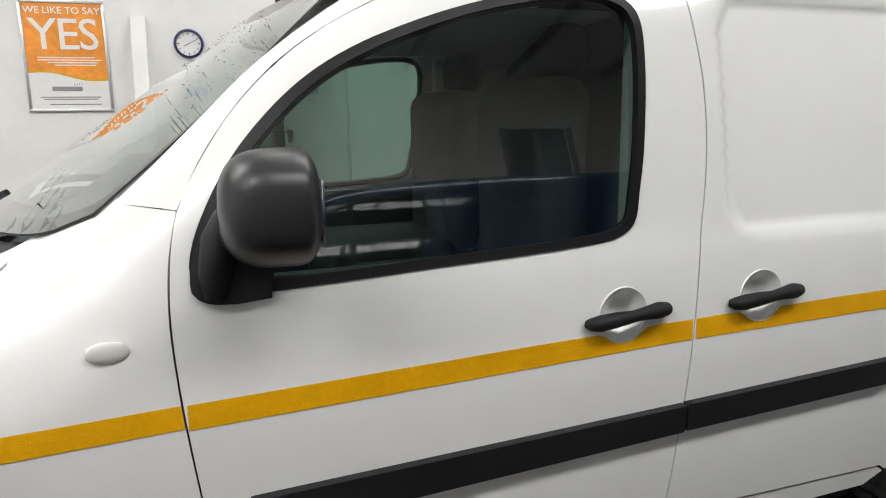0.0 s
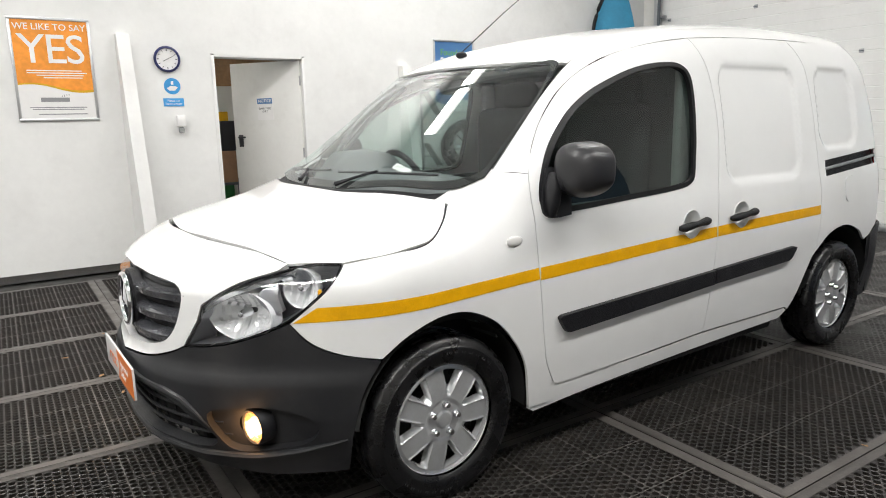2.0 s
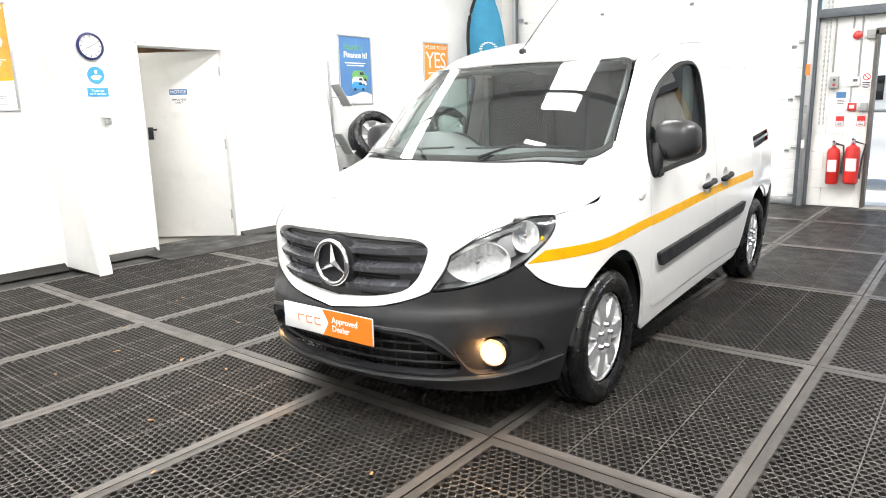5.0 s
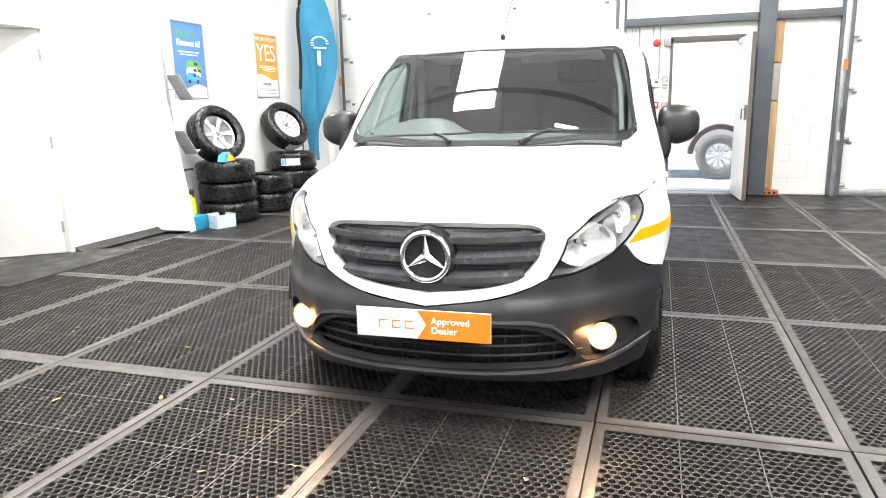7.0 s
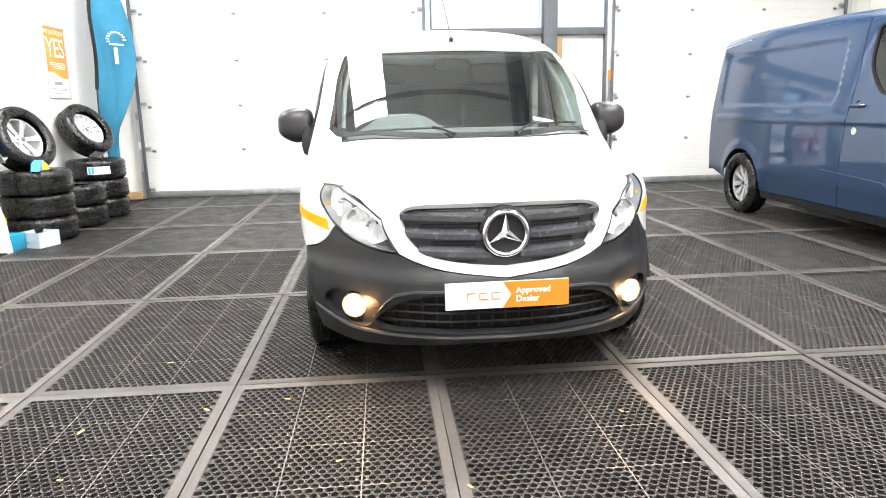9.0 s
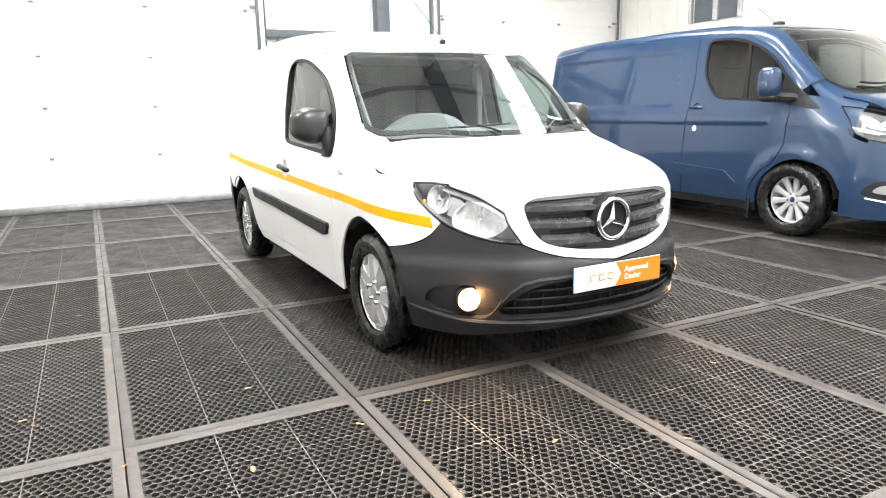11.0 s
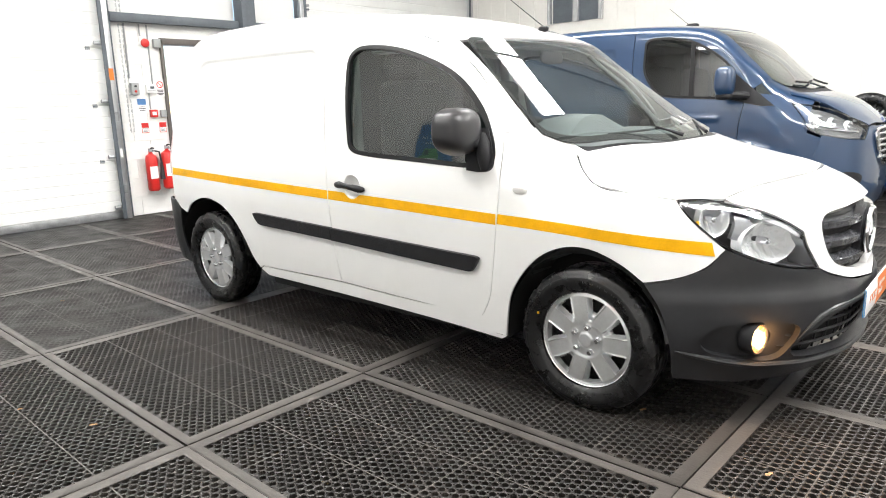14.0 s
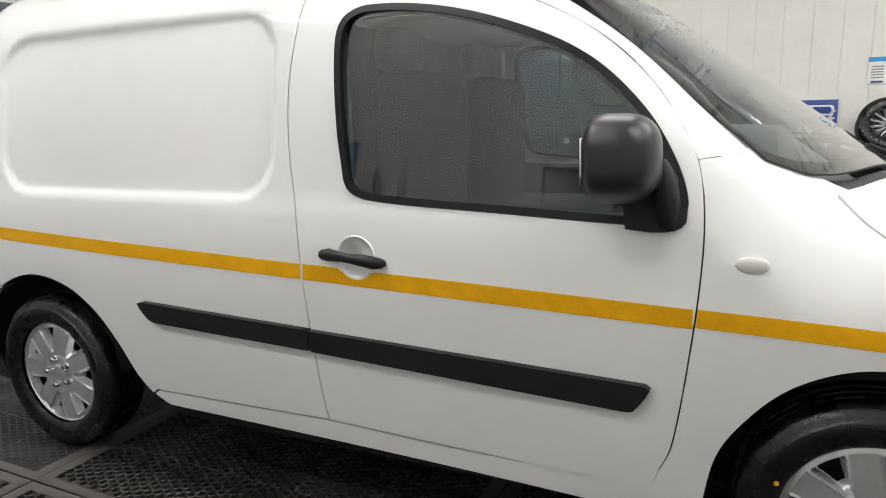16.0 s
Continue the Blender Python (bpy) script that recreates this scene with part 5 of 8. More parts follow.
# end wall with two sectional doors and the personnel door
D_A, D_B, P_L, P_R = (-0.26, 3.92), (-6.74, -3.03), -0.93, -1.86
bm = bmesh.new()
box(E_ + 0.1, (N + D_A[1]) / 2, H / 2, 0.2, N - D_A[1], H, bm=bm)
box(E_ + 0.1, (D_A[0] + P_L) / 2, 1.15, 0.2, D_A[0] - P_L, 2.30, bm=bm)
box(E_ + 0.1, (P_R + D_B[1]) / 2, 1.15, 0.2, P_R - D_B[1], 2.30, bm=bm)
box(E_ + 0.1, (P_L + P_R) / 2, 2.19, 0.2, P_L - P_R, 0.22, bm=bm)
box(E_ + 0.1, (D_B[0] + SO) / 2, H / 2, 0.2, D_B[0] - SO, H, bm=bm)
box(E_ + 0.1, (D_A[0] + D_B[1]) / 2, 3.7, 0.2, D_A[0] - D_B[1], H - 2.8, bm=bm)
box(E_ + 0.1, (D_A[0] + D_A[1]) / 2, 4.35, 0.2, D_A[1] - D_A[0], 0.5, bm=bm)
box(E_ + 0.1, (D_B[0] + D_B[1]) / 2, 4.35, 0.2, D_B[1] - D_B[0], 0.5, bm=bm)
wall_e = structure("wall_east", bm, BLOCK_WHITE, "white painted blockwork end wall", "wall")
# courses of painted blocks beside the doors
for y0, y1 in ((P_L + 0.06, D_A[0] - 0.06), (D_B[1] + 0.1, P_R - 0.42)):
    for r in range(10):
        yy, odd = y0, r % 2
        w = y1 - y0
        cuts = [y0, y0 + w * (0.34 if odd else 0.68), y1]
        for a, b in zip(cuts, cuts[1:]):
            part("block", box(E_ - 0.004, (a + b) / 2, 0.115 + 0.222 * r, 0.012, b - a - 0.003, 0.219, 0.0015, 1), BLOCK_WHITE, wall_e)


def panel_profile(height, n=4):
    """The ribbed face of one door section: (depth, z)."""
    out = [(0.006, 0.0), (0.0, 0.006)]
    for k in range(1, n + 1):
        z = height * k / (n + 1)
        out += [(0.0, z - 0.006), (0.004, z), (0.0, z + 0.006)]
    return out + [(0.0, height - 0.006), (0.006, height)]


def sectional_door(name, y0, y1, label):
    d = tagged(thing(name, label, "sectional door"), kind="structure")
    levels = [0.09, 0.683, 1.312, 1.948, 2.59, 3.23, 3.87, 4.10]
    for a, b in zip(levels, levels[1:]):
        bm = bmesh.new()
        prof = panel_profile(b - a, 4 if b - a > 0.4 else 1)
        low = [bm.verts.new((E_ - 0.03 + q, y0, a + z)) for q, z in prof]
        high = [bm.verts.new((E_ - 0.03 + q, y1, a + z)) for q, z in prof]
        for k in range(len(prof) - 1):
            bm.faces.new((low[k], low[k + 1], high[k + 1], high[k]))
        back = [bm.verts.new((E_ + 0.01, y, z)) for y, z in ((y0, a), (y0, b), (y1, b), (y1, a))]
        bm.faces.new((back[0], back[1], back[2], back[3]))
        bmesh.ops.recalc_face_normals(bm, faces=bm.faces)
        part("door_section", bm, SHUTTER, d, angle=20)
    part("bottom_seal", box(E_ - 0.026, (y0 + y1) / 2, 0.045, 0.05, y1 - y0, 0.085, 0.006), STEEL, d, "grey bottom rail and seal")
    for z in levels[1:6]:
        for k in range(4):
            y = y0 + (y1 - y0) * (k + 0.14) / 3.26
            h = part("hinge", box(E_ - 0.038, y, z, 0.012, 0.05, 0.045, 0.003, 1), STEEL, d)
            part("hinge_pin", box(E_ - 0.046, y, z, 0.010, 0.055, 0.012, 0.003, 1), DARK_STEEL, h)
    for y, s in ((y0, 1), (y1, -1)):
        part("guide_rail", box(E_ - 0.07, y - s * 0.02, 2.05, 0.10, 0.07, 4.1, 0.006), ALUMINIUM, d, "galvanised guide rail")
        part("rail_lip", box(E_ - 0.115, y + s * 0.03, 2.05, 0.02, 0.045, 4.1, 0.004), DARK_STEEL, d)
        for z in levels[:6]:
            part("roller", tube([(E_ - 0.08, y - s * 0.0, z + 0.05), (E_ - 0.08, y + s * 0.12, z + 0.05)], 0.022, 10), STEEL, d)
        part("warning_label", box(E_ - 0.128, y - s * 0.01, 1.66, 0.003, 0.05, 0.13), PLATE_ORANGE, d, "orange warning label")
        for k in range(3):
            part("stay_plate", box(E_ - 0.125, y - s * 0.015, 0.35 + 0.42 * k, 0.004, 0.035, 0.10), PAPER if k % 2 else STEEL, d)
    return d


sectional_door("door_1", *D_A, "closed white ribbed sectional overhead door with galvanised rails")
sectional_door("door_2", *D_B, "closed white ribbed sectional overhead door beside the blue van")
# steel frame above and beside the personnel door
frame_ = thing("steel_frame", "dark grey painted steel column and cross beam", "steel frame")
part("beam", box(E_ - 0.06, (D_A[0] + D_B[1]) / 2, 2.30, 0.10, D_A[0] - D_B[1] - 0.16, 0.10, 0.006), DARK_STEEL, frame_)
part("column", box(E_ - 0.10, -2.09, H / 2, 0.20, 0.20, H - 0.02, 0.008), DARK_STEEL, frame_)
for y in (D_A[0] - 0.06, D_B[1] + 0.06):
    part("post", box(E_ - 0.05, y, H / 2, 0.08, 0.05, H - 0.02, 0.004), DARK_STEEL, frame_)
for y0, y1, nm in ((-1.97, D_A[0] - 0.10, "clear_panel"), (D_B[1] + 0.10, -2.21, "clear_panel")):
    whole("light_panel", box(E_ - 0.012, (y0 + y1) / 2, 2.83, 0.015, y1 - y0, 0.94, 0.002), material("pale_sheet", (0.80, 0.80, 0.79), 0.3) if "pale_sheet" not in bpy.data.materials else bpy.data.materials["pale_sheet"], "pale translucent sheet above the cross beam", "panel")
strip_ = thing("timber_batten", "raw softwood batten on a brick against the wall", "batten")
part("batten", box(E_ - 0.03, -2.25, 0.66, 0.05, 0.09, 1.14, 0.004), TIMBER, strip_)
part("upper_batten", box(E_ - 0.03, -2.255, 1.98, 0.05, 0.10, 0.52, 0.004), TIMBER, strip_)
part("grey_batten", box(E_ - 0.03, -2.25, 1.475, 0.045, 0.085, 0.47, 0.004), PALE_CONCRETE, strip_)
bm = box(E_ - 0.09, -2.26, 0.034, 0.10, 0.21, 0.065, 0.004)
part("brick", bm, BRICK, strip_)
for k in range(3):
    part("brick_hole", box(E_ - 0.1405, -2.32 + 0.06 * k, 0.034, 0.003, 0.03, 0.025), MATT_BLACK, strip_)
# personnel door, open outwards with its frame
pd = tagged(thing("door_3", "open white steel personnel door with dark frame", "door"), kind="structure")
for y, w in ((P_L - 0.018, 0.036), (P_R + 0.03, 0.06)):
    part("jamb", box(E_ + 0.06, y, 1.04, 0.20, w, 2.08, 0.004), material("brown_frame", (0.10, 0.085, 0.075), 0.5, vary=0.1) if "brown_frame" not in bpy.data.materials else bpy.data.materials["brown_frame"], pd)
part("head", box(E_ + 0.06, (P_L + P_R) / 2, 2.06, 0.20, P_L - P_R, 0.07, 0.004), bpy.data.materials["brown_frame"], pd)
part("threshold", box(E_ + 0.06, (P_L + P_R) / 2, -0.006, 0.24, P_L - P_R, 0.03, 0.004), PALE_CONCRETE, pd)
LEAF_M = pose(E_ - 0.03, P_R + 0.06, 0, 0, 0, 184)
leaf = part("door_leaf", box(0.44, 0, 1.03, 0.86, 0.045, 2.02, 0.004), DOOR_WHITE, pd, "white steel door leaf standing open", LEAF_M)
part("leaf_edge", box(0.871, 0, 1.03, 0.006, 0.047, 2.02), bpy.data.materials["brown_frame"], leaf)
part("lock_case", box(0.83, -0.035, 1.10, 0.05, 0.03, 0.18, 0.004), DARK_STEEL, leaf)
part("push_bar", tube([(0.83, -0.05, 1.14), (0.78, -0.075, 1.14), (0.78, -0.075, 1.02)], 0.009, 8), DARK_STEEL, leaf)
part("closer", box(0.14, -0.04, 1.98, 0.22, 0.05, 0.06, 0.006), SILVER, leaf)
# roof
bm = bmesh.new()
cuts_y = sorted({SO - 0.2, N + 0.2} | {y + s * w / 2 for y, _, _, w, _ in ROOFLIGHTS for s in (-1, 1)})
for a, b in zip(cuts_y, cuts_y[1:]):
    lit = [(x0, x1) for y, x0, x1, w, _ in ROOFLIGHTS if abs((a + b) / 2 - y) < w / 2]
    xs = [W_ - 0.2] + sorted(v for p_ in lit for v in p_) + [E_ + 0.2]
    for x0, x1 in zip(xs[::2], xs[1::2]):
        box((x0 + x1) / 2, (a + b) / 2, H + 0.05, x1 - x0, b - a, 0.1, bm=bm)
structure("ceiling", bm, CEILING, "pale profiled roof sheeting", "ceiling")
# the western pair is unseen, there only to brighten the hall
for y, x0, x1, w, _ in ROOFLIGHTS:
    whole("rooflight", box((x0 + x1) / 2, y, H + 0.04, x1 - x0 - 0.01, w - 0.01, 0.02), ROOFLIGHT, "bright translucent rooflight strip, western pair added to light the floor", "rooflight", group="rooflights", kind="structure")
for k in range(9):
    whole("purlin", box(W_ + 0.9 + 1.45 * k, (SO + N) / 2, H - 0.08, 0.045, N - SO, 0.12, 0.006), ROOF_STEEL, "grey steel roof purlin", "purlin", group="purlins", kind="structure")
whole("roof_beam", box((W_ + E_) / 2, -1.25, H - 0.30, E_ - W_, 0.20, 0.26, 0.01), DARK_STEEL, "dark steel roof beam", "roof beam", kind="structure")
# high window in the sheet wall
win = tagged(thing("window_1", "high window with grey frame in the sheet wall", "window"), kind="structure")
for x, w in ((4.18, 0.06), (4.62, 0.10), (5.12, 0.06)):
    part("window_frame", box(x, SO + 0.03, 3.0, w, 0.06, 1.1, 0.005), SILVER, win)
for x in (4.40, 4.87):
    part("pane", box(x, SO + 0.012, 3.0, 0.38, 0.02, 1.08), DARK_STEEL, win)

# ---- rubber mats ----
GX, GY, PX, PY = -0.575, 0.269, 1.548, 0.895


def mat_mesh(name, fine):
    """A sheet of touching rings with open corners between them; the corners are filled along cross lines every 0.3 m."""
    w, d, p, lines, per = PX - 0.006, PY - 0.006, 0.0338, 49, 24
    px = p * math.sqrt(0.75)
    verts, faces, pale = [], [], []
    def add(pts, light=False):
        k = len(verts)
        verts.extend(pts)
        if light:
            pale.append(len(faces))
        faces.append(tuple(range(k, k + len(pts))))
    def quad(x0, y0, x1, y1, z=0.0, light=True):
        add([(x0, y0, z), (x1, y0, z), (x1, y1, z), (x0, y1, z)], light)
    xc, yc = (lines - 1) * px / 2, per * p / 2
    x_in = xc + p / 2
    quad(-w / 2, -d / 2, w / 2, -yc)
    quad(-w / 2, yc, w / 2, d / 2)
    quad(-w / 2, -yc, -x_in, yc)
    quad(x_in, -yc, w / 2, yc)
    sides = 12 if fine else 6
    turn = math.pi / 12 if fine else 0
    outer = p / 2 / math.cos(math.pi / sides)
    unit = [(math.cos(2 * math.pi * k / sides + turn), math.sin(2 * math.pi * k / sides + turn)) for k in range(sides)]
    for k in range(lines):
        x, odd = -xc + k * px, k % 2
        if odd:
            for s in (-1, 1):
                quad(x - 0.36 * p, s * yc if s < 0 else yc - p / 2, x + 0.36 * p, s * yc if s > 0 else -yc + p / 2, -0.001, False)
        for m in range(per - odd):
            y = -yc + (m + 0.5 + 0.5 * odd) * p
            k0 = len(verts)
            verts.extend([(x + a * outer, y + b * outer, -0.0018 if fine else 0) for a, b in unit])
            verts.extend([(x + a * 0.0132, y + b * 0.0132, 0) for a, b in unit])
            if fine:
                verts.extend([(x + a * 0.0126, y + b * 0.0126, -0.013) for a, b in unit])
            for c in range(sides):
                e = (c + 1) % sides
                faces.append((k0 + c, k0 + e, k0 + sides + e, k0 + sides + c))
                if fine:
                    faces.append((k0 + sides + c, k0 + sides + e, k0 + 2 * sides + e, k0 + 2 * sides + c))
    # filled corners and thin webs
    side = p * math.tan(math.pi / 12) / math.sqrt(3)
    for k in range(-1, lines) if fine else ():
        x, row = -xc + k * px, k % 10 == 9
        for q in range(per * 2 - 1):
            y, first = -yc + (q + 1) * p / 2, (q % 2 == 1) == (k % 2 == 0)
            web = min(abs(y - yc / 3), abs(y + yc / 3)) < 0.6 * p
            if (row and 0 <= k < lines - 1) or web:
                cx, s = x + px * (1 / 3 if first else 2 / 3), 1 if first else -1
                if abs(cx) < x_in - 0.01:
                    add([(cx + s * side, y, -0.0005), (cx - s * side / 2, y + side * 0.866, -0.0005), (cx - s * side / 2, y - side * 0.866, -0.0005)], True)
    for s in (-1, 1):
        quad(-x_in, s * yc / 3 - 0.0022, x_in, s * yc / 3 + 0.0022, 0.0004)
    for k in (9, 19, 29, 39):
        x = -xc + (k + 0.5) * px
        quad(x - 0.0018, -yc, x + 0.0018, yc, 0.0002)
    k = len(verts)
    rim = [(-w / 2, -d / 2), (w / 2, -d / 2), (w / 2, d / 2), (-w / 2, d / 2)]
    verts.extend([(a, b, 0) for a, b in rim] + [(a * 1.001, b * 1.001, -0.018) for a, b in rim])
    for c in range(4):
        faces.append((k + c, k + 4 + c, k + 4 + (c + 1) % 4, k + (c + 1) % 4))
    # thin joining lips raised along two edges
    for x0, y0, x1, y1 in ((-w / 2, d / 2 - 0.010, w / 2, d / 2 - 0.004), (-w / 2 + 0.004, -d / 2, -w / 2 + 0.010, d / 2)):
        quad(x0, y0, x1, y1, 0.0025)
    me = bpy.data.meshes.new(name)
    me.from_pydata(verts, [], faces)
    me.materials.append(MAT)
    me.materials.append(MAT_EDGE)
    for k in pale:
        me.polygons[k].material_index = 1
    return me


MAT_NEAR, MAT_FAR = mat_mesh("rubber_mat_holes", True), mat_mesh("rubber_mat_coarse", False)
MAT_PLAIN = as_mesh("rubber_mat_plain", box(0, 0, -0.009, PX - 0.006, PY - 0.006, 0.018), MAT)
rng = random.Random(4)
for i in range(-4, 5):
    for j in range(-8, 4):
        x, y = GX + PX * (i + 0.5), GY + PY * (j + 0.5)
        if x + PX / 2 > E_ + 0.6 or y - PY / 2 < SO - 0.5:
            continue
        me = MAT_PLAIN if i < -2 else MAT_NEAR if i < 2 and j > -4 else MAT_FAR
        mt = new("rubber_mat", me)
        mt.matrix_basis = pose(x + rng.uniform(-0.002, 0.002), y + rng.uniform(-0.002, 0.002), rng.uniform(-0.002, 0.0015), 0, 0, rng.uniform(-0.12, 0.12))
        tagged(mt, "black rubber ring mat with round drainage holes", "rubber mat", "floor mats")

# ---- the blue van ----
blue = thing("blue_van", "blue metallic panel van with silver alloy wheels", "van", pose(0.82, -4.47, 0))
T = blue_skin
B_HOOD = [(-0.93, 0), (-0.915, 0.25), (-0.89, 0.42, 1), (-0.78, 0.548), (-0.62, 0.632), (-0.45, 0.724), (-0.325, 0.80, 1), (-0.30, 0.77, 1), (-0.36, 0.70), (-0.42, 0.45), (-0.43, 0.2), (-0.435, 0)]
panel("hood", T, "top", both(B_HOOD), BLUE_PAINT, blue, step=0.06)
B_WIN = [(1.085, 1.70), (1.075, 1.79), (1.0, 1.82), (0.8, 1.812), (0.62, 1.775), (0.45, 1.70), (0.28, 1.585), (0.17, 1.47), (0.09, 1.345), (0.07, 1.26), (0.12, 1.205), (0.35, 1.207), (0.6, 1.22), (0.82, 1.235), (0.91, 1.268), (1.02, 1.39), (1.075, 1.50)]
B_ARC = [(0.035, 1.24), (0.06, 1.38), (0.17, 1.535), (0.33, 1.672), (0.5, 1.765), (0.68, 1.828), (0.90, 1.865), (1.20, 1.875)]
B_DOOR = [(0.46, 0.26, 1), (0.42, 0.40), (0.30, 0.56), (0.17, 0.66), (0.095, 0.80), (0.075, 1.0)] + B_ARC[:-1] + [(1.20, 1.875, 1), (1.20, 1.6), (1.19, 1.45), (1.24, 1.0), (1.275, 0.6), (1.29, 0.27, 1)]
B_ARCH = [(-0.44, 0.45, 1), (-0.36, 0.595), (-0.20, 0.675), (-0.03, 0.69), (0.12, 0.64), (0.26, 0.53), (0.335, 0.40), (0.355, 0.26, 1)]
B_FENDER = [(-0.31, 1.165, 1), (-0.40, 1.08), (-0.49, 0.90, 1), (-0.66, 0.80), (-0.58, 0.66), (-0.50, 0.45, 1), (-0.44, 0.45, 1)] + B_ARCH[1:] + [(0.455, 0.26, 1), (0.415, 0.40), (0.295, 0.56), (0.165, 0.66), (0.09, 0.80), (0.07, 1.0), (0.03, 1.24, 1), (-0.12, 1.245), (-0.28, 1.205, 1)]
for sd in (1, -1):
    panel("fender", T, "side", B_FENDER, BLUE_PAINT, blue, sd, step=0.045)
    door = panel("front_door", T, "side", B_DOOR, BLUE_PAINT, blue, sd, holes=[B_WIN], step=0.045)
    panel("window_seal", T, "side", B_WIN, SEAL, door, sd, holes=[[tuple(q) for q in inset(dense(B_WIN, 0.04), 0.022)]], step=0.03, lift=0.003, thick=0.02, gap=0)
    pane = panel("door_window", T, "side", [tuple(q) for q in inset(dense(B_WIN, 0.04), 0.015)], DARK_CABIN_GLASS, door, sd, lift=-0.008, thick=0, gap=0, step=0.06, label="dark tinted side window")
    pane.visible_shadow = False
    panel("window_bar", T, "side", [(0.53, 1.22, 1), (0.575, 1.22, 1), (0.60, 1.765, 1), (0.565, 1.75, 1)], SEAL, door, sd, lift=0.004, thick=0.015, gap=0)
    panel("mirror_trim", T, "side", [(0.15, 1.44, 1), (0.02, 1.33), (-0.215, 1.135, 1), (-0.10, 1.135), (0.14, 1.19, 1), (0.19, 1.20, 1)], BLACK_PLASTIC, door, sd, lift=0.006, thick=0.015, gap=0, label="black mirror corner trim")
    mir = part("door_mirror", blob(0.18, sd * 1.08, 1.365, 0.085, 0.085, 0.135, 0.6, 14), BLUE_PAINT, blue, "blue door mirror")
    part("mirror_arm", tube([(0.02, sd * 0.90, 1.225), (0.07, sd * 0.97, 1.235), (0.16, sd * 1.03, 1.245)], [0.045, 0.040, 0.045], 10), BLACK_PLASTIC, mir)
    part("mirror_foot", blob(0.18, sd * 1.075, 1.230, 0.075, 0.07, 0.035, 0.7, 10), BLACK_PLASTIC, mir)
    y = seam(T, "side", [(1.11, 1.155)], sd)[0][1]
    part("handle_cup", lathe([(0.0, -0.014), (0.03, -0.012), (0.045, 0.0)], 20, pose(1.11, y + sd * 0.003, 1.155, -90 * sd)), GLOSS_BLACK, door)
    part("handle", tube([(1.03, y + sd * 0.01, 1.152), (1.06, y + sd * 0.032, 1.155), (1.17, y + sd * 0.032, 1.157), (1.20, y + sd * 0.01, 1.155)], [0.012, 0.016, 0.016, 0.012], 8), BLUE_PAINT, door)
    y = seam(T, "side", [(1.115, 0.947)], sd)[0][1]
    part("lock_cover", lathe([(0.0, 0.004), (0.012, 0.004), (0.013, 0.0), (0.020, 0.0), (0.023, 0.006), (0.030, 0.006), (0.032, -0.002)], 20, pose(1.115, y + sd * 0.003, 0.947, -90 * sd)), CHROME, door, "round chrome lock guard")
    panel("side_panel", T, "side", [(1.295, 0.27, 1), (1.28, 0.6), (1.245, 1.0), (1.195, 1.45), (1.205, 1.6), (1.205, 1.875, 1), (2.0, 1.885), (3.0, 1.88), (3.68, 1.83, 1), (3.70, 1.2), (3.72, 0.45, 1), (3.34, 0.35, 1), (3.28, 0.52), (3.10, 0.67), (2.93, 0.70), (2.76, 0.67), (2.60, 0.53), (2.53, 0.28, 1)], BLUE_PAINT, blue, sd, step=0.04)
    panel("side_moulding", T, "side", [(2.50, 0.62, 1), (1.60, 0.595), (0.72, 0.545, 1), (0.58, 0.435, 1), (1.5, 0.475), (2.50, 0.50, 1)], BLUE_PAINT, blue, sd, lift=0.016, thick=0.018, gap=0, step=0.04)
    panel("sill", T, "side", [(0.36, 0.255, 1), (2.53, 0.275, 1), (2.53, 0.20, 1), (0.36, 0.18, 1)], BLACK_PLASTIC, blue, sd, lift=-0.01, step=0.06)
    arc = seam(T, "side", B_ARC + [(2.0, 1.885), (3.0, 1.88), (3.68, 1.83)], sd)
    inner = seam(T, "top", [(-0.14, sd * 0.775), (-0.02, sd * 0.752), (0.12, sd * 0.725), (0.28, sd * 0.70), (0.42, sd * 0.675), (0.52, sd * 0.66), (0.9, sd * 0.66), (1.2, sd * 0.66), (2.0, sd * 0.655), (3.0, sd * 0.65), (3.68, sd * 0.62)])
    strip("roof_rail", T, arc, inner, BLUE_PAINT, blue, 8, 70)
    lamp_line = [(*B(-0.32, 0.80, 1.155), 1), B(-0.46, 0.885, 1.02), B(-0.50, 0.88, 0.93), (*B(-0.60, 0.84, 0.875), 1), B(-0.75, 0.72, 0.838), (*B(-0.885, 0.52, 0.82), 1), (*B(-0.89, 0.43, 0.935), 1), B(-0.78, 0.55, 1.02), B(-0.62, 0.63, 1.09), B(-0.45, 0.72, 1.135)]
    lamp = panel("head_lamp", T, "front", lamp_line, LAMP_GLASS, blue, sd, lift=0.002, thick=0, step=0.05, label="clear head lamp")
    lamp.visible_shadow = False
    panel("lamp_housing", T, "front", lamp_line, LAMP_DARK, lamp, sd, lift=-0.05, thick=0, step=0.05, gap=0.003)
    panel("lamp_rim", T, "front", lamp_line, GLOSS_BLACK, lamp, sd, holes=[[tuple(q) for q in inset(dense(lamp_line, 0.03), 0.006)]], lift=-0.001, thick=0.012, step=0.03, gap=0.001)
    panel("lamp_strip", T, "front", [(*B(-0.55, 0.84, 0.93), 1), (*B(-0.84, 0.56, 0.885), 1), (*B(-0.84, 0.56, 0.90), 1), (*B(-0.55, 0.84, 0.955), 1)], CHROME, lamp, sd, lift=-0.015, thick=0.03, gap=0, step=0.04)
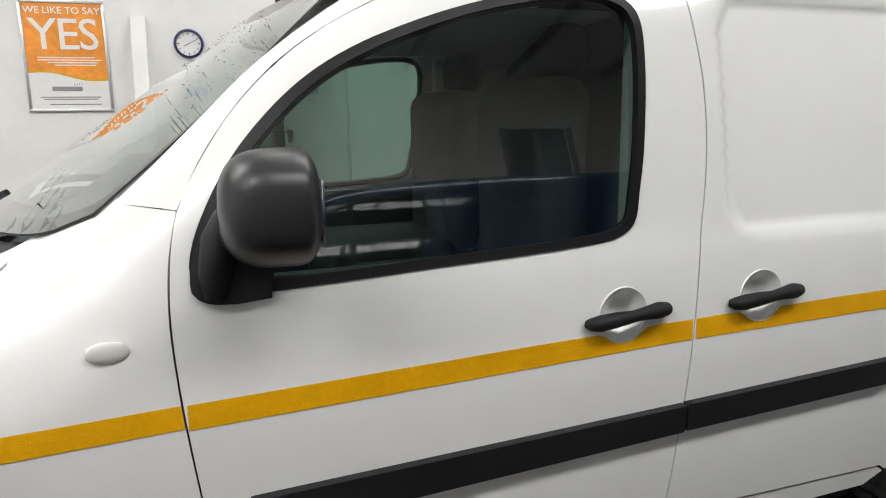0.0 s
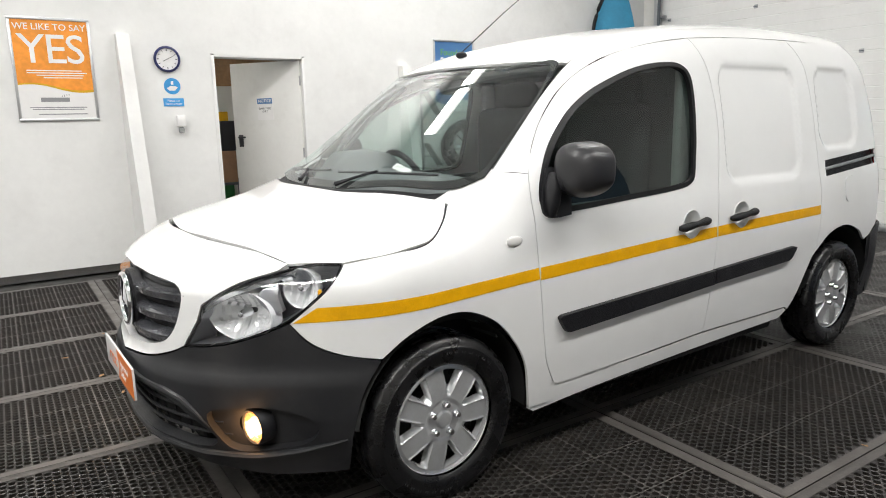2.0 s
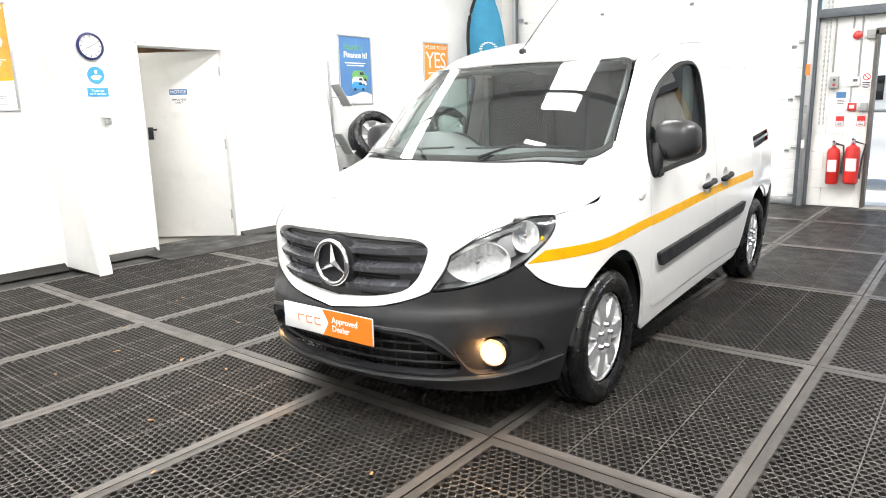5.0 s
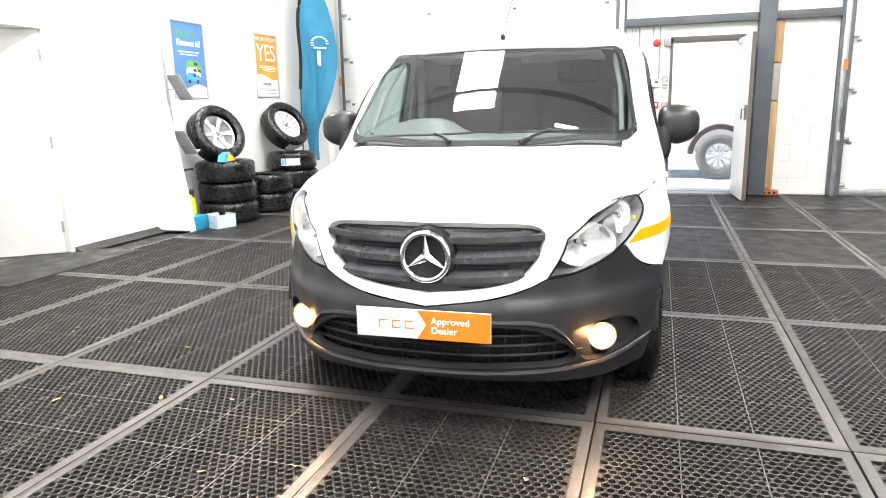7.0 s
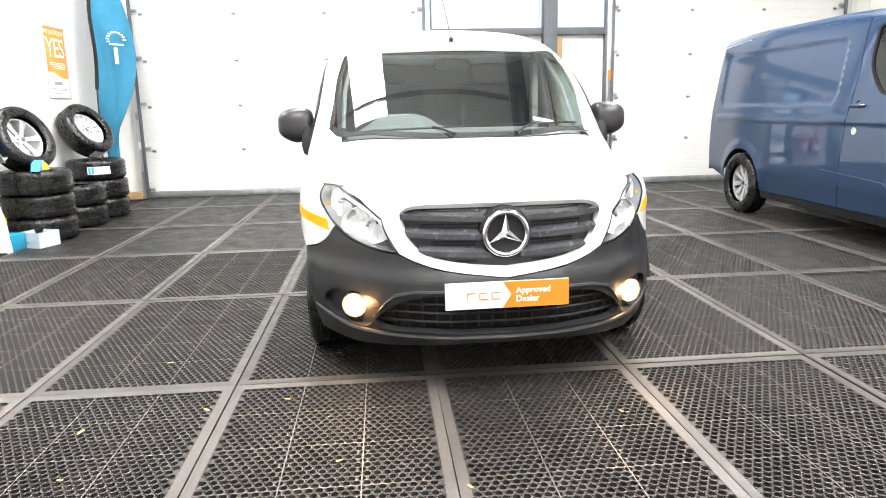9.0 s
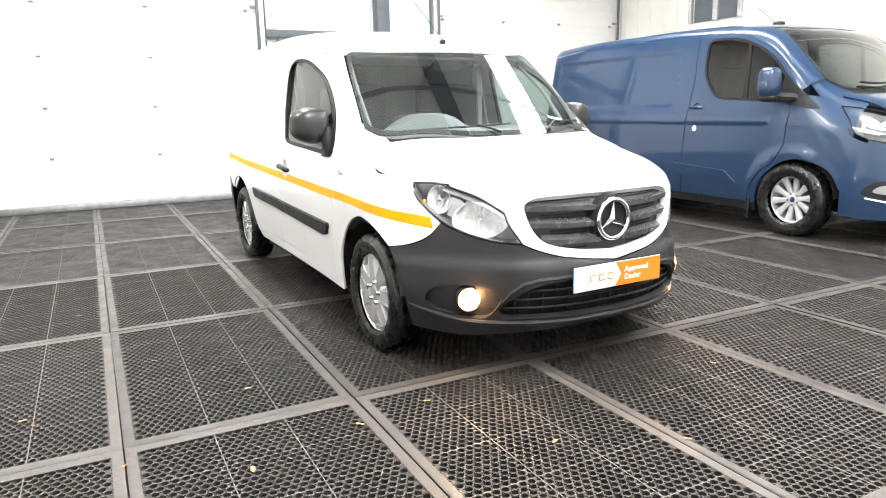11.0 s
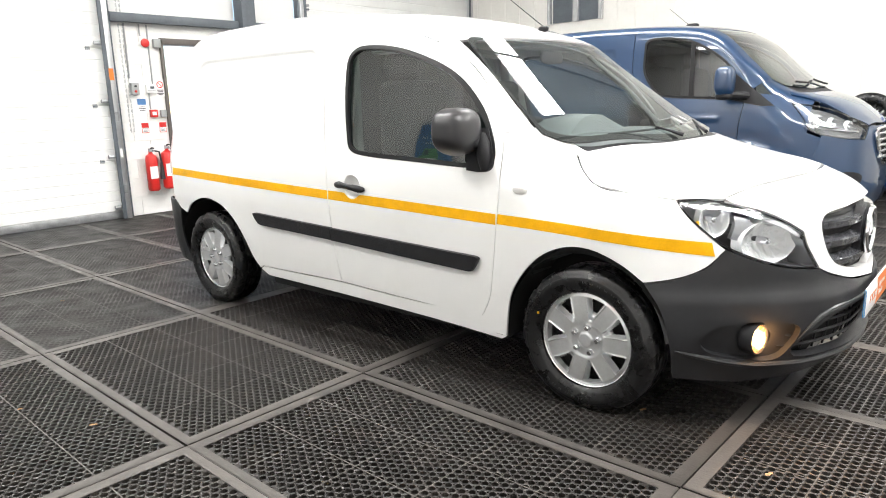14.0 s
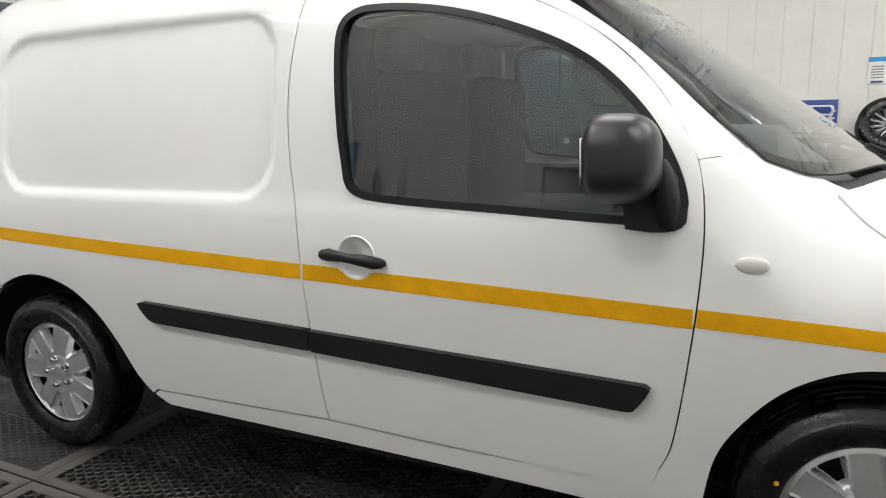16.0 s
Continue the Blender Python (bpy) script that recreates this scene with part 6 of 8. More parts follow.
    for yy, z, x in ((0.755, 0.985, -0.555), (0.675, 0.955, -0.655), (0.575, 0.925, -0.765)):
        m = look((x, sd * yy, z), (x - 1, sd * (yy + 0.2), z))
        part("reflector", lathe([(0.012, 0.04), (0.03, 0.035), (0.052, 0.004), (0.060, -0.004), (0.062, 0.03)], 24, m), LAMP_BRIGHT, lamp)
        part("lamp_eye", blob(x + 0.01, sd * yy, z, 0.020, 0.020, 0.020, 1.0, 8), CHROME, lamp)
    # spot lamp bay in the bumper
    bay = [B(-0.60, 0.87, 0.43), B(-0.66, 0.83, 0.52), B(-0.80, 0.68, 0.54), B(-0.88, 0.55, 0.50), B(-0.87, 0.57, 0.42), B(-0.76, 0.74, 0.39)]
    panel("spot_bay", T, "front", bay, BLACK_PLASTIC, blue, sd, lift=0.004, thick=0.01, gap=0, step=0.05)
    panel("spot_lamp", T, "front", [B(-0.66, 0.82, 0.45), B(-0.70, 0.79, 0.495), B(-0.78, 0.70, 0.50), B(-0.80, 0.68, 0.46), B(-0.74, 0.75, 0.43)], LAMP_SILVER, blue, sd, lift=0.010, thick=0.01, gap=0, step=0.04)
    part("bay_strip", tube(seam(T, "front", [B(-0.62, 0.85, 0.395), B(-0.76, 0.74, 0.36), B(-0.88, 0.56, 0.375)], sd, 0.006).tolist(), 0.009, 6), SILVER, blue)
    part("mud_flap", box(0.42, sd * 0.86, 0.20, 0.02, 0.20, 0.20, 0.006), BLACK_PLASTIC, blue)
    for ax in (-0.04, 2.93):
        part("arch_liner", lathe([(0.10, -0.02), (0.385, 0.0), (0.385, 0.2), (0.375, 0.29)], 22, pose(ax, sd * 0.64, 0.32) @ pose(0, 0, 0, -90 * sd) @ pose(0, 0, 0, 0, 0, -172 if sd > 0 else -8), arc=180), MATT_BLACK, blue)
for sd in (1, -1):
    panel("cowl_side", T, "top", [(-0.50, 0.62, 1), (-0.50, 0.90, 1), (0.12, 0.88, 1), (0.14, 0.70, 1), (-0.12, 0.74, 1), (-0.30, 0.67, 1)], BLUE_PAINT, blue, sd, lift=-0.012, step=0.04)
panel("roof", T, "top", both([(0.37, 0), (0.385, 0.3), (0.43, 0.52), (0.50, 0.662, 1), (0.9, 0.658), (1.2, 0.658), (2.0, 0.653), (3.0, 0.648), (3.68, 0.618, 1), (3.72, 0)]), BLUE_PAINT, blue, step=0.08, gap=0)
B_SCREEN = both([(0.36, 0), (0.375, 0.3), (0.42, 0.52), (0.485, 0.657, 1), (0.40, 0.675), (0.26, 0.70), (0.10, 0.725), (-0.03, 0.75), (-0.13, 0.77, 1), (-0.24, 0.68), (-0.32, 0.45), (-0.35, 0)])
screen = panel("windscreen", T, "top", B_SCREEN, SCREEN_GLASS, blue, step=0.07, lift=-0.003, thick=0, label="clear windscreen")
screen.visible_shadow = False
panel("screen_border", T, "top", B_SCREEN, GLOSS_BLACK, blue, holes=[[tuple(q) for q in inset(dense(B_SCREEN, 0.05), 0.035)]], lift=-0.006, thick=0, step=0.04, gap=0)
panel("scuttle", T, "top", both([(-0.45, 0), (-0.435, 0.45), (-0.43, 0.70, 1), (-0.32, 0.765, 1), (-0.13, 0.80, 1), (-0.235, 0.685), (-0.315, 0.455), (-0.345, 0)]), BLACK_PLASTIC, blue, lift=-0.015, step=0.05)
for y0 in (0.05, -0.55):
    part("wiper", tube(seam(T, "top", [(-0.28, y0), (-0.30, y0 + 0.2), (-0.26, y0 + 0.45)], lift=0.02).tolist(), 0.01, 6), BLACK_PLASTIC, blue)
panel("front_bumper", T, "front", both_u([(0, 0.93), B(-0.93, 0.30, 0.93), B(-0.89, 0.42, 0.93), (*B(-0.885, 0.525, 0.815), 1), B(-0.75, 0.725, 0.833), (*B(-0.60, 0.845, 0.87), 1), B(-0.56, 0.87, 0.70), (*B(-0.45, 0.93, 0.45), 1), (*B(-0.45, 0.92, 0.24), 1), B(-0.70, 0.77, 0.21), (0, 0.21)]), BLUE_PAINT, blue, step=0.05, lift=0.003)
bg = panel("grille", T, "front", both_u([(0, 0.90), B(-0.95, 0.28, 0.895), B(-0.92, 0.36, 0.86), B(-0.95, 0.30, 0.66), B(-0.96, 0.24, 0.60), (0, 0.59)]), GLOSS_BLACK, blue, lift=0.010, step=0.05, thick=0.02, label="dark slatted grille with chrome rim")
for k in range(5):
    z = 0.65 + 0.052 * k
    part("grille_bar", tube(seam(T, "front", [(-0.28, z), (-0.1, z), (0.1, z), (0.28, z)], 1, 0.018).tolist(), 0.012, 6), SILVER, bg)
part("grille_rim", tube(seam(T, "front", [tuple(q) for q in dense(both_u([(0, 0.91), B(-0.95, 0.30, 0.90), B(-0.92, 0.375, 0.86), B(-0.95, 0.31, 0.65), B(-0.96, 0.24, 0.59), (0, 0.58)]), 0.05)], 1, 0.014).tolist(), 0.013, 6, closed=True), CHROME, bg)
panel("rear_doors", T, "back", both_u([(0, 1.86), (0.6, 1.84), (0.76, 1.5), (0.86, 0.9, 1), (0.86, 0.4, 1), (0, 0.4)]), BLUE_PAINT, blue, step=0.09)
aer = seam(T, "top", [(0.95, 0)])[0]
part("roof_aerial", blob(0.95, 0.0, aer[2] + 0.02, 0.07, 0.03, 0.025, 0.7, 8), BLACK_PLASTIC, blue)
part("aerial_rod", tube([(0.99, 0, aer[2] + 0.03), (1.22, 0, aer[2] + 0.22)], 0.003, 5), BLACK_PLASTIC, blue)
part("underbody", box(1.4, 0, 0.38, 4.2, 1.26, 0.34, 0.03), MATT_BLACK, blue)
part("bulkhead", box(1.28, 0, 1.2, 0.02, 1.56, 1.2), CABIN_GREY, blue)
part("dashboard", box(0.08, 0, 1.08, 0.55, 1.6, 0.22, 0.06), CABIN_GREY, blue)
for sd in (1, -1):
    seat = part("seat_back", box(1.08, sd * 0.45, 1.25, 0.16, 0.5, 0.6, 0.06, 3), SEAT_CLOTH, blue)
    part("head_rest", blob(1.14, sd * 0.45, 1.66, 0.05, 0.13, 0.09, 0.6, 8), SEAT_CLOTH, seat)
part("steering_wheel", lathe([(0.18 + 0.016 * math.cos(a), 0.016 * math.sin(a)) for a in [2 * math.pi * k / 8 for k in range(9)]], 28, look((0.44, 0.45, 1.25), (1.2, 0.45, 1.7))), BLACK_PLASTIC, blue)


def alloy_mesh(r, spokes=10):
    bm = bmesh.new()
    lathe([(r, 0.03), (r - 0.008, 0.042), (r - 0.020, 0.036), (r - 0.026, 0.0), (r - 0.03, -0.12)], 48, bm=bm)
    lathe([(0.0, 0.030), (0.03, 0.030), (0.045, 0.024), (0.065, 0.022), (0.075, 0.0)], 32, bm=bm)
    for k in range(spokes):
        a = 2 * math.pi * k / spokes
        q = []
        for rr, w, h in ((0.045, 0.020, 0.022), (r * 0.55, 0.022, 0.026), (r - 0.018, 0.034, 0.036)):
            q.append([(rr, -w, h - 0.030), (rr, -w, h - 0.004), (rr, -w * 0.6, h), (rr, w * 0.6, h), (rr, w, h - 0.004), (rr, w, h - 0.030)])
        rows = [[bm.verts.new((x * math.cos(a) - y * math.sin(a), x * math.sin(a) + y * math.cos(a), z)) for x, y, z in row] for row in q]
        for i in range(2):
            for j in range(5):
                bm.faces.new((rows[i][j], rows[i + 1][j], rows[i + 1][j + 1], rows[i][j + 1]))
    bmesh.ops.recalc_face_normals(bm, faces=bm.faces)
    return bm


BIG_TYRE = as_mesh("tyre", tyre_mesh(0.335, 0.215, 0.215), RUBBER)
ALLOY_RIM = as_mesh("rim", alloy_mesh(0.218), ALLOY)
BRAKE = as_mesh("brake_disc", lathe([(0.05, -0.03), (0.14, -0.03), (0.15, -0.04), (0.212, -0.10), (0.212, -0.12)], 32), DARK_STEEL)
for sd in (1, -1):
    for ax in (0.0, 2.93):
        m = pose(ax, sd * 0.865, 0.322, 0, 0, 0 if sd > 0 else 180) @ pose(0, 0, 0, -90, 0, 0) @ pose(0, 0, 0, 0, 0, 9)
        wheel = part("wheel", ALLOY_RIM, None, blue, "silver ten-spoke alloy wheel", m)
        part("tyre", BIG_TYRE, None, wheel)
        part("brake_disc", BRAKE, None, wheel)
        part("hub_cap", lathe([(0.0, 0.036), (0.018, 0.035), (0.026, 0.030)], 16), NAVY_PLASTIC, wheel)
        for k in range(5):
            a = radians(72 * k)
            part("wheel_nut", BOLT, None, wheel, m=pose(0.052 * math.cos(a), 0.052 * math.sin(a), 0.018))

# ---- outside the personnel door ----
whole("ground", box(107.1, -1.5, -0.06, 200, 300, 0.08), BACKDROP_WHITE, "pale sunlit tarmac yard", "ground", kind="structure")
pickup = thing("parked_pickup", "silver pickup parked in the bright yard", "pickup", pose(9.75, -1.78, 0))
bm = bmesh.new()
sec = [(-0.78, 0.42), (-0.84, 0.55), (-0.85, 0.80), (-0.80, 1.02), (-0.76, 1.10), (0.76, 1.10), (0.80, 1.02), (0.85, 0.80), (0.84, 0.55), (0.78, 0.42)]
stations = [(-1.0, 0.92), (-0.9, 1.0), (3.9, 1.0), (4.0, 0.92)]
rows = [[bm.verts.new((x * s, y, 0.75 + (z - 0.75) * s)) for x, z in sec] for y, s in stations]
for a, b in zip(rows, rows[1:]):
    for k in range(len(sec)):
        bm.faces.new((a[k], a[(k + 1) % len(sec)], b[(k + 1) % len(sec)], b[k]))
bm.faces.new(rows[0])
bm.faces.new(rows[-1][::-1])
bmesh.ops.recalc_face_normals(bm, faces=bm.faces)
part("body", bm, material("silver_car_paint", (0.82, 0.82, 0.81), 0.35, 0.1, coat=0.6), pickup)
part("cab", box(0, 1.7, 1.42, 1.4, 1.9, 0.62, 0.14, 3), bpy.data.materials["silver_car_paint"], pickup)
part("side_window", box(-0.702, 1.7, 1.45, 0.01, 1.5, 0.34, 0.004), GLOSS_BLACK, pickup)
part("side_marker", box(-0.855, 0.72, 0.66, 0.02, 0.12, 0.05, 0.006), PLATE_ORANGE, pickup, "orange side marker")
for y in (0.0, 2.95):
    part("arch_flare", lathe([(0.40, 0.0), (0.40, 0.06), (0.47, 0.055), (0.49, 0.0)], 24, pose(-0.82, y, 0.40, 0, -90, 0) @ pose(0, 0, 0, 0, 0, -90), arc=180), material("dark_brown_trim", (0.07, 0.045, 0.035), 0.6, vary=0.1) if "dark_brown_trim" not in bpy.data.materials else bpy.data.materials["dark_brown_trim"], pickup, "brown wheel arch flare")
    m = pose(-0.80, y, 0.36, 0, -90, 0)
    wheel = part("wheel", ALLOY_RIM, None, pickup, m=m)
    # tyres in a paler grey than the vans' rubber
    part("tyre", as_mesh("tyre", tyre_mesh(0.36, 0.215, 0.22), material("grey_tyre_rubber", (0.16, 0.155, 0.15), 0.8, vary=0.1)) if "grey_tyre_rubber" not in bpy.data.materials else as_mesh("tyre", tyre_mesh(0.36, 0.215, 0.22), bpy.data.materials["grey_tyre_rubber"]), None, wheel)

# ---- annex behind the staff door ----
AX0, AX1, AY0, AY1, AH = -0.6, 3.6, N + 0.2, 7.2, 2.9
structure("annex_floor", box((AX0 + AX1) / 2, (AY0 + AY1) / 2 - 0.1, -0.05, AX1 - AX0 + 0.4, AY1 - AY0 + 0.2, 0.06), PALE_CONCRETE, "worn grey concrete floor of the side room", "floor")
structure("annex_ceiling", box((AX0 + AX1) / 2, (AY0 + AY1) / 2, AH + 0.05, AX1 - AX0 + 0.4, AY1 - AY0, 0.1), CEILING, "grey ceiling of the side room", "ceiling")
bm = box((AX0 + AX1) / 2, AY1 + 0.05, AH / 2, AX1 - AX0 + 0.4, 0.1, AH)
structure("annex_wall_north", bm, WALL_WHITE, "white back wall of the side room", "wall")
for nm, x in (("annex_wall_west", AX0 - 0.05), ("annex_wall_east", AX1 + 0.05)):
    structure(nm, box(x, (AY0 + AY1) / 2, AH / 2, 0.1, AY1 - AY0 - 0.01, AH), WALL_WHITE, "white side wall of the side room", "wall")
whole("wall_board", box(2.45, AY1 - 0.015, 2.12, 2.0, 0.03, 0.55, 0.004), PLY, "brown timber board high on the side room wall", "board")
# unseen lamp added to brighten the side room and the staff door leaf
fix = thing("annex_fill_lamp", "unseen strip lamp added to brighten the side room", "ceiling lamp", pose(0.35, 5.6, AH))
part("lamp_body", box(0, 0, -0.03, 1.2, 0.12, 0.05, 0.01), PAPER, fix)
part("diffuser", box(0, 0, -0.07, 1.16, 0.09, 0.03, 0.01), material("lit_diffuser", (1.0, 0.97, 0.92), 0.5, emit=40.0), fix)
cab = thing("yellow_cabinet", "yellow steel cabinet on a green base", "cabinet", pose(1.30, 6.62, 0))
part("cabinet_body", box(0, 0, 1.265, 0.32, 0.28, 0.43, 0.008), YELLOW, cab)
part("base", box(0, 0, 0.52, 0.34, 0.30, 1.04, 0.01), GREEN, cab, "green base cupboard")
part("cabinet_door", box(0, -0.146, 1.265, 0.28, 0.012, 0.38, 0.004), YELLOW, cab)
part("handle", tube([(0.1, -0.160, 1.22), (0.1, -0.165, 1.32)], 0.008, 6), STEEL, cab)
fr = thing("dark_partition_frame", "dark painted partition frame on the back wall", "partition frame", pose(1.27, 7.08, 0))
part("upright", box(0, 0, 1.45, 0.11, 0.08, 2.88, 0.004), DARK_STEEL, fr)
part("rail", box(-0.42, 0, 1.86, 0.72, 0.06, 0.07, 0.004), DARK_STEEL, fr)
rack = thing("storage_rack", "dark steel rack with boxes in the side room", "rack", pose(1.20, 5.85, 0))
for x in (-0.2, 0.2):
    for y in (-0.16, 0.16):
        part("post", box(x, y, 0.32, 0.035, 0.035, 0.64, 0.003), DARK_STEEL, rack)
for z in (0.2, 0.60):
    part("shelf", box(0, 0, z, 0.44, 0.36, 0.03, 0.003), DARK_STEEL, rack)
TAN = material("brown_carton_board", (0.44, 0.26, 0.15), 0.7, vary=0.08)
whole("brown_carton", box(0, 0, 0.19, 0.26, 0.30, 0.38, 0.006), TAN, "plain brown carton on the storage rack", "box", pose(1.17, 5.85, 0.617))
whole("black_case", box(0, 0, 0.18, 0.34, 0.30, 0.36, 0.02), INK, "black tool case on the brown carton", "case", pose(1.22, 5.85, 0.998))
whole("leaning_plank", box(0, 0, 0.85, 0.07, 0.03, 1.7, 0.003, m=pose(1.02, 6.3, 0.0, -8, 4, 0)), TIMBER, "raw timber plank leaning in the side room", "plank")

# ---- staff door ----
staff = tagged(thing("door_4", "white staff door standing half open into the side room", "door"), kind="structure")
for x in (0.715, 1.645):
    part("jamb", box(x, N + 0.1, 0.99, 0.03, 0.21, 1.98, 0.003), WALL_WHITE, staff)
part("head", box(1.18, N + 0.1, 1.978, 0.90, 0.21, 0.03, 0.003), WALL_WHITE, staff)
for x, z, w, h in ((0.70, 1.0, 0.012, 2.0), (1.66, 1.0, 0.012, 2.0), (1.18, 1.996, 0.972, 0.012)):
    part("door_trim", box(x, N - 0.003, z, w, 0.006, h), WALL_WHITE, staff)
D4 = pose(1.632, N + 0.045, 0, 0, 0, 126)
leaf4 = part("door_leaf", box(0.445, 0, 0.985, 0.88, 0.04, 1.95, 0.004), DOOR_WHITE, staff, "scuffed white door leaf", D4)
FACE4 = pose(0, 0.0205, 0, 90, 0, 180)
lock = part("lock_slot", box(-0.80, 1.13, 0.004, 0.055, 0.13, 0.008, 0.002), INK, leaf4, "black lock plate", FACE4)
part("lever", tube([(-0.80, 1.17, 0.0), (-0.80, 1.17, 0.05), (-0.71, 1.17, 0.05)], 0.010, 8), INK, leaf4, m=FACE4)
for z in (0.25, 1.0, 1.75):
    part("hinge", tube([(0.004, 0.024, z - 0.05), (0.004, 0.024, z + 0.05)], 0.009, 8), STEEL, leaf4)
notice = thing("notice_sign", "white door notice with a blue heading band", "sign", D4 @ FACE4 @ pose(-0.46, 1.47, 0.0005))
part("plate", box(0, 0, 0.0015, 0.20, 0.235, 0.003), PAPER, notice)
part("band", box(0, 0.083, 0.004, 0.19, 0.058, 0.002), PRINT_BLUE, notice)
part("heading", lettering("NOTICE", 0.045, 0.001, bold=0.0006), PAPER, notice, m=pose(0, 0.083, 0.0060))
part("words", lettering("EMPLOYEES\nONLY", 0.030, 0.001), INK, notice, m=pose(0, -0.012, 0.0040))

# rakers that brace the partition
def raker(name, x0, x1, top, foot):
    r = thing(name, "white boxed raking brace against the wall", "wall brace", group="wall braces")
    bm = prism([(0, 0), (foot, 0), (foot - 0.0, 0.05), (0.09, top), (0, top)], x1 - x0, pose(x0, N - 0.002, 0, 0, 0, 0) @ Matrix(((0, 0, 1, 0), (-1, 0, 0, 0), (0, 1, 0, 0), (0, 0, 0, 1))))
    bmesh.ops.recalc_face_normals(bm, faces=bm.faces)
    part("casing", bm, WALL_WHITE, r, angle=20)
    part("foot_plate", box((x0 + x1) / 2, N - foot / 2 - 0.004, 0.006, x1 - x0 + 0.02, foot - 0.005, 0.012, 0.003), MAT, r)
    return r
raker("raker", -0.14, -0.03, 2.13, 0.60)
raker("raker", 2.79, 2.90, 1.92, 0.40)
# rubber skirting where the mats run up to the wall
for x0, x1 in ((-6.4, -0.16), (-0.02, 0.69), (1.68, 2.78)):
    whole("rubber_skirting", prism([(0, 0), (0.10, 0), (0.03, 0.025), (0.0, 0.05)], x1 - x0, pose(x0, N - 0.002, -0.001) @ Matrix(((0, 0, 1, 0), (-1, 0, 0, 0), (0, 1, 0, 0), (0, 0, 0, 1)))), MAT, "black rubber skirting turned up at the wall", "skirting", kind="structure")
whole("rubber_sheet", box(1.2, 4.12, 0.004, 1.35, 0.85, 0.008, 0.003), CONCRETE, "smooth dark rubber sheet in the staff doorway", "floor sheet", kind="structure")


# ---- posters and signs on the partition ----
def on_north(x, z):
    return pose(x, N - 0.003, z, 90, 0, 0)


def snap_frame(w, h, label, m):
    p = thing("poster", label, "poster", m, "wall posters")
    part("backing", box(0, 0, 0.003, w - 0.012, h - 0.012, 0.006), PAPER, p)
    for b in ring_plate(w, h, 0.022, 0.014, 0.003):
        part("frame_rail", b, ALUMINIUM, p, "silver snap frame rail")
    return p


def wave(w, low, high, left, right, n=24, swell=0.02):
    """A field with a wavy lower edge."""
    lower = [(-w / 2 + w * k / n, left + (right - left) * k / n + swell * math.sin(2 * math.pi * k / n)) for k in range(n + 1)]
    return lower + [(w / 2, high), (-w / 2, high)]


def yes_poster(x, z, w, h):
    p = snap_frame(w, h, "orange and white poster in a silver snap frame", on_north(x, z))
    iw, ih = w - 0.046, h - 0.046
    part("orange_field", prism(wave(iw, 0, ih / 2, -ih * 0.14, -ih * 0.20, swell=0.018), 0.001, pose(0, 0, 0.0064)), ORANGE, p)
    part("wave_band", prism(wave(iw, 0, 0, -ih * 0.155, -ih * 0.225, swell=0.018)[:25] + wave(iw, 0, 0, -ih * 0.14, -ih * 0.20, swell=0.018)[24::-1], 0.001, pose(0, 0, 0.0066)), YELLOW, p)
    k = w / 0.62
    part("words", lettering("WE LIKE TO SAY", 0.074 * k, 0.001, bold=0.0006), PAPER, p, m=pose(0, ih * 0.432, 0.0080))
    part("big_word", lettering("YES", 0.345 * k, 0.001, bold=0.001, space=0.92), PAPER, p, m=pose(0, ih * 0.198, 0.0080))
    part("small_print", bars([(0.02 * r, -0.005 - 0.020 * r, (0.42, 0.46, 0.36, 0.3)[r] * k) for r in range(4)], 0.008), PAPER, p, m=pose(0, 0.0, 0.0078))
    mark = bars([(-0.02 * k, -ih * 0.305, 0.22 * k)], 0.036)
    for q in range(4):
        box(0.035 * k + 0.018 * q, -ih * 0.268 + 0.004 * q, 0.0005, 0.005, 0.016, 0.001, bm=mark)
    part("maker_mark", mark, GREY_PRINT, p, "grey maker's mark", pose(0, 0, 0.0066))
    part("foot_print", bars([(0, -ih * 0.385, 0.44 * k), (0, -ih * 0.405, 0.40 * k), (0.03, -ih * 0.455, 0.38 * k)], 0.008), GREY_PRINT, p, m=pose(0, 0, 0.0066))
    return p


yes_poster(-0.645, 1.81, 0.62, 0.87)
yes_poster(5.16, 1.83, 0.56, 0.83)
fp = snap_frame(0.58, 0.845, "blue finance poster with three printed vans", on_north(3.55, 1.815))
part("blue_field", prism(wave(0.534, 0, 0.399, -0.285, -0.30, swell=-0.03), 0.001, pose(0, 0, 0.0064)), PRINT_BLUE, fp)
part("green_words", lettering("Found it", 0.098, 0.001, bold=0.0015), GREEN_PRINT, fp, m=pose(-0.03, 0.275, 0.0080))
part("white_words", lettering("Finance it?", 0.098, 0.001, bold=0.002), PAPER, fp, m=pose(0.01, 0.180, 0.0080))
part("small_print", bars([(0, 0.085, 0.36), (0, 0.055, 0.30)], 0.012), PAPER, fp, m=pose(0, 0, 0.0078))


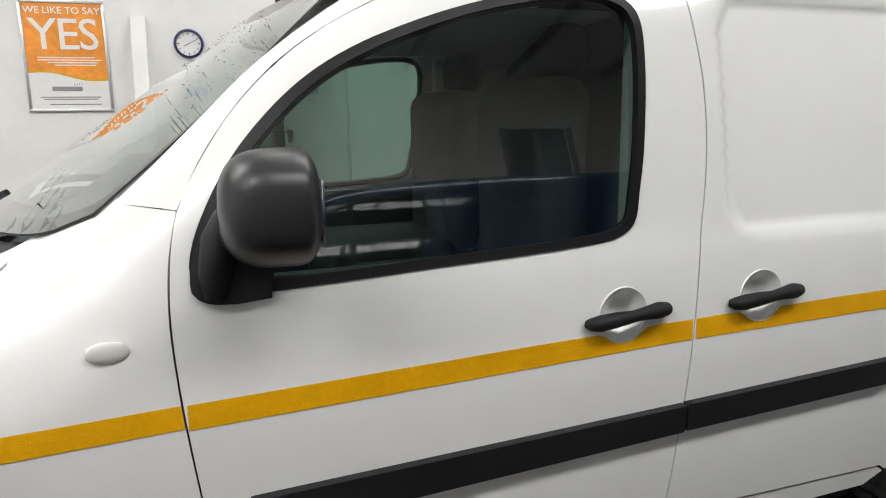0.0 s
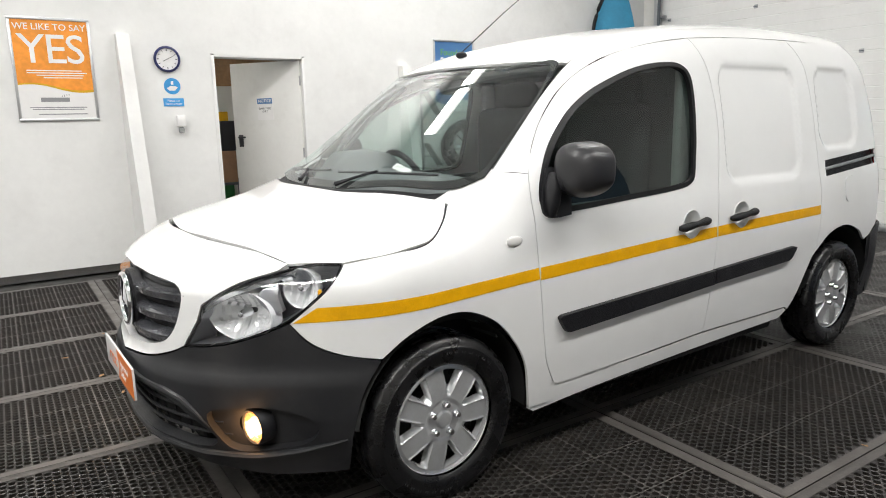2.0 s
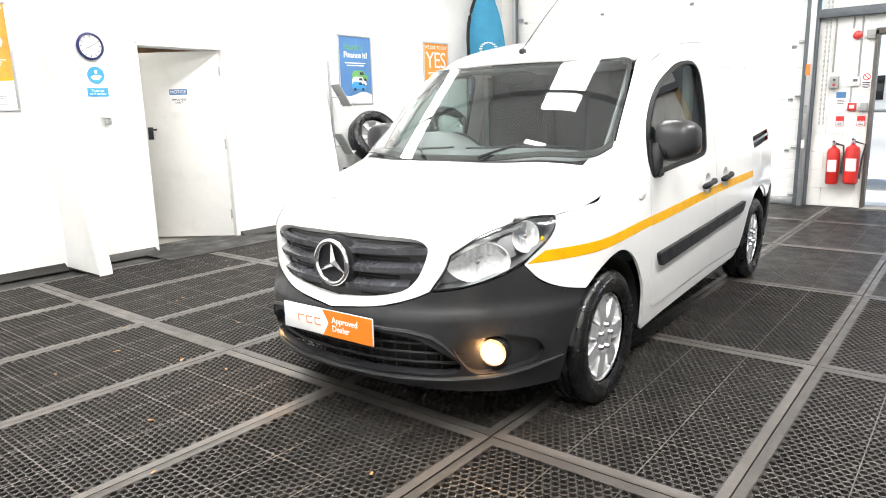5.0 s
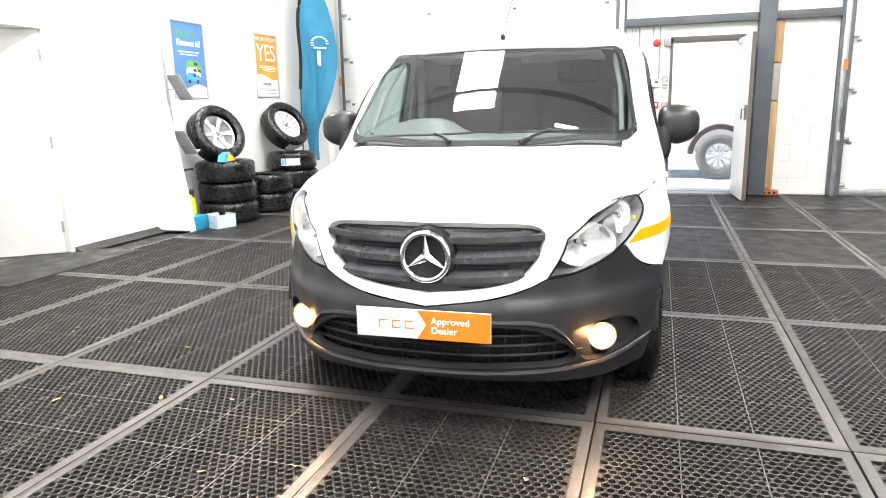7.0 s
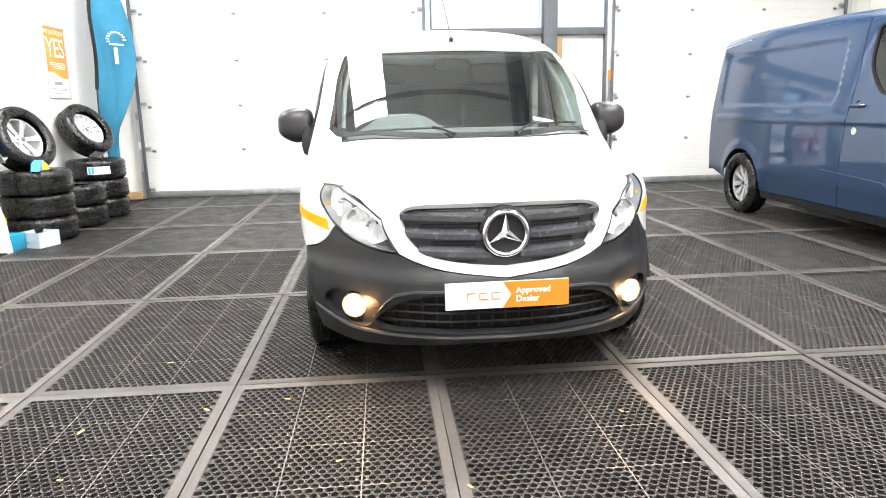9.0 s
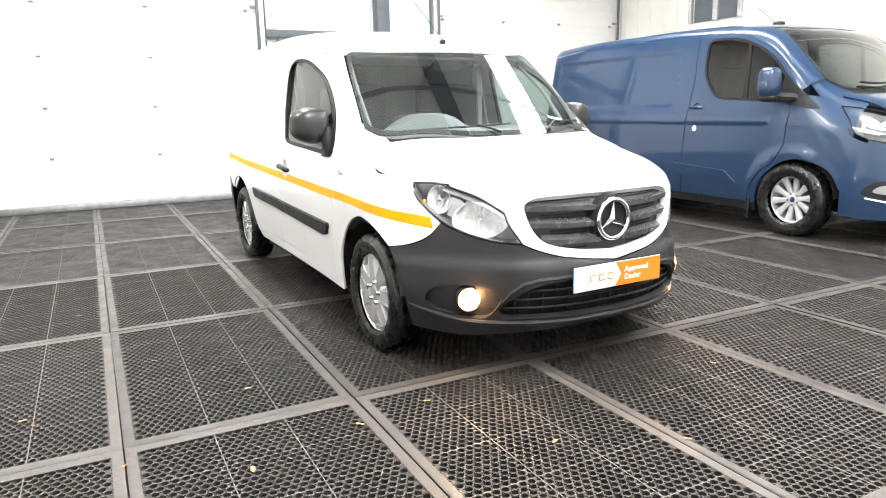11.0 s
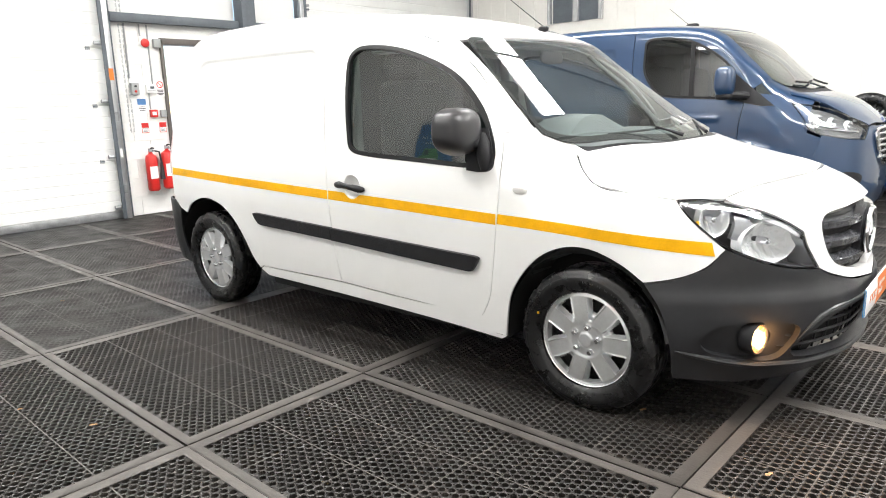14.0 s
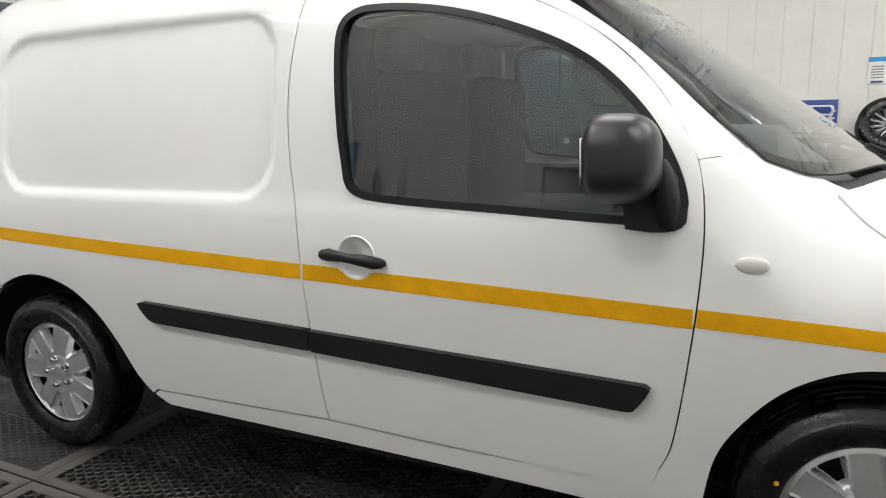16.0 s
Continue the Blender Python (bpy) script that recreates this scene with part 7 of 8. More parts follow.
def printed_van(cx, cy, s, mat, lift):
    body = [(-0.12, -0.035), (-0.12, 0.03), (-0.09, 0.065), (0.05, 0.065), (0.085, 0.02), (0.125, 0.008), (0.13, -0.035)]
    part("printed_van", prism([(cx + a * s, cy + b * s) for a, b in body], 0.0006, pose(0, 0, lift)), mat, fp)
    part("printed_glass", prism([(cx + a * s, cy + b * s) for a, b in ((0.0, 0.02), (0.0, 0.05), (0.045, 0.05), (0.07, 0.02))], 0.0004, pose(0, 0, lift + 0.0008)), INK, fp)
    for q in (-0.07, 0.08):
        bm = bmesh.new()
        bmesh.ops.create_circle(bm, cap_ends=True, segments=14, radius=0.022 * s, matrix=pose(cx + q * s, cy - 0.036 * s, lift + 0.0012))
        part("printed_wheel", bm, INK, fp)


printed_van(0.07, -0.080, 1.15, GREEN_PRINT, 0.0072)
printed_van(0.05, -0.145, 1.0, PAPER, 0.0086)
printed_van(0.04, -0.200, 0.95, SIGN_BLUE, 0.0100)

clock = thing("wall_clock", "round wall clock with navy rim and white face", "clock", on_north(0.29, 1.927))
part("rim", lathe([(0.098, 0.0), (0.115, 0.004), (0.120, 0.018), (0.112, 0.032), (0.100, 0.034), (0.097, 0.022)], 48), NAVY_PLASTIC, clock, "navy plastic rim")
part("dial", lathe([(0.0, 0.020), (0.099, 0.020)], 40), PAPER, clock)
for k in range(12):
    part("hour_mark", box(0, 0.082, 0.021, 0.005 if k % 3 else 0.008, 0.018, 0.001), INK, clock, m=pose(0, 0, 0, 0, 0, 30 * k))
for a, l, w in ((118, 0.052, 0.006), (-62, 0.078, 0.004)):
    part("clock_hand", box(0, l / 2 - 0.008, 0.024, w, l, 0.001), INK, clock, m=pose(0, 0, 0, 0, 0, a))
rs = thing("sanitiser_sign", "round blue instruction sign with white picture", "sign", on_north(0.317, 1.682))
part("disc", lathe([(0.0, 0.003), (0.074, 0.003), (0.075, 0.0)], 36), SIGN_BLUE, rs)
part("bottle_shape", box(0.0, 0.028, 0.0045, 0.022, 0.034, 0.002), PAPER, rs)
part("palm_shape", prism([(-0.05, -0.02), (-0.02, 0.0), (0.03, 0.0), (0.05, -0.012), (0.02, -0.042), (-0.03, -0.042)], 0.002, pose(0, 0, 0.0034)), PAPER, rs)
lb = thing("sanitiser_label", "blue wall label with white words", "sign", on_north(0.318, 1.532))
part("plate", box(0, 0, 0.0015, 0.185, 0.075, 0.003), SIGN_BLUE, lb)
part("words", lettering("Please use\nhand sanitiser", 0.027, 0.001), PAPER, lb, m=pose(0, 0, 0.0038))
dp = thing("sanitiser_dispenser", "white wall dispenser with grey nozzle", "dispenser", on_north(0.36, 1.345))
part("body", box(0, 0.01, 0.035, 0.085, 0.11, 0.065, 0.014, 3), PAPER, dp)
part("bottle", box(0, -0.075, 0.035, 0.05, 0.055, 0.045, 0.012, 3), CABIN_LIGHT, dp)
part("spout", tube([(0, -0.045, 0.05), (0, -0.05, 0.085), (0, -0.065, 0.09)], 0.007, 8), STEEL, dp)

# leaflet pole beside the second raker
lp = thing("leaflet_stand", "grey pole with two white leaflet holders", "leaflet stand", pose(3.02, 4.13, 0))
part("foot", lathe([(0.0, 0.012), (0.10, 0.012), (0.11, 0.0)], 24), STEEL, lp)
part("pole", tube([(0, 0, 0.01), (0, 0.0, 1.0), (0.0, 0.03, 1.9)], 0.016, 10), STEEL, lp)
for z, mt in ((1.50, GREY_PRINT), (0.92, SIGN_BLUE)):
    lean = pose(0.09, -0.07, z, 0, -32, -12)
    part("leaflet_tray", box(0, 0, 0, 0.012, 0.20, 0.30, 0.003), CABIN_LIGHT, lp, m=lean)
    part("tray_lip", box(0.028, 0, -0.13, 0.05, 0.20, 0.012, 0.003), CABIN_LIGHT, lp, m=lean)
    part("leaflet", box(0.010, 0.02, -0.02, 0.004, 0.10, 0.20), mt, lp, m=lean)
    part("tray_arm", tube([(0.0, 0.0, z - 0.02), (0.09, -0.07, z - 0.02)], 0.007, 6), STEEL, lp)

# ---- feather flag ----
flag = thing("feather_flag", "tall cyan feather flag with black edge and white mark", "flag", pose(5.55, 3.98, 0))
bm = bmesh.new()
NU, NV = 12, 40
grid = []
for j in range(NV + 1):
    t = j / NV
    z = 0.52 + 2.88 * t
    left = 0.27 * (1 - ease(z, 0.52, 1.5)) + 0.48 * max(z - 2.15, 0) ** 2
    right = 0.33 + 0.26 * ease(z, 0.5, 2.1)
    wide = max(right - left - 0.16 * max(z - 2.4, 0) ** 2, 0.01)
    row = []
    for i in range(NU + 1):
        s = i / NU
        fold = 0.045 * math.sin(6.5 * s + 9 * t) * (1 - 0.75 * ease(t, 0.4, 0.9)) + 0.02 * math.sin(14 * s - 7 * t) * (1 - ease(t, 0.2, 0.6))
        row.append(bm.verts.new((left + wide * s * 0.82, -wide * s * 0.55 + fold, z)))
    grid.append(row)
for a, b in zip(grid, grid[1:]):
    for i in range(NU):
        bm.faces.new((a[i], a[i + 1], b[i + 1], b[i]))
edge = [tuple(r[0].co) for r in grid if r[0].co.z > 1.5]
part("cloth", bm, FLAG_BLUE, flag, angle=80)
part("sleeve", tube(edge, 0.023, 8), MATT_BLACK, flag, "black edge sleeve")
part("pole", tube([(0.10, 0.06, 0.02), (0.08, 0.05, 0.8), edge[0]], 0.010, 8), INK, flag)
part("foot", lathe([(0.0, 0.02), (0.16, 0.02), (0.18, 0.0)], 20), INK, flag)
bm = bmesh.new()
for k in range(10):
    a = radians(200 - 22 * k)
    box(0.12 * math.cos(a), 0.09 * math.sin(a), 0, 0.045, 0.016, 0.004, m=pose(0, 0, 0, 0, 0, 0), bm=bm)
box(0.0, -0.06, 0, 0.20, 0.02, 0.004, bm=bm)
box(-0.02, -0.20, 0, 0.05, 0.20, 0.004, bm=bm)
part("flag_mark", bm, PAPER, flag, m=pose(0.24, -0.22, 2.15, 90, 0, -34))

# ---- loose tyres ----

def loose_tyre(x, y, z, turn, label="black used road tyre lying in a stack", mesh=None, sticker=None):
    t = thing("loose_tyre", label, "tyre", pose(x, y, z, 0, 0, turn), "stacked tyres")
    part("tyre", mesh or TYRE, None, t)
    if sticker is not None:
        r = 0.336 if mesh is BIG_TYRE else 0.326
        bm = bmesh.new()
        for k in range(8):
            a0, a1 = radians(sticker - turn - 22 + 5.5 * k), radians(sticker - turn - 22 + 5.5 * (k + 1))
            v = [bm.verts.new((r * math.cos(a), r * math.sin(a), h)) for a, h in ((a0, -0.05), (a1, -0.05), (a1, 0.04), (a0, 0.04))]
            bm.faces.new(v)
        lab = part("tyre_label", bm, PAPER, t, "white paper tread label")
        bm = bmesh.new()
        for k in range(2):
            a0, a1 = radians(sticker - turn - 20 + 6 * k), radians(sticker - turn - 15.5 + 6 * k)
            v = [bm.verts.new(((r + 0.001) * math.cos(a), (r + 0.001) * math.sin(a), h)) for a, h in ((a0, -0.045), (a1, -0.045), (a1, 0.035), (a0, 0.035))]
            bm.faces.new(v)
        for k in range(4):
            a0, a1 = radians(sticker - turn - 6), radians(sticker - turn + 17)
            v = [bm.verts.new(((r + 0.001) * math.cos(a), (r + 0.001) * math.sin(a), h)) for a, h in ((a0, -0.04 + 0.02 * k), (a1, -0.04 + 0.02 * k), (a1, -0.03 + 0.02 * k), (a0, -0.03 + 0.02 * k))]
            bm.faces.new(v)
        part("label_print", bm, SIGN_BLUE, lab)
    return t


def loose_wheel(m, rim, label, tyre=None, sticker=False):
    w = thing("spare_wheel", label, "wheel", m, "loose wheels")
    part("rim", rim, None, w)
    part("tyre", tyre or TYRE, None, w)
    part("hub_cap", lathe([(0.0, 0.036), (0.02, 0.035), (0.028, 0.030)], 16), DARK_STEEL, w)
    for k in range(5):
        a = radians(72 * k + 36)
        part("bolt_hole", lathe([(0.0, 0.027), (0.010, 0.027), (0.011, 0.024)], 10, pose(0.055 * math.cos(a), 0.055 * math.sin(a), 0)), INK, w)
    if sticker:
        bm = bmesh.new()
        for k in range(6):
            a0, a1 = radians(-112 + 7 * k), radians(-112 + 7 * (k + 1))
            bm.faces.new([bm.verts.new((0.327 * math.cos(a), 0.327 * math.sin(a), h)) for a, h in ((a0, -0.06), (a1, -0.06), (a1, 0.06), (a0, 0.06))])
        part("tyre_label", bm, PAPER, w, "white paper tread label")
    return w


WIDE_TYRE = as_mesh("tyre", tyre_mesh(0.325, 0.215, 0.230), RUBBER)
RIM_SIX = as_mesh("rim", alloy_mesh(0.218, 6), ALLOY)
RIM_MULTI = as_mesh("rim", alloy_mesh(0.218, 16), ALLOY)
RIM_DARK = as_mesh("rim", alloy_mesh(0.228, 14), material("black_alloy", (0.03, 0.03, 0.033), 0.3, 0.6, coat=0.5))
for k in range(3):
    loose_tyre(3.58 + (0.0, 0.02, -0.02)[k], 3.90 + (0, 0.01, -0.01)[k], 0.117 + 0.232 * k, 40 * k, mesh=WIDE_TYRE)
for k in range(2):
    loose_tyre(4.42 + 0.02 * k, 3.92, 0.117 + 0.232 * k, 25 * k, mesh=WIDE_TYRE)
for k in range(3):
    loose_tyre(5.10 + (0, 0.02, -0.01)[k], 3.91, 0.117 + 0.232 * k, 30 * k, sticker=206 if k == 2 else None, label="black road tyre with white tread label" if k == 2 else "black used road tyre lying in a stack", mesh=WIDE_TYRE)
loose_wheel(look((3.56, 3.98, 0.985), (3.88, 5.00, 0.53)), RIM_SIX, "silver six-spoke alloy wheel leaning on the tyre stack", WIDE_TYRE)
loose_wheel(look((5.08, 3.98, 1.03), (5.43, 5.0, 0.38)), RIM_MULTI, "silver multi-spoke alloy wheel leaning on the tyre stack", WIDE_TYRE, sticker=True)
whole("sponge_wedge", prism([(-0.10, 0), (0.10, 0), (0.05, 0.10), (-0.06, 0.07)], 0.08, pose(3.36, 3.80, 0.698, 90, 0, 10)), SIGN_BLUE, "blue wedge sponge on the tyre stack", "sponge")
whole("yellow_cloth", prism([(-0.08, 0), (0.08, 0), (0.06, 0.05), (0.0, 0.09), (-0.05, 0.04)], 0.03, pose(3.40, 3.74, 0.698, 80, 0, -8)), YELLOW, "folded yellow cloth on the tyre stack", "cloth")
# oddments on the floor beside the stacks
whole("timber_block", box(0, 0, 0.05, 0.10, 0.26, 0.10, 0.004), TIMBER, "short raw timber block by the door rail", "timber block", pose(6.72, 4.08, 0.001))
whole("blue_crate", box(0, 0, 0.075, 0.20, 0.22, 0.15, 0.012), material("teal_plastic", (0.01, 0.22, 0.36), 0.4), "small blue plastic crate on the mat", "crate", pose(2.99, 3.93, 0, 0, 0, -8))
ct = thing("white_carton", "open white carton with a blue curved print", "carton", pose(3.16, 3.74, 0, 0, 0, -20) @ Matrix.Diagonal((0.85, 0.8, 0.72, 1)))
part("carton_wall", box(0, -0.15, 0.10, 0.28, 0.006, 0.20), CARDBOARD, ct)
part("carton_wall", box(0, 0.15, 0.10, 0.28, 0.006, 0.20), CARDBOARD, ct)
part("carton_wall", box(-0.14, 0, 0.10, 0.006, 0.294, 0.20), CARDBOARD, ct)
part("carton_wall", box(0.14, 0, 0.10, 0.006, 0.294, 0.20), CARDBOARD, ct)
part("carton_base", box(0, 0, 0.004, 0.28, 0.30, 0.008), CARDBOARD, ct)
part("curve_print", tube([(-0.145, 0.08, 0.10), (-0.145, 0.03, 0.075), (-0.145, -0.04, 0.075), (-0.145, -0.09, 0.10)], 0.004, 6), SIGN_BLUE, ct)
sp = thing("spray_bottle", "yellow spray bottle with black trigger head", "bottle", pose(3.06, 4.02, 0.0))
part("bottle", lathe([(0.0, 0.0), (0.05, 0.0), (0.055, 0.02), (0.055, 0.26), (0.04, 0.32), (0.02, 0.34), (0.02, 0.36)], 20), material("yellow_plastic", (0.72, 0.66, 0.02), 0.35), sp)
part("trigger_head", box(-0.015, 0, 0.385, 0.09, 0.035, 0.05, 0.008), INK, sp)
part("trigger", tube([(-0.045, 0, 0.37), (-0.05, 0, 0.32)], 0.006, 6), INK, sp)
pump = thing("hand_pump", "thin black hand pump standing by the wall", "pump", pose(3.22, 4.12, 0))
part("barrel", tube([(0, 0, 0), (0, 0, 0.40)], 0.022, 12), INK, pump)
part("rod", tube([(0, 0, 0.40), (0, 0.01, 0.62)], 0.006, 8), STEEL, pump)
part("grip", tube([(-0.07, 0.01, 0.62), (0.07, 0.01, 0.62)], 0.012, 8), INK, pump)


# ---- fire point and controls on the end wall ----
def on_east(y, z):
    return pose(E_ - 0.011, y, z, 90, 0, -90)


bell = thing("alarm_bell", "red fire alarm bell on the end wall", "alarm bell", on_east(-0.75, 2.03))
part("gong", lathe([(0.0, 0.050), (0.02, 0.048), (0.043, 0.037), (0.052, 0.020), (0.052, 0.012)], 28), RED, bell)
part("mount", lathe([(0.0, 0.0), (0.04, 0.0), (0.04, 0.02)], 20), DARK_STEEL, bell)
def wall_box(name, y, z, w, h, d, mat, label, category):
    b = thing(name, label, category, on_east(y, z))
    part("case", box(0, 0, d / 2, w, h, d, 0.006), mat, b)
    part("cover_line", box(0, -h * 0.18, d + 0.001, w * 0.8, 0.004, 0.002), GREY_PRINT, b)
    return b
wall_box("junction_box", -0.885, 2.03, 0.09, 0.10, 0.05, CABIN_LIGHT, "small grey junction box on the wall", "junction box")
ctl = wall_box("door_control", -0.55, 1.50, 0.09, 0.14, 0.07, CABIN_LIGHT, "grey door control box with red button", "control box")
part("red_button", lathe([(0.0, 0.097), (0.012, 0.095), (0.016, 0.088), (0.016, 0.07)], 16), RED, ctl, m=pose(0, -0.03, -0.018))
part("black_button", lathe([(0.0, 0.105), (0.012, 0.103), (0.014, 0.09)], 16), INK, ctl, m=pose(0, 0.03, -0.02))
th = wall_box("thermostat", -0.756, 1.50, 0.12, 0.10, 0.035, PAPER, "white thermostat box on the wall", "thermostat")
part("display", box(0.01, 0.015, 0.037, 0.05, 0.03, 0.002), DARK_STEEL, th)
ns = thing("no_smoking_sign", "white no smoking sign with red ring", "sign", on_east(-0.937 + 0.06, 1.51))
part("plate", box(0, 0, 0.0015, 0.11, 0.20, 0.003), PAPER, ns)
part("red_ring", lathe([(0.030, 0.0), (0.030, 0.002), (0.040, 0.002), (0.040, 0.0)], 28, pose(0, 0.04, 0.0034)), RED, ns)
part("red_bar", box(0, 0, 0.0012, 0.066, 0.009, 0.002), RED, ns, m=pose(0, 0.04, 0.0034, 0, 0, -45))
part("print", bars([(0, -0.025, 0.08), (0, -0.045, 0.07), (0, -0.065, 0.08), (0, -0.08, 0.05)], 0.010), INK, ns, m=pose(0, 0, 0.0034))
nt = thing("wall_notice", "blue and white notice on the end wall", "sign", on_east(-0.63, 1.31))
part("plate", box(0, 0, 0.0015, 0.11, 0.16, 0.003), PAPER, nt)
part("blue_field", box(0, 0.04, 0.004, 0.104, 0.07, 0.002), PRINT_BLUE, nt)
part("print", bars([(0, -0.02, 0.08), (0, -0.04, 0.085), (0, -0.06, 0.07)], 0.008), INK, nt, m=pose(0, 0, 0.0034))
cp = wall_box("call_point", -0.756, 1.21, 0.09, 0.09, 0.04, RED, "red fire alarm call point", "call point")
part("call_glass", box(0, 0, 0.042, 0.05, 0.04, 0.003), PAPER, cp)
wall_box("isolator_box", -0.876, 1.205, 0.07, 0.09, 0.045, CABIN_LIGHT, "small grey isolator box", "junction box")
for y in (-0.64, -0.86):
    s_ = thing("extinguisher_sign", "small red and white extinguisher sign", "sign", on_east(y, 1.04), "extinguisher signs")
    part("plate", box(0, 0, 0.0015, 0.085, 0.12, 0.003), RED, s_)
    part("white_field", box(0, -0.025, 0.004, 0.075, 0.055, 0.002), PAPER, s_)
    part("print", bars([(0, -0.01, 0.06), (0, -0.025, 0.05), (0, -0.04, 0.06)], 0.005), INK, s_, m=pose(0, 0, 0.0052))


def extinguisher(y, z0, h, r, label, horn):
    e = thing("fire_extinguisher", label, "fire extinguisher", pose(E_ - 0.012 - r - 0.03, y, z0), "fire extinguishers")
    part("cylinder", lathe([(0.0, 0.004), (r * 0.8, 0.0), (r, 0.02), (r, h * 0.70), (r * 0.85, h * 0.78), (r * 0.4, h * 0.82), (0.022, h * 0.84), (0.022, h * 0.88)], 28), RED, e)
    part("valve", box(0, 0, h * 0.90, 0.04, 0.04, 0.05, 0.008), STEEL, e)
    part("lever", tube([(0.0, 0, h * 0.93), (-0.05, 0, h * 0.96), (-0.10, 0, h * 0.95)], 0.009, 8), INK, e)
    part("carry_grip", tube([(0.0, 0, h * 0.89), (-0.06, 0, h * 0.88), (-0.10, 0, h * 0.89)], 0.009, 8), STEEL, e)
    lab = bmesh.new()
    for k in range(8):
        a0, a1 = radians(135 + 11 * k), radians(135 + 11 * (k + 1))
        lab.faces.new([lab.verts.new(((r + 0.001) * math.cos(a), (r + 0.001) * math.sin(a), q)) for a, q in ((a0, h * 0.28), (a1, h * 0.28), (a1, h * 0.55), (a0, h * 0.55))])
    part("label", lab, PAPER, e, "white instruction label")
    if horn:
        part("hose", tube([(0.0, -0.02, h * 0.90), (-0.02, -r - 0.03, h * 0.86), (-0.02, -r - 0.045, h * 0.6)], 0.012, 8), INK, e)
        part("horn", tube([(-0.02, -r - 0.045, h * 0.62), (-0.02, -r - 0.045, h * 0.40), (-0.02, -r - 0.045, h * 0.25)], [0.016, 0.026, 0.034], 12), INK, e, "black discharge horn")
    else:
        part("hose", tube([(0.0, -0.02, h * 0.90), (-0.02, -r - 0.05, h * 0.84), (-0.02, -r - 0.02, h * 0.5), (-0.03, -r - 0.012, h * 0.12)], 0.011, 8), INK, e)
    part("bracket", box(r + 0.015, 0, h * 0.62, 0.03, 0.06, 0.05, 0.004), STEEL, e)
    return e


extinguisher(-0.62, 0.29, 0.54, 0.07, "red gas extinguisher with black horn on the wall", True)
extinguisher(-0.82, 0.30, 0.56, 0.08, "red foam extinguisher with hose and white label", False)
chain = thing("door_chain", "hanging steel hand chain loop of the door", "chain", pose(E_ - 0.09, -0.45, 0))
bm = bmesh.new()
for s in (-0.02, 0.02):
    for k in range(60):
        q = 1.0 + 0.056 * k
        tube([(0, s - 0.005, q), (0, s + 0.005, q + 0.012), (0, s + 0.005, q + 0.036), (0, s - 0.005, q + 0.048)], 0.003, 4, bm=bm, closed=True)
tagged(part("links", bm, STEEL, chain), kind="stuff")
part("hook", tube([(0, -0.02, 4.3), (0.05, 0, 4.36), (0, 0.02, 4.3)], 0.01, 6), STEEL, chain)
for y, z0, z1 in ((-0.70, 2.11, 2.24), (-0.79, 1.56, 2.24), (-0.52, 1.62, 2.24), (-0.73, 1.26, 1.45)):
    whole("conduit", tube([(E_ - 0.018, y, z0), (E_ - 0.018, y, z1)], 0.010, 8), CABIN_LIGHT, "thin grey cable conduit on the wall", "conduit", group="conduits")

# ---- back corner by the sheet wall ----
def on_south(x, z, out=0.012):
    return pose(x, SO + out, z, 90, 0, 180)


bn = thing("blue_banner", "navy upright banner board with white words", "banner", on_south(-0.115, 0.62, 0.04))
part("board", box(0, 0, 0.01, 0.49, 1.24, 0.02, 0.003), BANNER_BLUE, bn)
part("maker_pill", prism([(-0.20 + (0.40 if math.cos(a) > 0 else 0) * 0.84 + 0.045 * math.cos(a), 0.50 + 0.06 * math.sin(a)) for a in [2 * math.pi * (k + 0.5) / 24 for k in range(24)]], 0.001, pose(0.03, 0, 0.0205)), PAPER, bn, "white pill-shaped mark")
part("pill_fill", prism([(0.0 + (0.15 if math.cos(a) > 0 else 0) + 0.03 * math.cos(a), 0.50 + 0.04 * math.sin(a)) for a in [2 * math.pi * (k + 0.5) / 24 for k in range(24)]], 0.001, pose(0, 0, 0.0220)), BANNER_BLUE, bn)
part("pill_print", bars([(-0.105, 0.50, 0.11)], 0.035), BANNER_BLUE, bn, m=pose(0, 0, 0.0218))
part("words", lettering("and enjoy", 0.105, 0.001, bold=0.002), PAPER, bn, m=pose(0.165, 0.32, 0.0210, 0, 0, 90))
part("words", lettering("tha", 0.105, 0.001, bold=0.002), PAPER, bn, m=pose(0.12, -0.28, 0.0210, 0, 0, 90))
part("line_drawing", bars([(-0.10, 0.26, 0.2), (-0.10, 0.20, 0.16), (-0.14, -0.2, 0.12), (-0.14, -0.26, 0.14), (-0.14, -0.32, 0.1), (0.16, -0.54, 0.08)], 0.008), SIGN_BLUE, bn, m=pose(0, 0, 0.0210))
hs = thing("wall_sheet", "white and blue printed wall sheet", "sign", on_south(-0.72, 1.55))
part("plate", box(0, 0, 0.0015, 0.19, 0.29, 0.003), PAPER, hs)
part("blue_band", box(0, 0.12, 0.004, 0.19, 0.05, 0.002), SIGN_BLUE, hs)
part("blue_foot", box(0, -0.128, 0.004, 0.12, 0.02, 0.002), BANNER_BLUE, hs)
part("print", bars([(0, 0.04 - 0.03 * k, 0.12) for k in range(5)], 0.014), GREY_PRINT, hs, m=pose(0, 0, 0.0034))
for k in range(3):
    loose_tyre(-0.80 + 0.015 * k, -6.42, 0.109 + 0.214 * k, 20 * k, "new black tyre with pale blue tread label", BIG_TYRE, sticker=112)
lw = thing("spare_wheel", "black multi-spoke alloy wheel lying tilted on the tyres", "wheel", look((-0.86, -6.46, 0.93), (-0.80, -7.15, 0.48)), "loose wheels")
part("rim", RIM_DARK, None, lw)
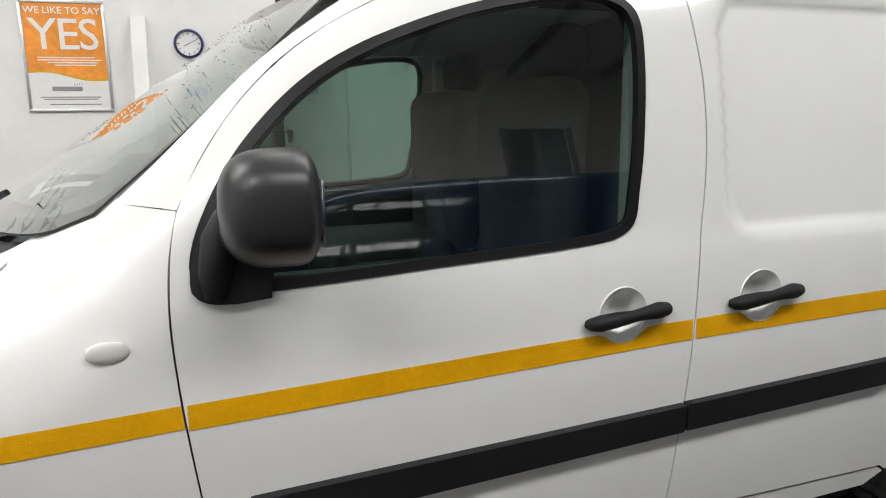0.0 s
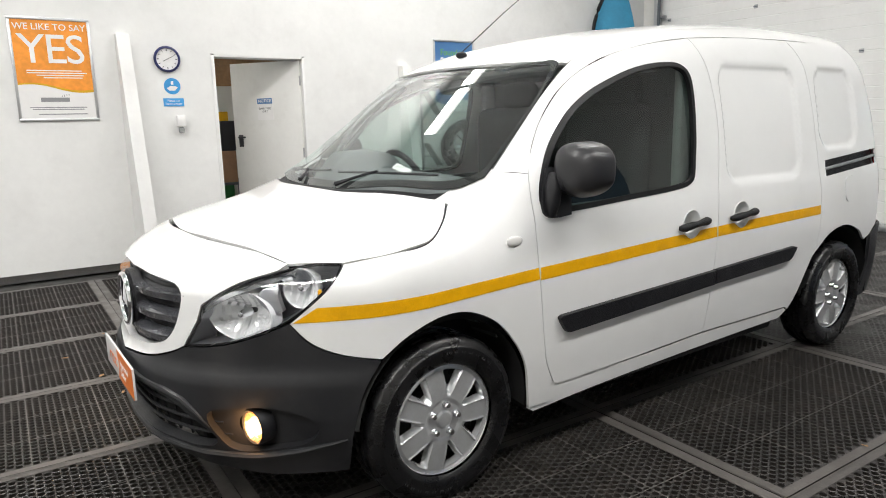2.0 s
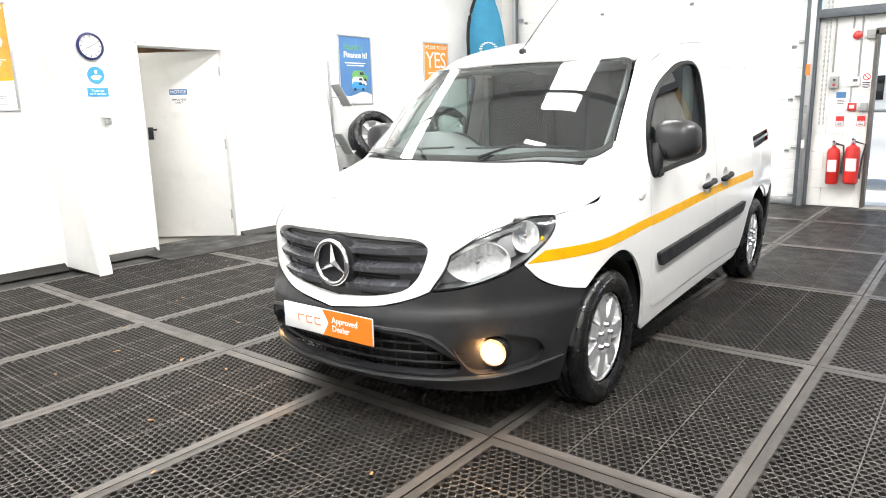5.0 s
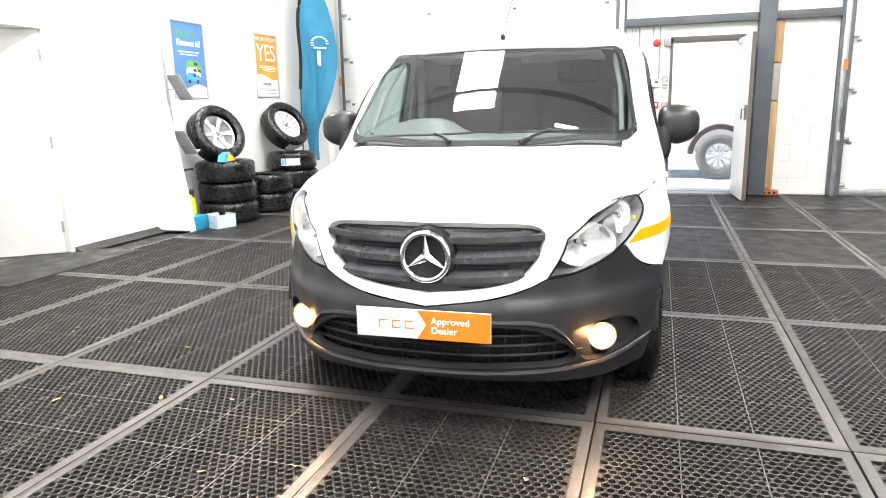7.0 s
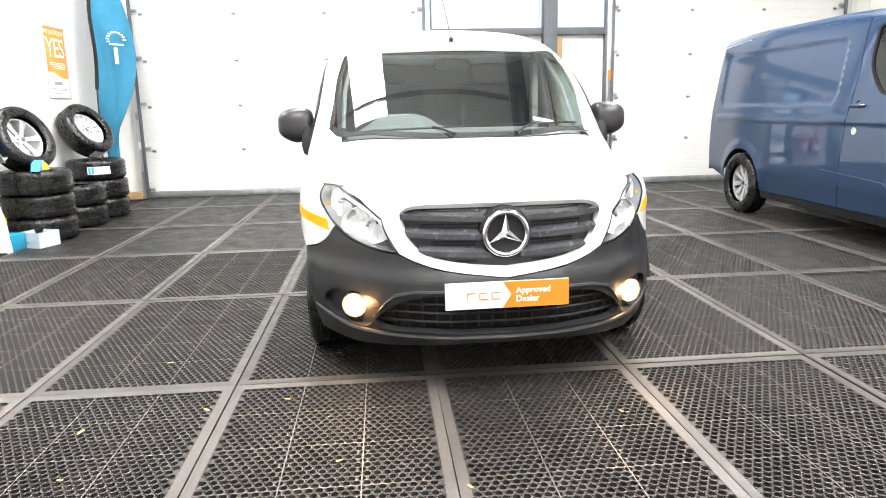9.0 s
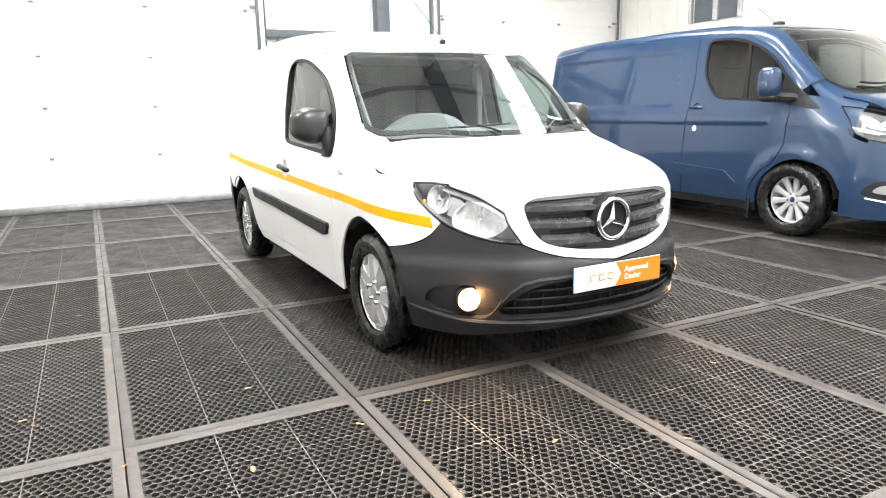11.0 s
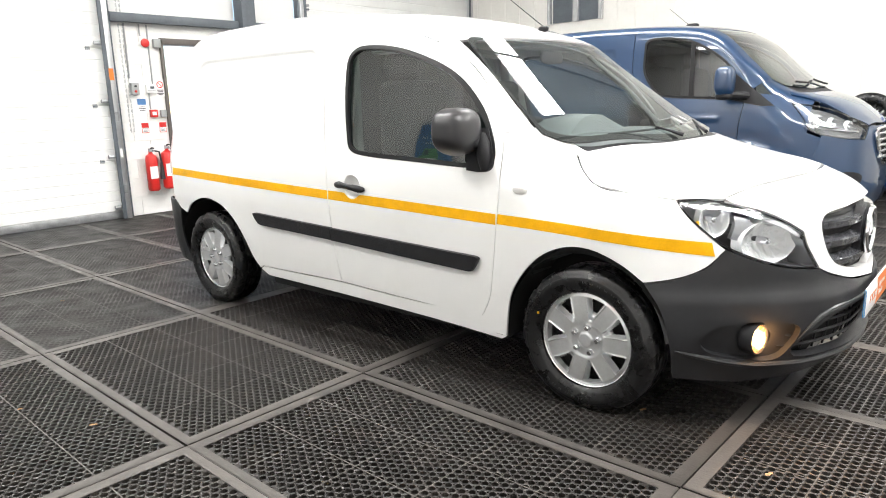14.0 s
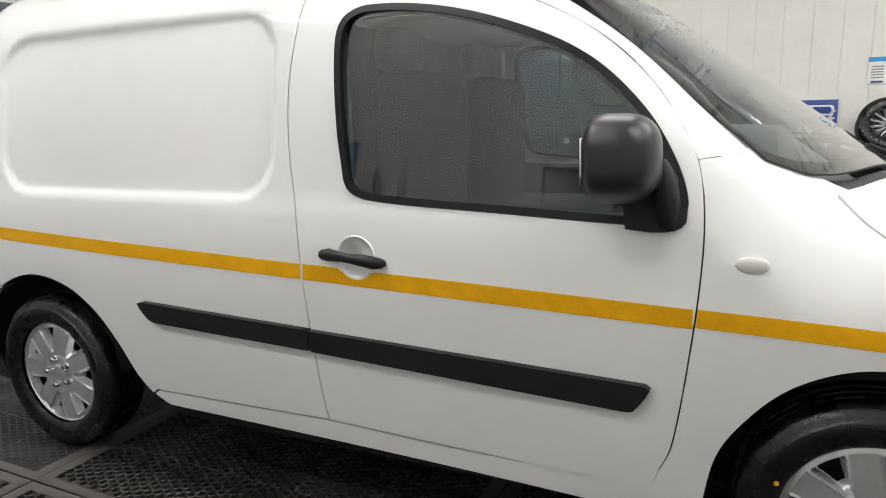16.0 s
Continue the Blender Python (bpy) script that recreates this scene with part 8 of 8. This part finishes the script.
part("tyre", BIG_TYRE, None, lw)
for k in range(14):
    a = 360 / 14 * k
    part("cut_edge", box(0.135, 0, 0.0375, 0.15, 0.010, 0.003, m=pose(0, 0, 0, 0, 3.0, a)), ALLOY, lw)
w2 = thing("spare_wheel", "black alloy wheel standing behind the blue van", "wheel", look((0.40, -6.55, 0.88), (0.36, -7.3, 0.72)), "loose wheels")
part("rim", RIM_DARK, None, w2)
part("tyre", BIG_TYRE, None, w2)
for k in range(14):
    part("cut_edge", box(0.135, 0, 0.0375, 0.15, 0.010, 0.003, m=pose(0, 0, 0, 0, 3.0, 360 / 14 * k)), ALLOY, w2)
for k in range(2):
    loose_tyre(0.42, -6.42, 0.109 + 0.214 * k, 35 * k, "new black tyre stacked behind the blue van", BIG_TYRE)
tr = thing("folding_chair", "black folding chair in front of the banner", "chair", pose(-0.20, -6.42, 0))
part("seat_back", box(0, -0.10, 0.72, 0.40, 0.03, 0.30, 0.012), GLOSS_BLACK, tr)
part("seat_pan", box(0, 0.08, 0.55, 0.40, 0.34, 0.035, 0.012), BLACK_PLASTIC, tr)
for x in (-0.17, 0.17):
    part("leg", tube([(x, -0.08, 0.54), (x, -0.12, 0.0)], 0.012, 8), BLACK_PLASTIC, tr)
    part("leg", tube([(x, 0.20, 0.54), (x, 0.24, 0.0)], 0.012, 8), BLACK_PLASTIC, tr)

# ---- fallen leaves ----
rng = random.Random(11)
for x, y in ((-0.12, 2.41), (-0.19, 2.37), (-0.72, 2.06), (-0.77, 0.91), (-1.32, 0.66), (1.84, 2.36), (3.53, 1.6), (-0.25, 1.54), (-0.97, 1.67), (-1.54, 0.23), (0.69, 3.03), (-1.07, -0.44), (-1.33, 1.59), (1.58, -1.49), (1.43, 2.22), (-0.83, 1.23), (-0.23, 0.72)):
    bm = bmesh.new()
    s = rng.uniform(0.014, 0.024)
    rim_ = [(1.0, 0), (0.55, 0.42), (0.1, 0.30), (-0.35, 0.50), (-0.9, 0.1), (-0.5, -0.38), (0.05, -0.28), (0.5, -0.45)]
    mid = bm.verts.new((0, 0, 0.002))
    ring = [bm.verts.new((a * s, b * s, 0.003 + 0.25 * s * b * b + rng.uniform(0, 0.003))) for a, b in rim_]
    for k in range(8):
        bm.faces.new((mid, ring[k], ring[(k + 1) % 8]))
    whole("fallen_leaf", bm, LEAF, "small dry brown leaf on the rubber mat", "leaf", pose(x, y, 0.001, 0, 0, rng.uniform(0, 360)), "fallen leaves")
